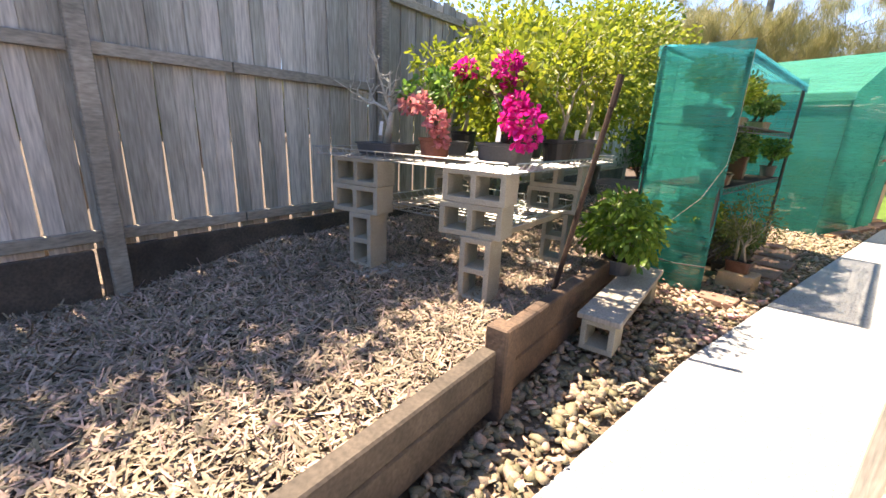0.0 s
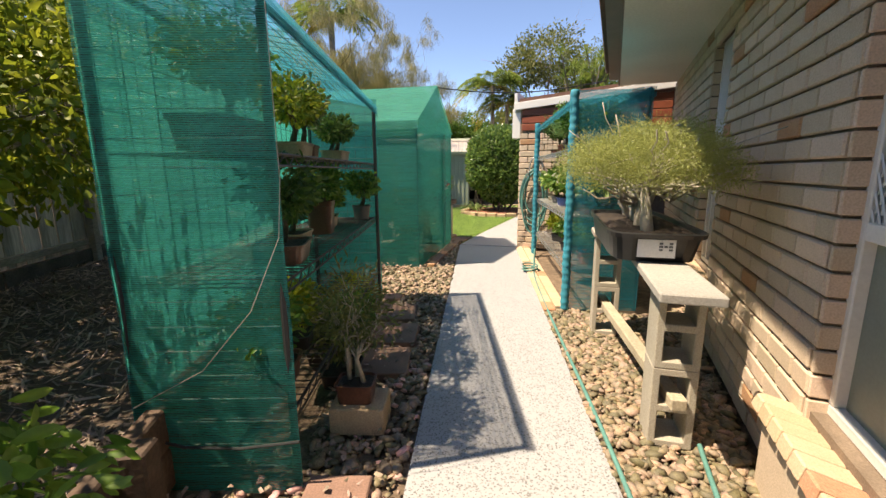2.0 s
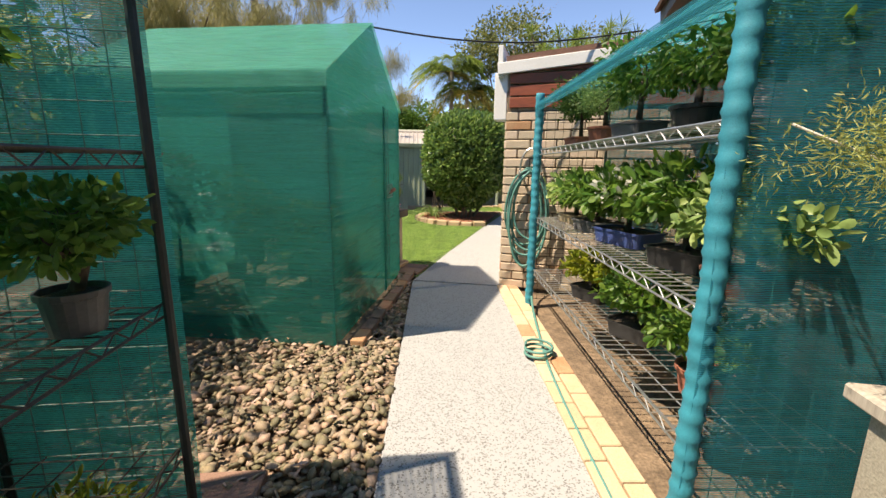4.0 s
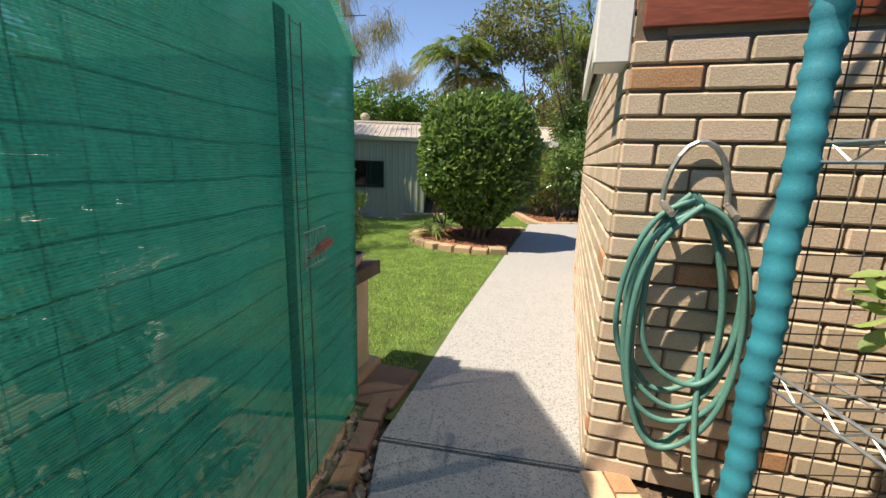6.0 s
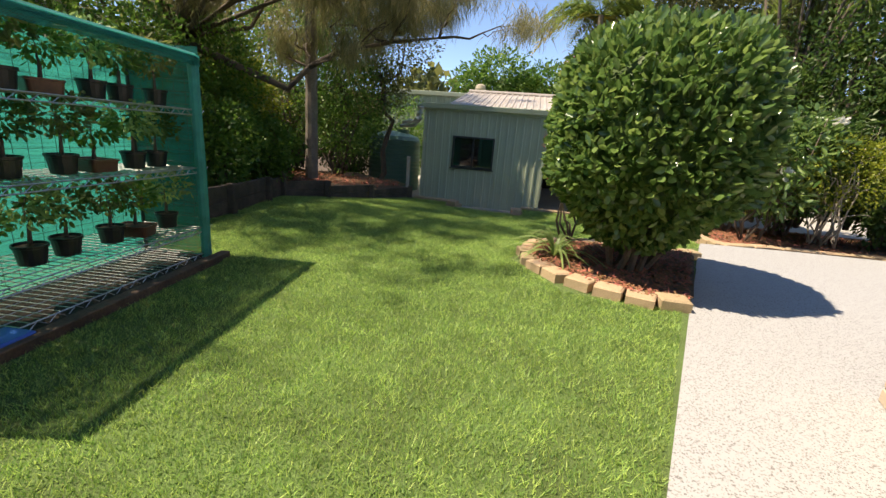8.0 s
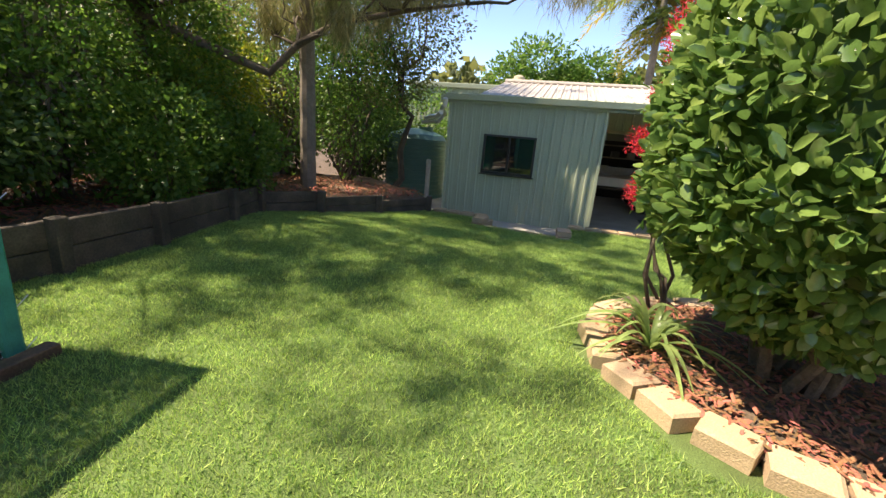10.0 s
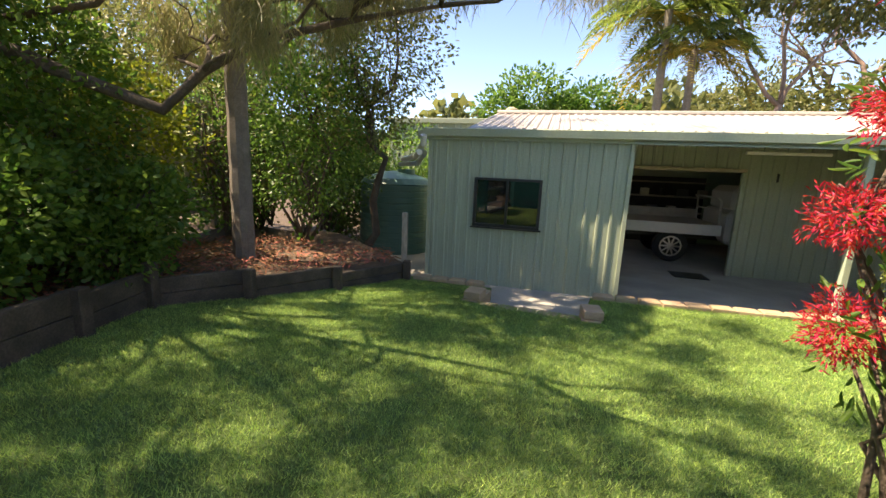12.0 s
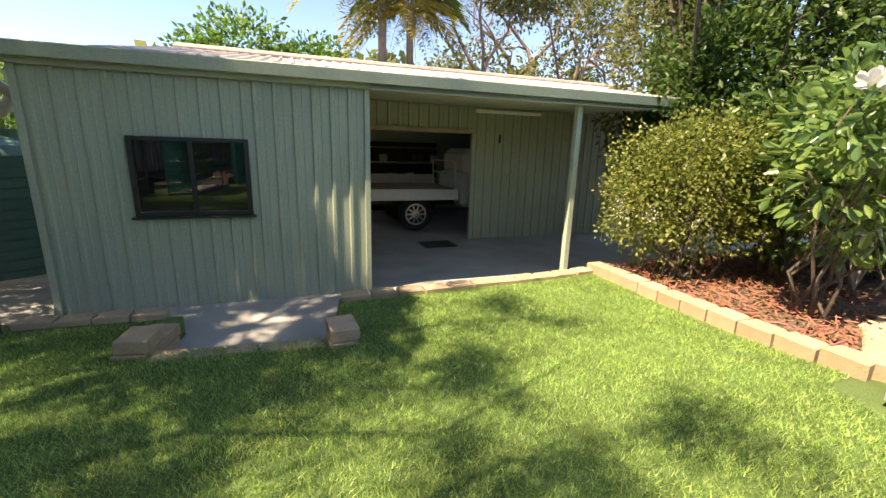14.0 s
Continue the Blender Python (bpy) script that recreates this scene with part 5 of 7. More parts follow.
part("side_fascia", B().box((0.05, 4.0, 0.30), (-0.07, 1.95, 2.35), c=0.005), WHITEP, wg)
part("wing_roof", B().box((3.6, 4.0, 0.05), (1.78, 1.95, 2.51), ry=-4.5), ROOFTILE, wg)

# brick border under the shelter by the wing
br = thing("brick_border", pose(0.33, 5.25, 0, 0, 0, 4.6), "border of yellow clay pavers along the path", "paving", kind="structure")
k = 0
for j in range(2):
    for i in range(14):
        part("paver_brick", B().box((0.105, 0.222, 0.05), (0.13 + j * 0.115, 0.12 + i * 0.232 + 0.1 * j, -0.003), c=0.005), SILLB if (i * 3 + j) % 8 else BRICKRED, br)


# ---------------------------------------------------------------- concrete blocks
def hollow_block(length=0.39, cores=2):
    """A hollow concrete block in one piece, cores through its height."""
    t, bv = 0.034, 0.004
    xs = [-length / 2]
    pitch = (length - t) / cores
    for i in range(cores):
        xs += [-length / 2 + t + i * pitch, -length / 2 + (i + 1) * pitch]
    xs.append(length / 2)
    ys = [-0.095, -0.095 + t, 0.095 - t, 0.095]
    bm = bmesh.new()
    vs = {(i, j): bm.verts.new((x, y, -0.095)) for i, x in enumerate(xs) for j, y in enumerate(ys)}
    faces = [bm.faces.new((vs[i, j], vs[i, j + 1], vs[i + 1, j + 1], vs[i + 1, j])) for i in range(len(xs) - 1) for j in range(3) if not (j == 1 and i % 2 == 1)]
    ex = bmesh.ops.extrude_face_region(bm, geom=faces)
    for v in ex["geom"]:
        if isinstance(v, bmesh.types.BMVert):
            v.co.z = 0.095
    bmesh.ops.recalc_face_normals(bm, faces=bm.faces)
    sharp = [e for e in bm.edges if len(e.link_faces) == 2 and e.calc_face_angle(0) > 1.0]
    bmesh.ops.bevel(bm, geom=sharp, offset=bv, segments=1, affect="EDGES")
    m = bpy.data.meshes.new("concrete_block")
    bm.to_mesh(m)
    bm.free()
    m.materials.append(BLOCK)
    return m


BLK, HALF = hollow_block(), hollow_block(0.19, 1)


def block(m, half=False, label="grey hollow concrete block stacked as a bench leg", group="concrete blocks"):
    ob = new("concrete_block", HALF if half else BLK)
    ob.matrix_basis = m
    return tagged(ob, label, "concrete block", group)


BA = math.degrees(math.atan2(FN[1], FN[0]))          # benches follow the fence


def bed_at(a, f_, z=0.0, turn=0.0):
    """Place by metres from the near block column: a towards the path, f_ along the fence."""
    p = np.array([-1.03, 0.77]) + FN * a + FDIR * f_
    return pose(p[0], p[1], z, 0, 0, BA + turn)


def slab_thing(name, m, size, material, label, category, group=""):
    ob = new(name, B().box(size, c=0.006).mesh(name, material))
    ob.matrix_basis = m
    return tagged(ob, label, category, group)


for i, (a, f_) in enumerate(((0, 0), (-0.95, -0.02), (0.0, 1.12), (-0.95, 1.12))):
    slab_thing("paver_slab", bed_at(a + 0.03, f_ + 0.0, 0.225), (0.42, 0.40, 0.045), CONC, "pale concrete paver under a block column", "paver", "bench pavers")
    m = bed_at(a, f_, 0.2475 + 0.195)
    block(m @ pose(0.03, 0, 0, 0, 0, 9) @ pose(0, 0, 0, 0, 90, 0) @ pose(0, 0, 0, 90, 0, 0))
    for j in range(2):
        block(bed_at(a - 0.02 + 0.015 * j, f_, 0.2475 + 0.39 + 0.095 + 0.191 * j, 9 - 2 * j) @ pose(0, 0, 0, 90, 0, 0))


def wire_rack(m, w_, l_, d_, label):
    """A shallow wire basket shelf."""
    t = thing("wire_rack", m, label, "wire rack", "wire racks")
    b = B()
    for x in np.arange(0, w_ + 1e-6, 0.09):
        b.tube([(x, 0, 0), (x, l_, 0)], 0.0024, 4, cap=False)
    for y in np.arange(0, l_ + 1e-6, 0.09):
        b.tube([(0, y, 0.003), (w_, y, 0.003)], 0.0024, 4, cap=False)
    part("floor_mesh", b, WIRE, t)
    for k, (p, q) in enumerate((((0, 0), (w_, 0)), ((w_, 0), (w_, l_)), ((w_, l_), (0, l_)), ((0, l_), (0, 0)))):
        b = B()
        p, q = np.array(p), np.array(q)
        L = np.linalg.norm(q - p)
        d = (q - p) / L
        o = np.array([d[1], -d[0]]) * 0.03
        b.tube([(*(p + o), d_), (*(q + o), d_)], 0.004, 5)
        b.tube([(*p, 0.0), (*q, 0.0)], 0.004, 5)
        for s_ in np.arange(0, L, 0.075):
            e = p + d * s_
            b.tube([(*e, 0), (*(e + o + d * 0.02), d_)], 0.003, 4, cap=False)
        part("rim", b, WIRE, t)
    return t


wire_rack(bed_at(-1.22, -0.22, 1.026), 1.52, 1.62, 0.05, "galvanised wire rack laid across the block columns")
wire_rack(bed_at(-1.03, 0.12, 0.66), 1.13, 1.15, 0.05, "lower galvanised wire rack between the columns")
for a in (-0.95, 0.06):
    slab_thing("timber_rail", bed_at(a, 0.56, 0.636), (0.07, 0.92, 0.04), PALEWOOD, "pale timber rail carrying the lower rack", "rail", "rack rails")
rod = new("steel_stake", B().tube([(0, 0, 0), (0.13, 0.19, 1.33)], 0.016, 8).tube([(0.118, 0.165, 1.16), (0.13, 0.19, 1.335)], 0.02, 8).mesh("steel_stake", RUSTY))
rod.matrix_basis = pose(-0.88, 1.30, 0.22)
tagged(rod, "dark rusty steel stake leaning beside the bench", "stake")

# low plank bench with the weeping fig
bt = new("plank", B().box((0.24, 1.22, 0.035), c=0.005).mesh("plank", GREYWOOD))
bt.matrix_basis = pose(-0.66, 1.76, 0.245, 0, 0, 21)
tagged(bt, "mossy grey timber plank on half blocks", "plank")
for y in (1.30, 2.22):
    block(pose(-0.66 - (y - 1.76) * 0.38, y, 0.1325, 0, 0, 21) @ pose(0, 0, 0, 90, 0, 0), True, "half concrete block under the low plank")


# ---------------------------------------------------------------- pots and plants
def potted(name, at, label, pot, trunk, crown, n, leaf, lw, material, bark=BARK, seed=0, droop=0.1, spread=0.9, shell=0.3, flower=None, category="potted plant", group="", pot_label="", twigs=3, foot=1):
    """A plant in a pot. pot: (round or box, width, depth, height, material). trunk: points with radius."""
    rng = np.random.default_rng(900 + seed)
    t = thing(name, at, label, category, group)
    kind_, w_, d_, h_, pm = pot
    power = 2.0 if kind_ == "round" else 7.0
    r = w_ / 2
    b = B()
    lo = (0.72, 0.78, 0.84, 0.94) if kind_ == "round" else (0.84, 0.88, 0.91, 0.96)
    b.lathe([(r * lo[0], 0.006), (r * lo[1], 0.0), (r * lo[2], h_ * 0.3), (r * lo[3], h_ * 0.84), (r * 1.02, h_ * 0.86), (r * 1.03, h_), (r * 0.95, h_), (r * 0.92, h_ * 0.86)], 20 if kind_ == "round" else 24, sy=d_ / w_, power=power)
    part("pot", b, pm, t, pot_label)
    b = B().lathe([(r * 0.90, h_ * 0.80), (r * 0.88, h_ * 0.87), (r * 0.5, h_ * 0.92), (r * 0.08, h_ * 0.95)], 16, sy=d_ / w_, power=power)
    part("soil", b, SOIL, t)
    b = B()
    for j in range(foot):
        off = np.array([(j - (foot - 1) / 2) * w_ * 0.8 / max(1, foot), rng.normal(0, 0.015), 0])
        p = np.array([q[:3] for q in trunk], float)
        p = p + off * (1 if foot > 1 else 0) + (rng.normal(0, 0.02, p.shape) * [[1, 1, 0.3]] if foot > 1 else 0)
        p[:, 2] += h_ * 0.8
        rr = [q[3] for q in trunk]
        b.tube(p, rr, 7)
        for c_ in crown:
            tip = np.array(c_[:3]) + [0, 0, h_ * 0.8]
            branches(b, rng, p[-1] if len(p) < 3 else p[-1 - int(rng.integers(0, 2))], tip, rr[-1] * 0.8, rr[-1] * 0.2, 1, twigs, 4, 0.06)
    part("trunk", b, bark, t, smooth=True)
    if n:
        cr = [(c_[0], c_[1], c_[2] + h_ * 0.8, *c_[3:]) for c_ in crown]
        p, u = blobpoints(rng, cr, n, shell)
        p[:, 2] = np.maximum(p[:, 2], h_ * 0.5 if droop < 0.5 else 0.01)
        part("crown", leaves(rng, p, u, leaf, lw, material, "crown", droop, spread), None, t)
    for fl in flower or ():
        blobs, cnt, fs, fm = fl
        p, u = blobpoints(rng, [(c_[0], c_[1], c_[2] + h_ * 0.8, *c_[3:]) for c_ in blobs], cnt, 0.5)
        part("blossom", leaves(rng, p, u, fs, fs * 0.85, fm, "blossom", 0, 1.0), None, t)
    return t


RZ = 1.036
# on the rack
def on_rack(a, f_, turn=0):
    return bed_at(a, f_, RZ, turn)


potted("bonsai", on_rack(-0.88, 0.12), "bare bleached bonsai tree in a shallow dark tray", ("box", 0.40, 0.28, 0.08, GREYPOT), [(0, 0, 0, 0.03), (0.03, 0, 0.12, 0.024), (0.05, 0, 0.22, 0.018)],
       [(-0.20, 0, 0.40, .1, .1, .1), (-0.1, 0.1, 0.45, .1, .1, .1), (0.12, -0.05, 0.46, .1, .1, .1), (0.26, 0.05, 0.38, .1, .1, .1), (0.05, -0.12, 0.5, .1, .1, .1), (-0.25, -0.1, 0.33, .1, .1, .1)], 0, 0.03, 0.01, LEAFM, BARKW, 1, twigs=7, category="bonsai")
potted("bougainvillea", on_rack(-0.46, 0.14), "pink bougainvillea in a terracotta pot", ("round", 0.21, 0.21, 0.13, TERRA), [(0, 0, 0, 0.018), (0.0, 0, 0.12, 0.013), (0.02, 0, 0.2, 0.01)],
       [(-0.12, 0, 0.30, .13, .13, .09), (0.1, 0.03, 0.32, .14, .13, .1), (0.0, 0.1, 0.38, .12, .12, .08)], 260, 0.05, 0.035, LEAFM, seed=2,
       flower=[([(-0.16, -0.1, 0.21, .06, .05, .04), (-0.02, -0.12, 0.22, .07, .05, .05), (0.1, -0.12, 0.12, .06, .05, .07), (0.13, -0.1, 0.03, .04, .04, .05)], 330, 0.035, PINK)])
potted("bougainvillea", on_rack(-0.02, 0.28), "magenta bougainvillea in a black pot", ("box", 0.30, 0.26, 0.12, GREYPOT), [(0, 0, 0, 0.028), (0.02, 0, 0.16, 0.024), (0.0, 0, 0.3, 0.018)],
       [(-0.22, 0, 0.42, .16, .15, .1), (0.0, 0.05, 0.46, .16, .15, .11), (0.12, -0.02, 0.36, .12, .12, .1), (-0.3, 0.05, 0.3, .12, .1, .1)], 460, 0.055, 0.04, LEAFY, seed=3,
       flower=[([(0.02, -0.08, 0.44, .08, .06, .07), (0.05, -0.08, 0.34, .04, .04, .05), (-0.26, -0.08, 0.44, .07, .05, .05)], 300, 0.036, MAGENTA),
               ([(0.18, -0.18, 0.16, .11, .07, .09), (0.22, -0.18, 0.06, .08, .06, .06), (0.14, -0.16, 0.24, .06, .05, .05)], 420, 0.036, MAGENTA)])
potted("potted_plant", on_rack(-0.2, 0.72), "leafy plant in a round black pot", ("round", 0.24, 0.24, 0.17, BLACKP), [(0, 0, 0, 0.015), (0.0, 0, 0.2, 0.012)], [(0, 0, 0.32, .2, .2, .15)], 380, 0.06, 0.035, LEAFM, seed=4)
for i, (a, f_, kind_, w_, h_) in enumerate(((0.10, 0.80, "round", 0.24, 0.15), (0.14, 1.10, "round", 0.22, 0.16), (-0.30, 1.15, "round", 0.26, 0.17), (-0.8, 0.7, "box", 0.34, 0.1), (-0.95, 1.15, "round", 0.24, 0.18))):
    potted("potted_plant", on_rack(a, f_, 15 * i), "yellow-green leafy plant in a grey plastic pot", (kind_, w_, w_, h_, GREYPOT if i % 2 else BLACKP), [(0, 0, 0, 0.02), (0.03, 0, 0.14, 0.015), (0.05, 0.02, 0.28, 0.011)],
           [(0, 0, 0.42, .26, .24, .2), (0.12, 0.1, 0.6, .2, .2, .16), (-0.12, 0, 0.58, .18, .18, .15)], 560, 0.06, 0.026, LEAFY, BARKL, 10 + i, group="potted plants on the rack")
for i, (a, f_) in enumerate(((0.16, 0.95), (0.2, 1.25), (0.02, 0.12), (-0.84, 0.03))):
    tg = new("plant_tag", B().box((0.03, 0.002, 0.09), (0, 0, 0.045), rx=-8).mesh("plant_tag", LABELW))
    tg.matrix_basis = bed_at(a, f_, RZ + 0.13)
    tagged(tg, "small pale plastic plant tag in a pot", "plant tag", "plant tags")

potted("weeping_fig", pose(-0.90, 1.98, 0.263, 0, 0, 10), "bushy weeping fig in a green-grey bowl on the plank", ("round", 0.24, 0.24, 0.11, GREYPOT), [(0, 0, 0, 0.016), (0.01, 0, 0.1, 0.013), (0.0, 0.01, 0.2, 0.01)],
       [(0, 0, 0.30, .25, .25, .22), (0.15, -0.08, 0.22, .15, .15, .18), (-0.16, 0.03, 0.2, .16, .16, .19), (0.0, -0.1, 0.42, .14, .14, .1)], 1500, 0.062, 0.028, leafmat("fig_leaf", (0.19, 0.33, 0.05)), BARKL, 20, droop=0.8, foot=3)
pb = slab_thing("stone_block", pose(-0.64, 3.36, 0.07, 0, 0, 8), (0.27, 0.22, 0.14), STONE, "rough pale sandstone block on the pebbles", "stone block")
potted("bonsai", pose(-0.66, 3.36, 0.142, 0, 0, 8), "sparse bronze-green shrub in a brown pot on a block", ("box", 0.19, 0.16, 0.10, BROWNGL), [(0, 0, 0, 0.014), (0.0, 0, 0.14, 0.011), (0.02, 0, 0.22, 0.008)],
       [(0, 0, 0.42, .2, .2, .22), (0.12, 0, 0.32, .12, .12, .14), (-0.12, 0.05, 0.36, .12, .12, .16)], 520, 0.045, 0.012, LEAFO, BARKL, 21, foot=3, category="bonsai")


def in_frame(base, x, y, z, turn=0):
    return base @ pose(x, y, z, 0, 0, turn)


# plants in the long shelter
SH1 = [  # y, z, x, pot, crown height, spread, leaf, material
    (0.30, 1.36, -0.30, ("box", 0.26, 0.46, 0.13, GREYPOT), 0.30, 0.24, LEAFM),
    (0.95, 1.36, -0.25, ("box", 0.20, 0.28, 0.08, TANPOT), 0.26, 0.24, LEAFY),
    (1.35, 1.36, -0.32, ("box", 0.20, 0.26, 0.09, BROWNGL), 0.32, 0.22, LEAFO),
    (1.85, 1.36, -0.22, ("box", 0.18, 0.28, 0.075, TANPOT), 0.20, 0.20, LEAFD),
    (2.2, 1.36, -0.35, ("round", 0.18, 0.18, 0.1, GREYPOT), 0.20, 0.16, LEAFM),
    (0.45, 0.86, -0.16, ("box", 0.24, 0.30, 0.09, BROWNGL), 0.30, 0.22, LEAFD),
    (0.85, 0.86, -0.26, ("box", 0.20, 0.26, 0.08, TANPOT), 0.22, 0.20, LEAFD),
    (1.35, 0.86, -0.22, ("box", 0.17, 0.17, 0.22, BROWNGL), 0.20, 0.20, LEAFM),
    (1.75, 0.86, -0.3, ("box", 0.18, 0.26, 0.08, TANPOT), 0.18, 0.18, LEAFM),
    (2.2, 0.86, -0.10, ("round", 0.16, 0.16, 0.12, GREYPOT), 0.22, 0.2, LEAFM),
    (0.25, 0.31, -0.2, ("box", 0.25, 0.36, 0.1, BROWNGL), 0.26, 0.22, LEAFM),
    (0.75, 0.31, -0.25, ("box", 0.22, 0.30, 0.08, BLACKP), 0.2, 0.2, LEAFY),
]
for i, (y, z, x, pt, hh, rr, mm) in enumerate(SH1):
    potted("bonsai", in_frame(GH1, x, y, z + 0.004, 4 * (i % 3)), "leafy bonsai in a shallow glazed pot on the wire shelf", pt, [(0, 0, 0, 0.022), (0.02, 0.02, hh * 0.35, 0.016), (0.0, -0.03, hh * 0.65, 0.011)],
           [(0, 0, hh, rr * 0.8, rr * 0.95, hh * 0.42), (0.05, -rr * 0.6, hh * 0.75, rr * 0.5, rr * 0.6, hh * 0.28), (0.0, rr * 0.6, hh * 0.8, rr * 0.5, rr * 0.6, hh * 0.28)], 950, 0.042, 0.021, mm, seed=30 + i,
           category="bonsai", group="bonsai in the shelter")
for i, (x, y, rr, hh, mm) in enumerate(((-0.02, 0.90, 0.20, 0.30, LEAFO), (-0.08, 1.40, 0.2, 0.22, LEAFD), (-0.12, 1.75, 0.22, 0.18, LEAFM), (-0.2, 1.2, 0.22, 0.25, LEAFD), (-0.2, 2.15, 0.2, 0.2, LEAFY))):
    potted("potted_plant", in_frame(GH1, x, y, 0.0), "low bronze-green plant in a black tray on the ground", ("box", 0.22, 0.3, 0.09, BLACKP), [(0, 0, 0, 0.012), (0, 0, hh * 0.5, 0.008)],
           [(0, 0, hh * 0.8, rr, rr, hh * 0.55)], 700, 0.045, 0.014, mm, BARKL, 50 + i, foot=3, group="potted plants on the ground")
# pavers beside it
for i, (x, y) in enumerate(((-0.56, 2.86), (-0.74, 4.02), (-0.80, 4.50), (-0.93, 4.98), (-1.18, 5.42))):
    slab_thing("paver", pose(x, y, 0.004, 0, 0, 9 + 2 * (i % 2)), (0.36 if i else 0.26, 0.40 if 0 < i < 4 else 0.2, 0.05), PAVER, "square brown concrete stepping paver among pebbles", "paver", "stepping pavers")
slab_thing("paver", pose(-0.90, 9.12, 0.004, 0, 0, -12), (0.30, 0.46, 0.05), PAVER, "reddish paver at the foot of the plinth", "paver")
for i in range(9):
    slab_thing("edging_brick", pose(-0.98 - 0.0 + 0.012 * i, 6.95 + i * 0.236, 0.012, 0, 0, -3), (0.10, 0.22, 0.07), PAVER if i % 3 else BRICKRED, "brown brick edging the tent", "brick", "tent edging bricks")

# block stand with the wispy tray
for y, x in ((3.50, 0.86), (4.86, 0.84)):
    for j in range(2):
        block(pose(x, y, 0.195 + 0.391 * j, 0, 0, -6) @ pose(0, 0, 0, 0, 90, 0) @ pose(0, 0, 0, 90, 0, 0), label="upright hollow concrete block under the plank")
slab_thing("plank", pose(0.82, 3.49, 0.803, 0, 0, -7), (0.23, 0.74, 0.04), CONC, "grey weathered plank across the block stand", "plank")
slab_thing("plank", pose(0.84, 4.86, 0.803, 0, 0, -6), (0.24, 0.3, 0.04), GREYWOOD, "short plank on the block stand", "plank")
slab_thing("timber_rail", pose(0.85, 4.18, 0.235, 0, 0, 1), (0.07, 1.62, 0.06), PALEWOOD, "pale timber rail through the block cores", "rail")
tray = potted("bonsai_grove", pose(0.87, 4.28, 0.824, 0, 0, 92 - 7), "wispy grey-green tree grove in a long black tray", ("box", 1.30, 0.46, 0.15, BLACKP), [(0, 0, 0, 0.036), (0.03, 0.01, 0.12, 0.027), (0.02, -0.02, 0.24, 0.018)],
              [(-0.50, 0, 0.34, .28, .34, .19), (-0.1, -0.1, 0.40, .33, .36, .21), (0.30, 0.0, 0.40, .33, .38, .21), (0.6, 0.05, 0.36, .24, .36, .2), (-0.3, 0.25, 0.30, .26, .26, .16), (0.3, -0.28, 0.30, .3, .24, .16), (-0.45, -0.3, 0.26, .24, .24, .14)],
              0, 0.022, 0.0045, LEAFW, BARKW, 70, foot=5, shell=0.15, spread=1.1, category="bonsai", pot_label="long black plastic tray")
rngg = np.random.default_rng(71)
pc, uc = blobpoints(rngg, [(-0.50, 0, 0.52, .26, .32, .14), (-0.1, -0.1, 0.58, .30, .34, .15), (0.30, 0.0, 0.58, .30, .36, .15), (0.6, 0.05, 0.54, .22, .34, .14), (-0.3, 0.25, 0.49, .24, .24, .12), (0.3, -0.16, 0.49, .28, .2, .12), (-0.45, -0.18, 0.46, .22, .2, .11)], 620, 0.5)
kk = rngg.integers(0, len(pc), 50000)
off = rngg.normal(0, 0.030, (50000, 3))
part("crown", leaves(rngg, pc[kk] + off, off * 18, 0.022, 0.0028, LEAFW, "crown", 0.0, 0.7), None, tray)
lb = new("tray_label", B().box((0.17, 0.003, 0.09), c=0.0).mesh("tray_label", LABELW))
lb.matrix_basis = pose(0.80, 3.655, 0.90, 4, 0, -6)
tagged(lb, "white printed label stuck on the black tray", "label")
for i in range(3):
    for j in range(3):
        if (i + j) % 2 == 0 or j == 1:
            part("print", B().box((0.016, 0.002, 0.010), (0.02 + i * 0.022, -0.003, -0.005 + j * 0.016)), INK, lb)

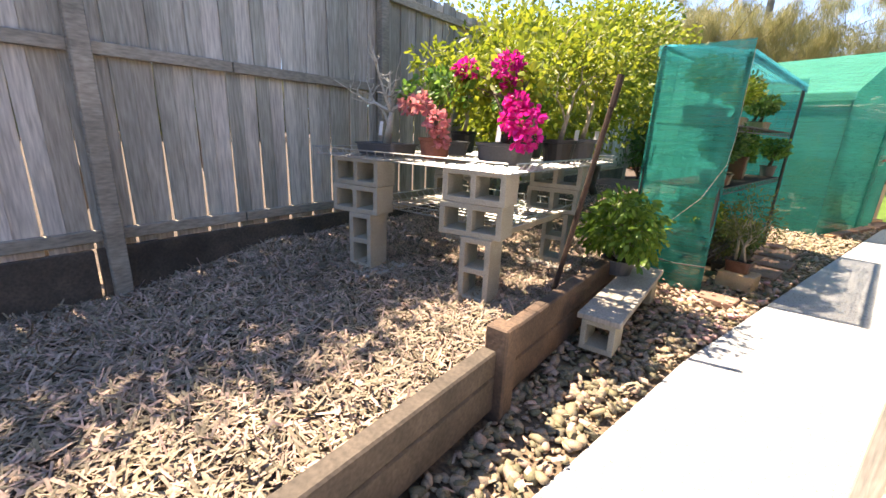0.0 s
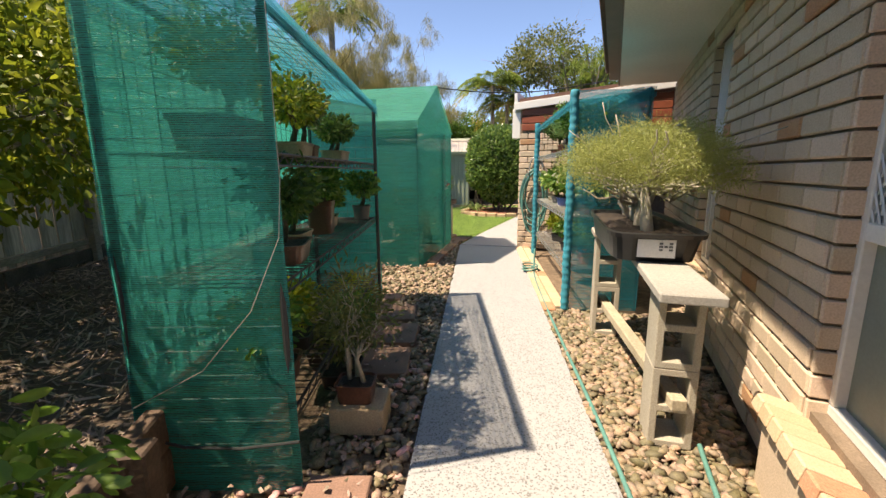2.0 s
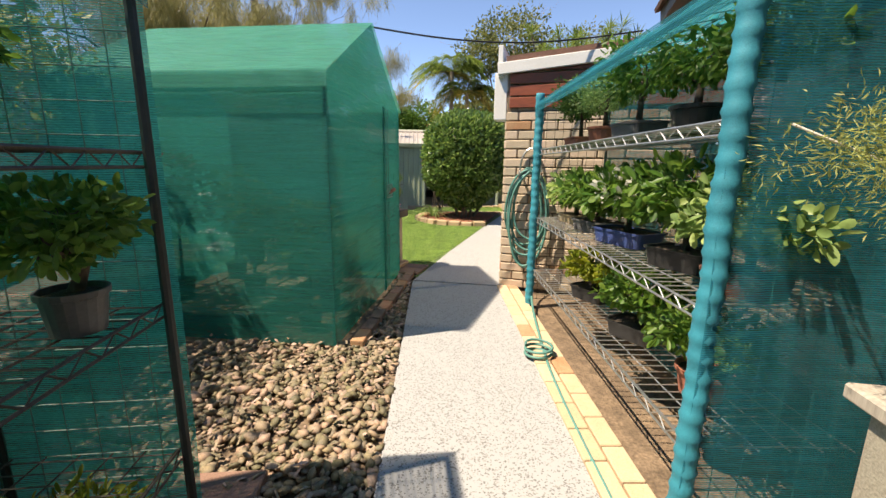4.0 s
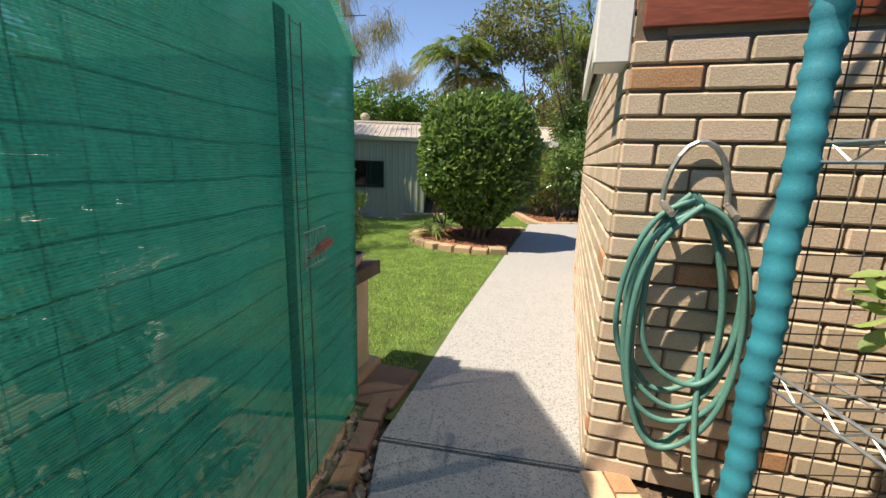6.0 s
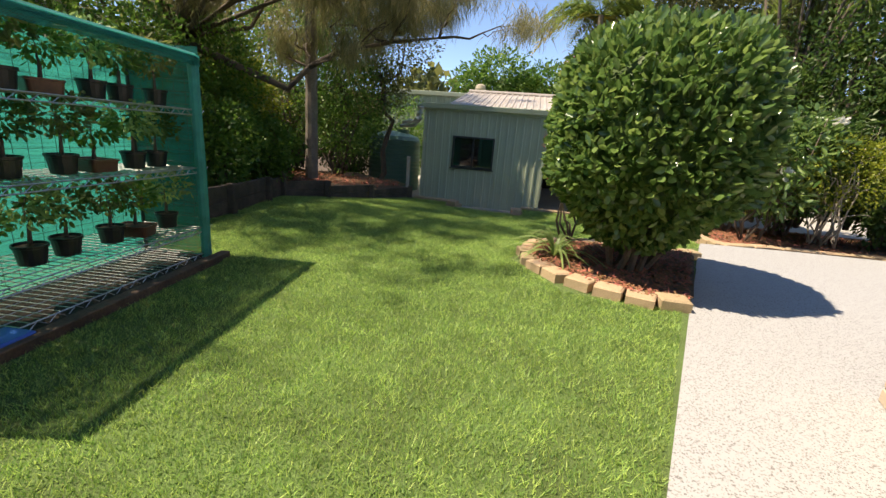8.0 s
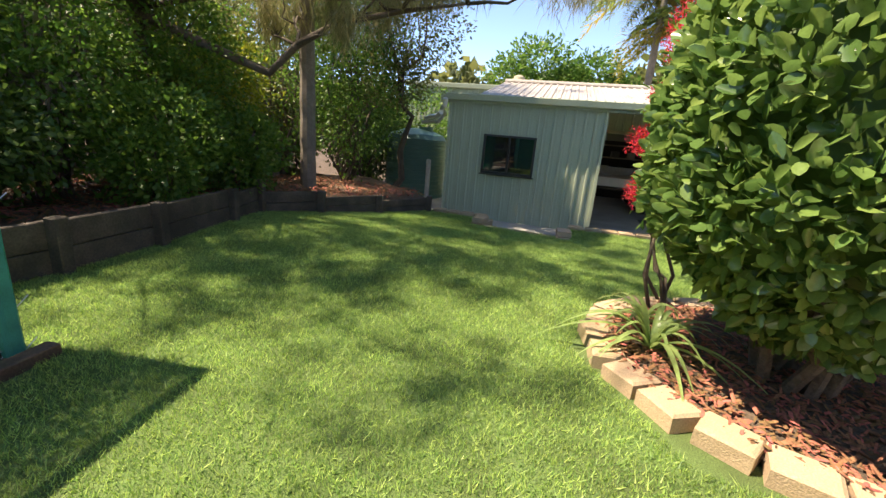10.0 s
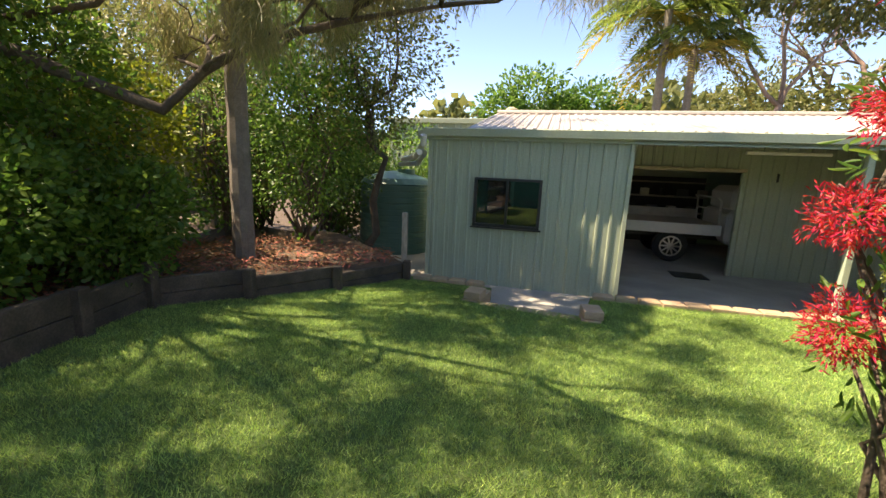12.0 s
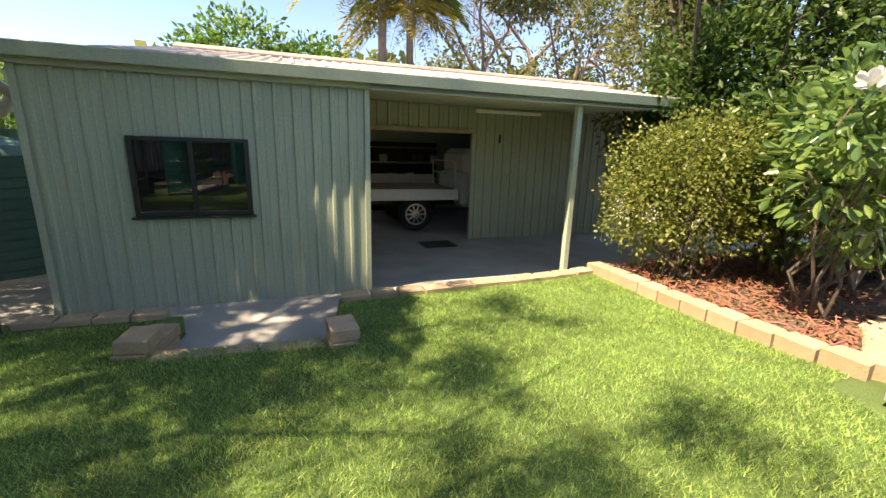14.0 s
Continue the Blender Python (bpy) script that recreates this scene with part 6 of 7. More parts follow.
# plants in the shelter by the wing
GHRM = pose(0.42, 7.92, 0, 0, 0, 184.0)
for i, (y, z, pt, hh, rr, mm, lf) in enumerate((
        (0.35, 1.47, ("box", 0.22, 0.30, 0.08, TERRA), 0.34, 0.24, LEAFD, 0.03), (0.85, 1.47, ("round", 0.24, 0.24, 0.12, TERRA), 0.26, 0.26, LEAFJ, 0.022), (1.35, 1.47, ("box", 0.22, 0.3, 0.1, GREYPOT), 0.35, 0.24, LEAFM, 0.05),
        (1.9, 1.47, ("round", 0.22, 0.22, 0.12, BLACKP), 0.25, 0.22, LEAFM, 0.05), (2.35, 1.47, ("round", 0.2, 0.2, 0.12, WHITEPOT), 0.2, 0.18, LEAFM, 0.05),
        (0.38, 0.86, ("box", 0.22, 0.30, 0.07, TANPOT), 0.24, 0.25, LEAFJ, 0.075), (0.85, 0.86, ("box", 0.24, 0.34, 0.08, GREYPOT), 0.24, 0.26, LEAFM, 0.08), (1.35, 0.86, ("box", 0.24, 0.40, 0.09, mat("blue_glazed_pot", (0.05, 0.08, 0.24), 0.3, vary=0.1)), 0.26, 0.26, LEAFM, 0.08),
        (1.95, 0.86, ("box", 0.22, 0.3, 0.09, BLACKP), 0.3, 0.25, LEAFM, 0.07), (2.35, 0.86, ("box", 0.2, 0.26, 0.09, BROWNGL), 0.25, 0.22, LEAFJ, 0.06),
        (0.9, 0.36, ("box", 0.22, 0.3, 0.09, BLACKP), 0.2, 0.2, LEAFY, 0.06), (1.6, 0.36, ("box", 0.22, 0.3, 0.09, BLACKP), 0.22, 0.2, LEAFM, 0.06), (2.2, 0.36, ("round", 0.22, 0.22, 0.12, TERRA), 0.2, 0.2, LEAFM, 0.05))):
    fl = [([(0.12, 0.0, hh * 1.0, .08, .14, .08)], 70, 0.06, WHITEFL)] if i == 7 else None
    potted("potted_plant", in_frame(GHRM, -0.27, y, z + 0.005, 3 * i), "lush green plant in a glazed pot on the wire shelf" if not fl else "white-flowered plant in a blue glazed tray", pt, [(0, 0, 0, 0.02), (0.01, 0.02, hh * 0.4, 0.015), (0, -0.02, hh * 0.7, 0.011)],
           [(0, 0, hh, rr, rr, hh * 0.45), (0.06, rr * 0.6, hh * 0.75, rr * 0.6, rr * 0.6, hh * 0.3), (0, -rr * 0.6, hh * 0.75, rr * 0.6, rr * 0.6, hh * 0.3)], 620 if lf > 0.04 else 2600, lf, lf * 0.5, mm, seed=80 + i, flower=fl, group="plants in the teal shelter")
# plants in the shelter beside the lawn
for i in range(24):
    lvl = (1.36, 0.86, 0.31)[i % 3]
    y = 0.2 + (i // 3) * 0.295 + 0.06 * (i % 2)
    hh, rr = 0.24 + 0.05 * (i % 2), 0.19
    potted("potted_plant", in_frame(GH3, -0.28, y, lvl + 0.005, 5 * i), "leafy plant in a black nursery pot on the wire shelf", ("round", 0.18, 0.18, 0.13, BLACKP) if i % 4 else ("box", 0.2, 0.26, 0.09, BROWNGL), [(0, 0, 0, 0.014), (0.01, 0, hh * 0.5, 0.01)],
           [(0, 0, hh, rr, rr, hh * 0.5)], 300, 0.05, 0.024, (LEAFM, LEAFO, LEAFD, LEAFJ)[i % 4], seed=110 + i, group="plants beside the lawn")
slab_thing("shelter_floor", in_frame(GH3, -0.28, 1.22, 0.008), (0.72, 2.56, 0.03), SOIL, "dark brown soil strip under the lawn-side shelter", "soil")
part("corner_wrap", B().box((0.07, 0.09, 1.8), (-0.01, 2.45, 0.9), c=0.02), WRAPG, gh3, "green cloth wrapped round the corner post")
part("corner_wrap", B().box((0.07, 2.5, 0.06), (-0.005, 1.22, 1.79), c=0.02), WRAPG, gh3, "green cloth rolled over the front rail")
bx = new("crate", B().box((0.2, 0.30, 0.08), (0, 0, 0.04), c=0.01).mesh("crate", BLUE))
bx.matrix_basis = in_frame(GH3, 0.02, 0.62, 0.0)
tagged(bx, "shallow blue plastic crate at the shelter's foot", "crate")
slab_thing("kerb_board", in_frame(GH3, 0.12, 1.25, 0.02), (0.09, 2.6, 0.09), SLEEPER, "low brown timber board edging the lawn", "edging")

# plants standing inside the green tent
for i, (x, y, hh, mm) in enumerate(((-1.55, 0.45, 0.95, LEAFD), (-1.0, 0.65, 0.55, LEAFM), (-1.5, 1.15, 0.8, LEAFM), (-0.95, 1.35, 0.42, LEAFD), (-1.65, 1.75, 0.6, LEAFM), (-0.35, 0.35, 0.75, LEAFM), (-0.38, 0.85, 0.35, LEAFD))):
    potted("potted_plant", in_frame(tent.matrix_basis, x, y, 0.148 if x < -0.5 else -0.03, 9 * i), "shade-loving leafy plant in a black pot inside the tent", ("round", 0.2, 0.2, 0.17, BLACKP), [(0, 0, 0, 0.016), (0.02, 0, hh * 0.5, 0.011), (0, 0.02, hh * 0.8, 0.008)],
           [(0, 0, hh, 0.22, 0.24, 0.2), (0.1, 0.08, hh * 0.7, 0.16, 0.16, 0.14)], 420, 0.07, 0.034, mm, seed=150 + i, group="plants in the tent")

# plinth with the large bonsai
pl = thing("plinth", pose(-1.16, 9.22, 0, 0, 0, -13), "concrete plinth with a timber-edged slab top", "plinth")
part("column", B().box((0.19, 0.30, 0.66), (-0.02, 0, 0.33), c=0.008), mat("cream_render", (0.52, 0.44, 0.33), 0.85, vary=0.1, bump=0.3), pl)
part("foot", B().box((0.30, 0.42, 0.07), (-0.01, 0, 0.035), c=0.01), STONE, pl)
part("slab_top", B().box((0.31, 0.46, 0.09), (-0.03, 0, 0.705), c=0.008), SLEEPERG, pl)
potted("bonsai", pose(-1.20, 9.12, 0.751, 0, 0, -13), "large cloud-pruned jade bonsai in a dark red pot", ("box", 0.25, 0.36, 0.085, REDGL), [(0, 0, 0, 0.035), (0.02, 0.03, 0.12, 0.03), (-0.02, -0.03, 0.26, 0.022), (0, 0, 0.38, 0.015)],
       [(-0.03, 0.0, 0.50, .13, .14, .08), (-0.10, -0.08, 0.42, .13, .14, .08), (0.03, 0.10, 0.34, .12, .12, .06), (-0.05, -0.14, 0.28, .12, .11, .08), (0.03, 0.13, 0.17, .10, .10, .08), (-0.12, 0.0, 0.24, .12, .14, .07), (0.03, -0.08, 0.18, .09, .11, .07)], 11000, 0.016, 0.011, LEAFJ, BARK, 130, category="bonsai", shell=0.45)


# ---------------------------------------------------------------- hoses
def hose(name, pts, r, label, m=HOSE):
    c = bpy.data.curves.new(name, "CURVE")
    c.dimensions = "3D"
    c.bevel_depth, c.bevel_resolution, c.resolution_u = r, 2, 6
    sp = c.splines.new("NURBS")
    sp.points.add(len(pts) - 1)
    for q, p in zip(sp.points, pts):
        q.co = (*p, 1)
    sp.use_endpoint_u, sp.order_u = True, 4
    c.materials.append(m)
    return tagged(new(name, c), label, "hose")


hose("garden_hose", [(0.82, 2.05, 0.63), (0.75, 2.07, 0.60), (0.65, 2.06, 0.36), (0.59, 1.98, 0.06), (0.60, 2.3, 0.012), (0.60, 3.0, 0.012), (0.55, 3.8, 0.012), (0.47, 4.8, 0.012), (0.40, 5.8, 0.014), (0.36, 6.6, 0.016), (0.40, 7.2, 0.03), (0.42, 7.9, 0.04), (0.50, 8.32, 0.25), (0.52, 8.36, 0.7)], 0.011, "green garden hose trailing along the path edge")
hose("garden_hose", [(0.81, 2.05, 0.58), (0.74, 2.0, 0.36), (0.68, 1.95, 0.04), (0.72, 2.2, 0.02), (0.82, 2.5, 0.02), (0.92, 3.1, 0.02), (0.98, 3.4, 0.03)], 0.011, "green garden hose lying on the pebbles")
hose("hose_coil", [(0.33 + 0.10 * math.cos(a * 0.7), 6.78 + 0.10 * math.sin(a * 0.7), 0.015 + 0.004 * a) for a in range(24)], 0.010, "small coil of green hose on the path")
tap = thing("garden_tap", pose(0.83, 2.06, 0.0, 0, 0, HANG), "brass tap with black timer and orange ring", "tap")
part("riser", B().tube([(0, 0, 0.0), (0, 0, 0.61)], 0.013, 8), WIRE, tap)
part("timer", B().tube([(0.0, 0, 0.59), (0.004, 0, 0.605), (0.02, 0, 0.66), (0.024, 0, 0.67)], [0.025, 0.037, 0.037, 0.025], 12), BLACKP, tap)
part("ring", B().tube([(-0.010, 0, 0.20), (-0.045, 0, 0.20)], 0.026, 10), ORANGE, tap)
# coil on the wing's end wall
hk = thing("hose_hanger", frame2(HC + HV * 0.28, HV, HU, 0), "galvanised hose hanger on the brick wing", "hanger")
part("hoop", B().tube([(-0.11 * math.cos(a), -0.04, 1.27 + 0.23 * math.sin(a)) for a in np.linspace(0, math.pi, 12)], 0.011, 6), WIRE, hk)
part("plate", B().tube([(-0.11, -0.04, 1.27), (-0.10, -0.18, 1.24)], 0.013, 6), WIRE, hk)
part("plate", B().tube([(0.11, -0.04, 1.27), (0.10, -0.18, 1.24)], 0.013, 6), WIRE, hk)
rngh = np.random.default_rng(5)
for i in range(7):
    w_, bot = 0.17 + 0.035 * rngh.uniform(-1, 1.6), 0.25 + 0.30 * rngh.uniform(0, 1)
    off = 0.03 * rngh.uniform(-1, 1)
    pts = []
    for a in np.linspace(0, 2 * math.pi, 14):
        x, z = w_ * math.sin(a) + off, (1.28 + bot) / 2 + (1.28 - bot) / 2 * math.cos(a) + 0.03 * math.sin(3 * a + i)
        p = HC + HV * (0.28 + x) - HU * (0.07 + 0.013 * i)
        pts.append((p[0], p[1], z))
    h_ = hose("coiled_hose", pts, 0.0115, "loop of green garden hose hanging from the hanger")
print("strip", len(bpy.data.objects))


# ---------------------------------------------------------------- round the lawn
def stones(name, pts, size, z_of, label, group, jitter=0.02, close=False, m=STONE):
    """A row of edging stones along a line of points."""
    pts = [np.array(p, float) for p in pts]
    rng = np.random.default_rng(len(pts) * 7)
    t = thing(name, (0, 0, 0), label, "edging", kind="structure")
    seg = [np.linalg.norm(b_ - a) for a, b_ in zip(pts, pts[1:])]
    total, s_ = sum(seg), size[0] / 2
    while s_ < total:
        k, r = 0, s_
        while k < len(seg) - 1 and r > seg[k]:
            r -= seg[k]
            k += 1
        d = (pts[k + 1] - pts[k]) / seg[k]
        p = pts[k] + d * r
        a = math.degrees(math.atan2(d[1], d[0])) + rng.normal(0, 2)
        b = B()
        w0, w1 = size[0] * 0.97, size[0] * rng.uniform(0.84, 0.92)
        q = np.array([[-w0 / 2, -size[1] / 2], [w0 / 2, -size[1] / 2], [w1 / 2, size[1] / 2], [-w1 / 2, size[1] / 2]])
        c = 0.014
        lo = np.column_stack([q, np.full(4, -size[2] * 0.6)])
        hi = np.column_stack([q, np.full(4, size[2] - c)]) + np.column_stack([rng.normal(0, 0.004, (4, 2)), rng.normal(0, 0.003, 4)])
        tp = np.column_stack([q * (1 - 2 * c / size[1]), np.full(4, size[2])])
        b.add(np.concatenate([lo, hi, tp]), [(0, 1, 5, 4), (1, 2, 6, 5), (2, 3, 7, 6), (3, 0, 4, 7), (4, 5, 9, 8), (5, 6, 10, 9), (6, 7, 11, 10), (7, 4, 8, 11), (8, 9, 10, 11)])
        part("stone", b, m, t, at=pose(p[0], p[1], z_of(p[0], p[1]) + rng.normal(0, 0.004), 0, 0, a))
        s_ += size[0] * 1.02
    return t


def arc(cx, cy, r, a0, a1, n=24, sy=1.0):
    return [(cx + r * math.cos(radians(a)), cy + sy * r * math.sin(radians(a))) for a in np.linspace(a0, a1, n)]


HB = [(0.16, 13.22), (-0.2, 13.13), (-0.6, 13.2), (-1.0, 13.42), (-1.3, 13.75), (-1.42, 14.15), (-1.38, 14.55), (-1.1, 14.95), (-0.62, 15.2), (0.0, 15.4), (0.45, 15.52), (0.66, 15.58)]
stones("stone_edging", HB, (0.27, 0.20, 0.10), lambda x, y: float(lawn_z(x, y)) - 0.0, "curved edging of tan concrete stones round the bush", "")
bed_poly = HB + [(0.2, 13.4)]
zb = lambda x, y: float(lawn_z(x, y))
bm_ = B()
bm_.grid([[(x0 + (x1 - x0) * v, y0 + (y1 - y0) * v, zb(x0, y0) + 0.05 + 0.03 * math.sin(v * 3.1)) for v in np.linspace(0, 1, 6)] for (x0, y0), (x1, y1) in
          [(p, (0.23 + 0.205 * (q - 13.35), q)) for p, q in zip(HB, np.linspace(13.4, 15.55, len(HB)))]])
tagged(part("bush_bed", bm_, EARTH, smooth=True), "mulched bed under the clipped bush", "garden bed", kind="structure")
pp = scatter(RNG, bed_poly, 4500)
tagged(new("red_mulch", chips("red_mulch", RNG, np.column_stack([pp, np.array([zb(x, y) + 0.075 for x, y in pp]) + RNG.uniform(0, 0.03, len(pp))]), 0.02, 0.08, 0.016, MULCHR)), "reddish bark mulch under the bush", "mulch", kind="stuff")


def strap_plant(at, label, n, length, seed, m=None):
    """Arching strap leaves from one foot."""
    rng = np.random.default_rng(seed)
    t = thing("strap_leaf_plant", at, label, "plant", "strap plants")
    for i in range(n):
        a = rng.uniform(0, 6.28)
        L = length * rng.uniform(0.6, 1.1)
        d = np.array([math.cos(a), math.sin(a), 0])
        s_ = np.linspace(0, 1, 9)
        e = rng.uniform(0.7, 1.3)
        p = np.outer(s_ * L * math.cos(e) * (0.6 + 0.7 * s_), d) + np.outer(L * (math.sin(e) * s_ - 0.75 * s_ ** 2.4), [0, 0, 1])
        w = 0.018 * np.sin(np.pi * np.clip(0.15 + 0.83 * s_, 0, 1)) + 0.001
        sd = np.array([-d[1], d[0], 0])
        b = B()
        b.grid([[p[k] - sd * w[k], p[k] - np.array([0, 0, 0.35 * w[k]]), p[k] + sd * w[k]] for k in range(9)])
        part("leaf", b, m or LEAFJ, t, smooth=True)
    return t


strap_plant((-1.08, 14.02, 0.05), "arching green strap-leaf lily at the bed's edge", 34, 0.85, 4)
strap_plant((-1.12, 14.45, 0.05), "small strap-leaf lily beside the bush", 16, 0.55, 6)

# red-blossomed shrub behind the bush
rb = shrub("bottlebrush", (-0.97, 14.97, 0.0), "slender shrub with red blossoms beside the clipped bush", "shrub", [(-0.26, 0.0, 1.0, .12, .14, .28), (-0.28, 0.0, 1.6, .15, .16, .3), (-0.2, 0.0, 2.15, .18, .2, .34)], 260, 0.07, 0.018, LEAFM, seed=77, stems=5, kids=0)
rng = np.random.default_rng(78)
p, u = blobpoints(rng, [(-0.32, 0.0, 1.0, .12, .13, .14), (-0.36, 0.0, 1.38, .13, .13, .12), (-0.28, 0.0, 1.72, .13, .14, .12), (-0.2, 0.0, 2.15, .18, .2, .24)], 5200, 0.15)
part("blossom", leaves(rng, p, u, 0.032, 0.006, REDFL, "blossom", 0.2, 1.1), None, rb, "red brush-like blossoms")

# retaining wall along the lawn's far side, and its bed
RW = [(-5.25, 11.6), (-5.42, 12.9), (-5.62, 13.8), (-6.05, 15.0), (-6.38, 15.75), (-5.92, 16.55), (-5.45, 17.55), (-4.98, 18.62)]
rwl = thing("retaining_wall", (0, 0, 0), "dark weathered timber sleeper retaining wall", "retaining wall", kind="structure")
for (x0, y0), (x1, y1), hh in zip(RW, RW[1:], (0.45, 0.44, 0.42, 0.38, 0.34, 0.30, 0.26)):
    L, a = math.hypot(x1 - x0, y1 - y0), math.degrees(math.atan2(y1 - y0, x1 - x0))
    zb_ = float(lawn_z(0, (y0 + y1) / 2)) - 0.02
    rows = 2
    for r in range(rows):
        h1 = hh / rows
        part("sleeper", B().box((L + 0.03, 0.07, h1 - 0.006), ((x0 + x1) / 2, (y0 + y1) / 2, zb_ + h1 * (r + 0.5)), a, c=0.007), SLEEPERG, rwl)
for (x, y), hh in zip(RW, (0.5, 0.5, 0.48, 0.46, 0.52, 0.4, 0.36, 0.34)):
    part("post", B().box((0.11, 0.11, hh), (x + 0.07, y - 0.02, float(lawn_z(0, y)) + hh / 2 - 0.04), 20, c=0.01), SLEEPERG, rwl)
g = B()
g.grid([[(x + (-11.5 - x) * v, y + 0.2 * v, 0.22 + float(lawn_z(0, y)) * 0.8 + 0.05 * math.sin(v * 9 + y)) for v in np.linspace(0, 1, 10)] for x, y in RW + [(-5.4, 18.9), (-7.2, 20.0)]])
tagged(part("back_bed", g, EARTH, smooth=True), "shaded garden bed behind the retaining wall", "garden bed", kind="structure")
pp = scatter(RNG, [(-5.3, 12), (-5.7, 13.8), (-6.4, 15.75), (-5.9, 16.6), (-5.05, 18.6), (-5.6, 19.2), (-8.5, 19), (-9, 14), (-7, 11)], 7000)
tagged(new("red_mulch", chips("red_mulch", RNG, np.column_stack([pp, np.array([0.25 + float(lawn_z(0, y)) * 0.8 for x, y in pp]) + RNG.uniform(-0.01, 0.05, len(pp))]), 0.03, 0.12, 0.018, MULCHR)), "brown bark mulch under the trees", "mulch", kind="stuff")
slab_thing("stump_post", pose(-5.12, 18.9, 0.22, 0, 0, 10), (0.085, 0.06, 1.1), GREYWOOD, "short grey timber post beside the shed", "post")

# steps down to the shed
for sx, n0 in ((-3.68, 0), (-2.22, 1)):
    for k in range(3):
        for j in range(2 if k < 2 else 1):
            slab_thing("step_stone", pose(sx + (0.01 * k), 18.13 + 0.30 * j + 0.02 * k, -0.33 + 0.105 * k, 0, 0, 6 * (n0 * 2 - 1) + 4 * k), (0.22, 0.29, 0.10), STONE, "rough tan stone block flanking the step", "stone block", "step stones")
stones("step_edging", [(-3.55, 18.04), (-2.35, 18.1)], (0.24, 0.16, 0.05), lambda x, y: -0.24, "row of pale stones edging the step", "")
stones("shed_edging", [(-4.85, 18.78), (-3.8, 18.88)], (0.27, 0.17, 0.06), lambda x, y: -0.22, "row of tan stones edging the lawn by the shed", "")
stones("shed_edging", [(-2.25, 19.1), (-1.0, 19.33), (0.3, 19.6), (1.0, 19.78)], (0.29, 0.18, 0.07), lambda x, y: -0.23, "row of tan stones between lawn and carport", "")
RB = [(1.0, 19.8), (1.08, 19.3), (1.15, 18.6), (1.2, 18.0), (1.27, 17.4), (1.36, 16.85), (2.2, 17.42), (3.4, 17.75), (4.6, 17.95)]
stones("bed_edging", RB, (0.29, 0.20, 0.16), lambda x, y: float(lawn_z(x, y)) - 0.02, "raised edging of split tan stones round the bed", "")
g = B()
g.grid([[(x0 + (x1 - x0) * v, y0 + (y1 - y0) * v, 0.05 + float(lawn_z(0, y0)) + 0.04 * math.sin(3 * v)) for v in np.linspace(0, 1, 6)] for (x0, y0), (x1, y1) in
         [((1.05, 19.75), (6.5, 21.0)), ((1.2, 18.6), (6.5, 20.2)), ((1.28, 17.6), (6.5, 19.4)), ((1.4, 16.95), (6.5, 18.6)), ((3.4, 17.8), (6.6, 18.2))]])
tagged(part("shrub_bed", g, EARTH, smooth=True), "mulched bed of shrubs beside the carport", "garden bed", kind="structure")
pp = scatter(RNG, [(1.1, 19.7), (1.25, 18.3), (1.4, 17.0), (3.4, 17.85), (5.5, 18.2), (5.0, 20.2)], 5000)
tagged(new("red_mulch", chips("red_mulch", RNG, np.column_stack([pp, 0.075 + lawn_z(pp[:, 0], pp[:, 1]) * 0.9 + RNG.uniform(0, 0.05, len(pp))]), 0.03, 0.13, 0.016, MULCHR)), "reddish bark mulch in the shrub bed", "mulch", kind="stuff")

shrub("shrub", (1.78, 19.22, -0.1), "dense clipped variegated yellow-green shrub", "shrub", [(0, 0, 1.0, .95, .75, .9), (-0.35, 0.3, 0.95, .6, .6, .85), (0.5, -0.2, 1.15, .6, .6, .75), (0, -0.1, 1.5, .7, .6, .45)], 13000, 0.05, 0.029, leafmat("variegated_leaf", (0.235, 0.275, 0.06)), seed=201, stems=16, stem_r=0.02, foot=0.3)
mg = shrub("magnolia", (2.05, 17.75, 0.0), "broad-leaved magnolia shrub with white blooms", "shrub", [(-0.1, 0, 1.25, .55, .5, .6), (-0.3, -0.1, 1.55, .35, .35, .35), (0.3, 0.2, 1.7, .6, .6, .6), (0.2, 0, 0.8, .4, .4, .35)], 1150, 0.15, 0.062, LEAFG, seed=202, stems=8, foot=0.2)
rng = np.random.default_rng(203)
for c_ in ((-0.50, -0.30, 1.85), (0.1, -0.3, 1.15), (0.7, 0.0, 2.0)):
    p, u = blobpoints(rng, [(*c_, 0.05, 0.05, 0.03)], 26, 0.2)
    part("flower", leaves(rng, p, u + np.array([0, 0, 0.6]), 0.10, 0.075, WHITEFL, "flower", -0.3, 0.5), None, mg, "large white magnolia bloom")
shrub("shrub", (3.25, 18.25, 0.0), "airy yellow-green clipped shrub with bare stems", "shrub", [(0, 0, 1.25, .75, .75, .65), (0.2, 0.2, 1.5, .6, .6, .4)], 3800, 0.055, 0.03, LEAFY, BARKL, seed=204, stems=16, stem_r=0.016, foot=0.2)
for i, (x, y, h, r, mm) in enumerate(((2.75, 20.5, 3.2, 0.85, LEAFD), (3.6, 20.4, 4.6, 1.5, LEAFD), (5.0, 19.2, 4.4, 1.5, LEAFD), (6.2, 18.4, 3.8, 1.4, LEAFO), (2.95, 21.6, 5.2, 0.9, LEAFO), (4.3, 18.7, 1.6, 0.8, LEAFD), (2.8, 18.9, 2.2, 0.8, LEAFD))):
    shrub("shrub", (x, y, 0.0), "dark dense shrub at the back of the bed", "shrub", [(0, 0, h * 0.55, r, r, h * 0.45), (r * 0.3, -r * 0.3, h * 0.75, r * 0.7, r * 0.7, h * 0.3)], 6500, 0.12, 0.045, mm, seed=220 + i, stems=9, stem_r=0.035)


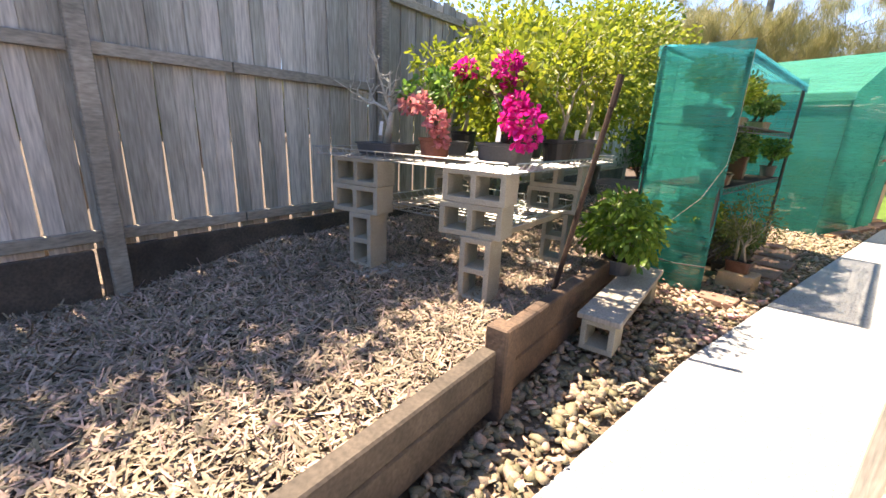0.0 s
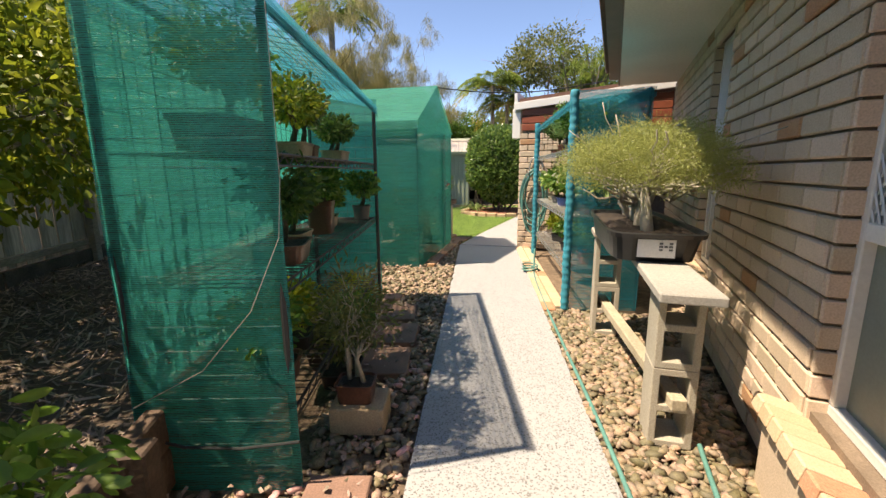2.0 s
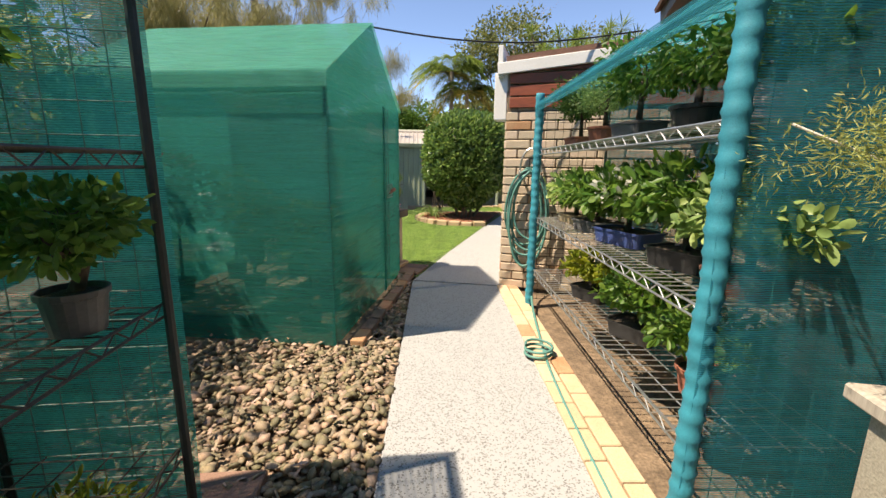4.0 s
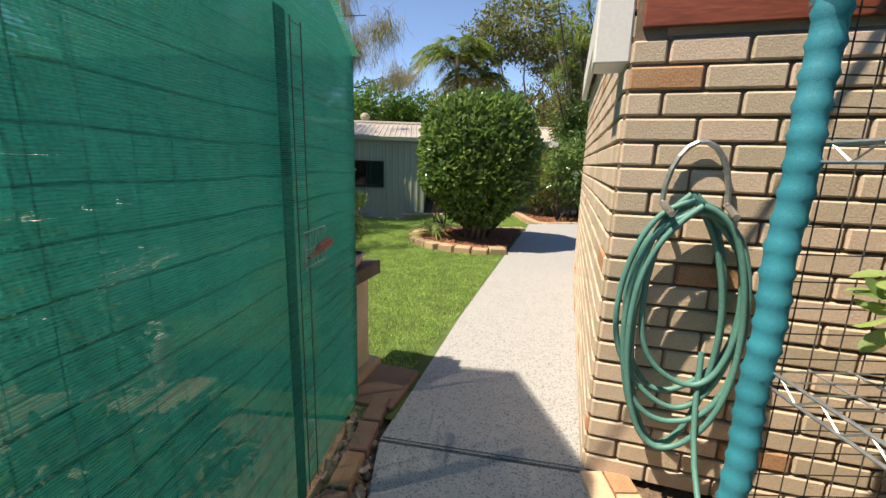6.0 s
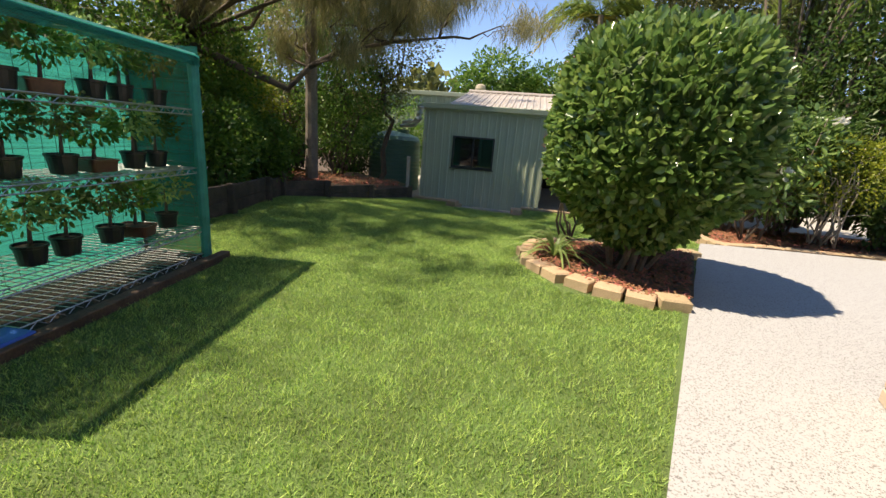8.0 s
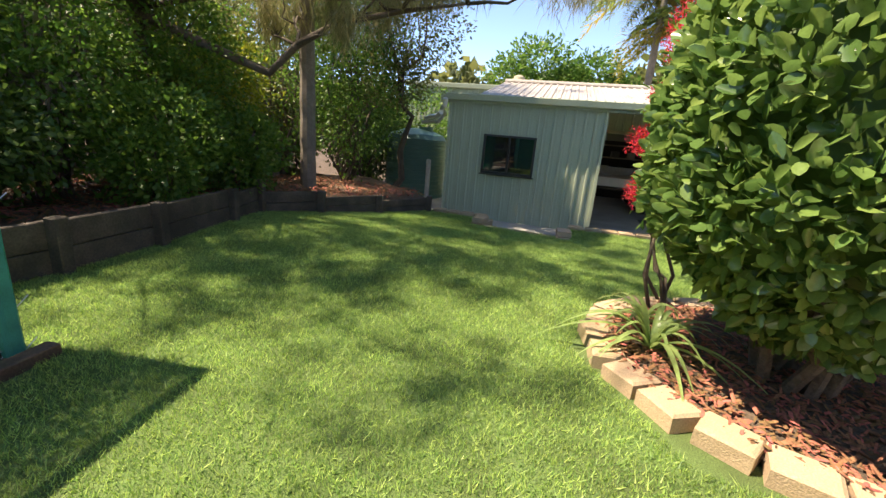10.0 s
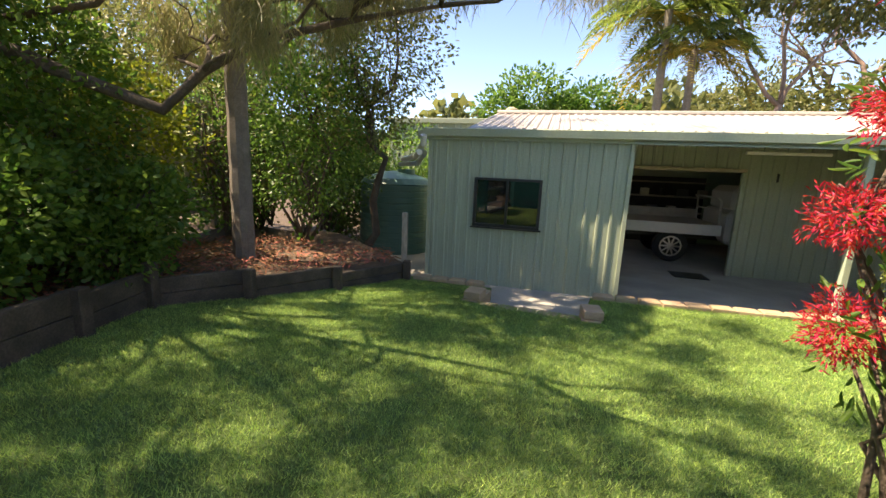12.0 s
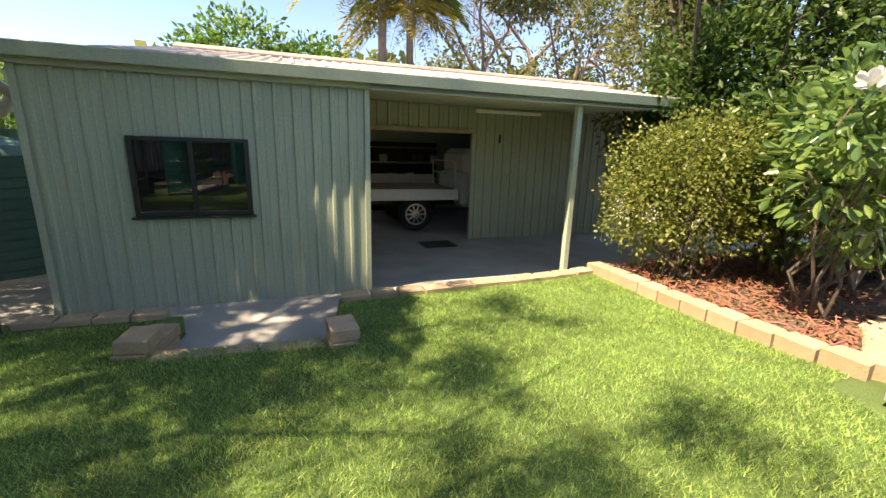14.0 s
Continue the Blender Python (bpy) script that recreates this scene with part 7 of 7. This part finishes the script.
def rosette_tree(at, label, seed, heads):
    """A branching tree with tufts of long sword leaves."""
    rng = np.random.default_rng(seed)
    t = thing("dracaena_tree", at, label, "tree")
    b = B()
    V, F, cnt = [], [], 0
    for hd in heads:
        hd = np.array(hd, float)
        b.tube([(0, 0, 0), hd * [0.25, 0.25, 0.5], hd * [0.7, 0.7, 0.8], hd], [0.055, 0.038, 0.028, 0.02], 6)
        m = 60
        d = unit(rng, m)
        d[:, 2] = d[:, 2] * 0.8 + 0.35
        L = rng.uniform(0.4, 0.65, m)[:, None]
        sd = np.cross(d, [0, 0, 1.0])
        sd /= np.linalg.norm(sd, axis=1)[:, None] + 1e-9
        mid, tip = hd + d * L * 0.5, hd + d * L - [0, 0, 0.12]
        V.append(np.stack([hd + 0 * d, mid + sd * 0.018, mid - sd * 0.018, tip], 1).reshape(-1, 3))
        kk = np.arange(m)[:, None] * 4 + cnt
        F.append(np.concatenate([kk + [0, 2, 1], kk + [1, 2, 3]], 1).reshape(-1, 3))
        cnt += m * 4
    part("trunk", b, BARK, t, smooth=True)
    part("crown", quick("crown", np.concatenate(V), np.concatenate(F), PALMG), None, t)
    return t


rngt = np.random.default_rng(9)
for i, (x, y) in enumerate(((4.2, 20.6), (2.9, 20.7), (5.6, 20.4), (3.3, 21.4), (4.8, 20.9))):
    rosette_tree((x, y, 0), "branching dracaena with tufts of sword leaves", 300 + i, [(rngt.uniform(-1.2, 1.2), rngt.uniform(-1.0, 1.0), rngt.uniform(3.2, 6.2)) for _ in range(16)])

# ---------------------------------------------------------------- by and in the shed
tank = thing("water_tank", (-6.75, 21.45, SZ), "dark green ribbed plastic rainwater tank", "water tank")
prof = []
for i in range(12):
    z = i * 0.125
    prof += [(0.80, z), (0.80, z + 0.085), (0.783, z + 0.095), (0.783, z + 0.115)]
prof += [(0.80, 1.5), (0.70, 1.62), (0.35, 1.74), (0.05, 1.78)]
part("shell", B().lathe(prof, 36), TANKG, tank)
part("lid", B().tube([(0.25, 0, 1.7), (0.25, 0, 1.82)], 0.2, 16), TANKG, tank)
pv = thing("pvc_pipework", frame2(SC - SU * (FW + 0.12), SU, SV, SZ), "white plastic downpipes from the gutter to the tank", "pipe")
part("pipe", B().tube([(0.08, -0.25, 2.38), (0.06, -0.2, 2.25), (-0.12, 0.2, 2.2), (-0.14, 0.5, 2.12)], 0.05, 10), PVC, pv)
part("pipe", B().tube([(-0.05, -0.05, 2.12), (-0.25, 0.3, 2.05), (-0.8, 1.2, 2.02)], 0.05, 10), PVC, pv)
part("pipe", B().tube([(-0.14, 0.5, 2.12), (-0.3, 0.6, 1.95), (-0.9, 1.3, 1.92)], 0.045, 10), PVC, pv)
# neighbour's green shed behind
ns = thing("far_shed", frame2(np.array([-9.6, 26.0]), SU, SV, SZ), "neighbouring green steel shed with roof vent", "shed")
q = B()
ribbed(q, (0, 0), (8, 0), 0, 3.35, (0, -1), 0.2)
part("wall", q, SHEDG, ns)
part("roof_edge", B().box((8.3, 0.2, 0.16), (4, 0, 3.42), c=0.01), SHEDG, ns)
part("roof", B().box((8.3, 3.0, 0.04), (4, 1.4, 3.6), rx=7), SHEDG, ns)
part("roof_vent", B().lathe([(0.10, 0), (0.12, 0.12), (0.2, 0.18), (0.23, 0.3), (0.2, 0.42), (0.1, 0.48)], 18, at=(4.0, 1.0, 3.52)), PALEWOOD, ns, "round cream whirlybird vent")

ute = thing("utility_truck", frame2(SC + SU * 0.62 + SV * 3.55, SU, SV, SZ), "white flat-tray utility truck parked in the shed", "truck")
part("tray", B().box((2.3, 1.75, 0.06), (0.75, 0.9, 0.86), c=0.01), UTETRAY, ute)
part("side_board", B().box((2.3, 0.035, 0.24), (0.75, 0.03, 0.78), c=0.008), UTEW, ute)
part("side_board", B().box((2.3, 0.035, 0.24), (0.75, 1.78, 0.99), c=0.008), UTETRAY, ute)
part("tail_board", B().box((0.035, 1.7, 0.24), (-0.39, 0.9, 0.99), c=0.008), UTETRAY, ute)
part("chassis", B().box((3.6, 0.7, 0.16), (1.4, 0.9, 0.58), c=0.02), BLACKM, ute)
hb_ = B()
for y in (0.12, 1.68):
    hb_.tube([(1.86, y, 0.88), (1.84, y, 1.42), (1.78, y, 1.48)], 0.022, 6)
hb_.tube([(1.78, 0.12, 1.48), (1.78, 1.68, 1.48)], 0.022, 6)
hb_.tube([(1.85, 0.12, 1.2), (1.85, 1.68, 1.2)], 0.02, 6)
part("headboard", hb_, UTEW, ute)
cab = B()
cab.box((1.5, 1.65, 0.75), (2.75, 0.9, 0.85), c=0.08)
cab.box((1.25, 1.5, 0.62), (2.70, 0.9, 1.45), c=0.14)
part("cab", cab, UTEW, ute)
for x in (0.95, 3.4):
    for y, s_ in ((0.16, -1), (1.64, 1)):
        wh = part("wheel", B().tube([(x, y - 0.11, 0.36), (x, y - 0.09, 0.36), (x, y + 0.09, 0.36), (x, y + 0.11, 0.36)], [0.31, 0.36, 0.36, 0.31], 28), TYRE, ute)
        rim = B()
        yy = y + s_ * 0.115
        rim.tube([(x + 0.215 * math.cos(a), yy, 0.36 + 0.215 * math.sin(a)) for a in np.linspace(0, 6.283, 25)], 0.018, 5)
        for k in range(10):
            a = k * 0.628
            rim.tube([(x, yy, 0.36), (x + 0.21 * math.cos(a), yy, 0.36 + 0.21 * math.sin(a))], [0.026, 0.016], 5)
        part("rim", rim, ALLOY, wh, "alloy spoked rim")
mt = slab_thing("door_mat", frame2(SC + SU * 1.62 + SV * 2.25, SU, SV, SZ + 0.008), (0.62, 0.5, 0.014), BLACKP, "black rubber mat at the shed doorway", "mat")
bench_ = thing("shelving", frame2(SC + SU * 1.3 + SV * 6.6, SU, SV, SZ), "cluttered shelving coloured near-black for the dim shed back", "shelf")
# solid backing sheet; the dimness of the bay is put into its near-black colour
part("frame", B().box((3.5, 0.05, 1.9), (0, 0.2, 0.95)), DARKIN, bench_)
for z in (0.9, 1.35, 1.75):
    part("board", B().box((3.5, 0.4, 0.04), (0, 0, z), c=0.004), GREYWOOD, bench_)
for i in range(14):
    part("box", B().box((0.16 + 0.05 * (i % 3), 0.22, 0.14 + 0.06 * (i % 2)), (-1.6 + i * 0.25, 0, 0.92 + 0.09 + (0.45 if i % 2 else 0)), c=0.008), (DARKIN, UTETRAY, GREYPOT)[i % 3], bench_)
hk2 = slab_thing("wall_hook", frame2(SC + SU * 2.95 + SV * 2.58, SU, SV, SZ + 1.95), (0.03, 0.04, 0.16), BLACKM, "black bracket on the shed wall", "bracket")
far = thing("house", frame2(np.array([9.5, 40.0]), SU, SV, -0.4), "distant house with grey roof beyond the drive", "house")
part("wall", B().box((9, 0.2, 2.4), (0, 0, 1.2)), WHITEP, far)
part("roof", B().box((9.6, 3.5, 0.1), (0, 1.5, 3.0), rx=22), ROOFTILE, far)
shrub("shrub", (5.6, 28.0, -0.4), "green hedge beyond the drive", "shrub", [(0, 0, 0.9, 1.6, 0.8, 0.8), (2.0, 0.3, 1.0, 1.5, 0.8, 0.9)], 3000, 0.12, 0.06, LEAFM, seed=260)

# ---------------------------------------------------------------- distance
# trees beyond the roofs
for i, (x, y, zt, r, nn, lf, mm, bk, lab) in enumerate((
        (-6.3, 33.0, 5.2, 1.9, 4200, 0.24, LEAFM, BARK, "round leafy tree beyond the shed"), (-3.7, 34.0, 5.0, 1.6, 3400, 0.24, LEAFM, BARK, "round leafy tree beyond the shed"),
        (1.9, 29.5, 8.6, 2.4, 6800, 0.22, LEAFO, BARKGUM, "tall gum tree with pinkish limbs"),
        (5.9, 31.0, 8.2, 2.6, 2200, 0.22, LEAFO, BARKGUM, "gum tree with pinkish limbs"), (9.2, 33.0, 8.0, 2.8, 2200, 0.22, LEAFO, BARKGUM, "gum tree with pinkish limbs"),
        (7.2, 35.0, 5.2, 2.2, 2600, 0.24, LEAFO, BARK, "olive-green bushy tree beyond the shed"), (3.2, 35.0, 5.2, 2.2, 2600, 0.24, LEAFO, BARK, "olive-green bushy tree beyond the shed"),
        (-12.5, 21.0, 5.5, 2.2, 3000, 0.22, LEAFO, BARK, "tall tree beyond the fence"), (-13.5, 14.0, 5.0, 2.4, 3000, 0.22, LEAFO, BARK, "tall tree beyond the fence"),
        (-10.0, 8.0, 4.6, 2.0, 2600, 0.18, LEAFY, BARK, "yellow-green tree beyond the fence"), (-9.5, 3.0, 5.0, 2.2, 2600, 0.18, LEAFO, BARK, "tall tree beyond the fence"),
        (10.5, 22.5, 6.0, 2.6, 2800, 0.22, LEAFO, BARK, "tall tree beside the drive"), (12.5, 38.0, 6.0, 2.6, 2600, 0.22, LEAFO, BARK, "leafy tree beyond the drive"))):
    tree("tree", (x, y, -0.4), lab, "tree", (0.2, 0.1, zt * 0.5), 0.17, [(0, 0, zt, r, r, r * 0.7), (r * 0.7, 0.2, zt * 0.85, r * 0.7, r * 0.7, r * 0.5), (-r * 0.7, -0.2, zt * 0.9, r * 0.7, r * 0.7, r * 0.5)],
         nn, lf, lf * 0.42, mm, bk, 400 + i, kids=3, levels=1)
tree("gum_tree", (6.3, 35.6, -0.4), "large spreading gum tree with bare pinkish limbs", "tree", (0.3, 0, 4.6), 0.30,
     [(-3.6, 0, 8.6, 1.6, 1.5, 0.9), (-1.6, 0.5, 10.0, 1.7, 1.5, 0.9), (1.2, 0, 10.4, 1.8, 1.6, 0.9), (3.4, 0.4, 9.0, 1.6, 1.5, 0.9), (4.6, -0.3, 7.2, 1.4, 1.2, 0.7), (-2.4, -0.6, 7.2, 1.2, 1.2, 0.7)], 3600, 0.16, 0.035, LEAFO, BARKGUM, 431, kids=4, levels=2, shell=0.1, wob=0.09)
palm((-1.35, 27.9, -0.4), 6.7, 0.13, 20, 2.5, "tall palm with yellowing fronds behind the shed", 73, dry=6)
palm((-0.5, 28.4, -0.4), 5.7, 0.12, 16, 2.2, "palm with yellowing fronds behind the shed", 74, dry=7)
palm((14.5, 36.0, -0.4), 7.0, 0.16, 12, 2.4, "distant slender palm beside the drive", 75, dry=2)
# far woods all round
V, F = [], []
rw = np.random.default_rng(55)
n = 42000
a = rw.uniform(0, 2 * np.pi, n)
rad = rw.uniform(44, 60, n)
top = 7.2 + 1.6 * np.sin(a * 5) + 1.2 * np.sin(a * 13 + 1) + 0.9 * np.sin(a * 29)
pos = np.stack([rad * np.cos(a), 12 + rad * np.sin(a), rw.uniform(0, 1, n) ** 0.8 * top], 1)
out = np.stack([-np.cos(a), -np.sin(a), 0.4 + 0 * a], 1)
tagged(new("far_woods", leaves(rw, pos, out, 1.3, 0.75, LEAFO, "far_woods", 0.2, 0.9)), "distant belt of trees round the gardens", "woods", kind="stuff")
cb = bpy.data.curves.new("power_cable", "CURVE")
cb.dimensions, cb.bevel_depth = "3D", 0.008
sp = cb.splines.new("POLY")
sp.points.add(16)
for i, q in enumerate(sp.points):
    f_ = i / 16
    q.co = (-1.2 + 2.6 * f_, 7.95 + 0.4 * f_, 2.53 - 0.25 * math.sin(math.pi * f_) * 0.5 + 0.05 * f_, 1)
cb.materials.append(BLACKM)
tagged(new("power_cable", cb), "thin black cable strung from tent to house", "cable")


# ---------------------------------------------------------------- grass
def grass(name, n, hmin, hmax, wid, poly, seed, near=None):
    rng = np.random.default_rng(seed)
    p = scatter(rng, poly, n)
    z = lawn_z(p[:, 0], p[:, 1]) + 0.002
    a = rng.uniform(0, 2 * np.pi, n)
    h_ = rng.uniform(hmin, hmax, n)
    lean = rng.normal(0, 0.55, (n, 2)) * h_[:, None]
    base = np.column_stack([p, z])
    sd = np.column_stack([np.cos(a), np.sin(a), np.zeros(n)]) * wid
    tip = base + np.column_stack([lean, h_])
    v = np.stack([base - sd, base + sd, tip], 1).reshape(-1, 3)
    f = np.arange(3 * n).reshape(-1, 3)
    return tagged(new(name, quick(name, v, f, GRASS)), "short green mown grass blades", "grass", kind="stuff")


grass("grass", 520000, 0.008, 0.036, 0.0026, LAWN_POLY, 91)

# ---------------------------------------------------------------- river pebbles
def pebble_mesh(seed):
    rng = np.random.default_rng(seed)
    bm = bmesh.new()
    bmesh.ops.create_icosphere(bm, subdivisions=1, radius=1.0)
    for v in bm.verts:
        v.co = Vector([c * k for c, k in zip(v.co, (1.0, 0.72, 0.4))]) * (1 + 0.24 * rng.normal() * 0.8)
    m = bpy.data.meshes.new("pebble")
    bm.to_mesh(m)
    bm.free()
    m.materials.append(PEBBLE)
    m.polygons.foreach_set("use_smooth", [True] * len(m.polygons))
    return m


PEB = [pebble_mesh(i) for i in range(8)]
LEFTP = [(0.45, -1.6), (0.08, 0.0), (-0.20, 1.66), (-0.46, 4.5), (-0.84, 8.6), (-1.0, 8.9), (-1.05, 6.9), (-2.2, 7.0), (-2.1, 5.6), (-1.32, 5.5), (-0.8, 3.0), (-1.3, 2.7), (-0.98, 1.9), (-0.36, 0.45), (0.12, -0.9), (0.35, -1.6)]
RIGHTP = [(0.66, 1.75), (0.60, 2.6), (0.47, 4.6), (0.42, 5.3), (0.62, 5.36), (1.35, 5.3), (1.72, 5.6), (1.10, 3.0), (0.84, 1.75)]
pebbles = thing("river_pebbles", (0, 0, 0), "loose tan and brown river pebbles beside the path", "pebbles", kind="structure")
count = 0
V, F, cnt = [], [], 0
tmpl = []
for m in PEB:
    co = np.array([v.co for v in m.vertices])
    tmpl.append((co, np.array([p.vertices for p in m.polygons])))
rp = np.random.default_rng(66)
for poly, n in ((LEFTP, 7600), (RIGHTP, 7000)):
    pts = scatter(rp, poly, n)
    for x, y in pts:
        sz = 0.011 + 0.030 * rp.uniform() ** 1.6 * (1.35 if rp.uniform() < 0.12 else 1)
        m4 = Matrix.Translation((x, y, -0.018 + sz * rp.uniform(0.1, 0.55))) @ Euler((rp.normal(0, 0.35), rp.normal(0, 0.35), rp.uniform(0, 6.28))).to_matrix().to_4x4() @ Matrix.Diagonal((sz, sz, sz, 1))
        k = int(rp.integers(0, 8))
        if count < 300 and 2.0 < y < 4.2 and sz > 0.024:
            ob = new("pebble", PEB[k])
            ob.parent = pebbles
            ob.matrix_basis = m4
            count += 1
        else:
            co, fa = tmpl[k]
            mm = np.array(m4)
            V.append(co @ mm[:3, :3].T + mm[:3, 3])
            F.append(fa + cnt)
            cnt += len(co)
ob = new("pebble_layer", quick("pebble_layer", np.concatenate(V), np.concatenate(F), PEBBLE, True))
ob.parent = pebbles
tagged(ob, kind="stuff")
pp = scatter(RNG, LEFTP, 700)
tagged(new("leaf_litter", chips("leaf_litter", RNG, np.column_stack([pp, RNG.uniform(0.02, 0.05, len(pp))]), 0.02, 0.06, 0.02, MULCH)), "dry leaf litter among the pebbles", "litter", kind="stuff")
print("all", len(bpy.data.objects))
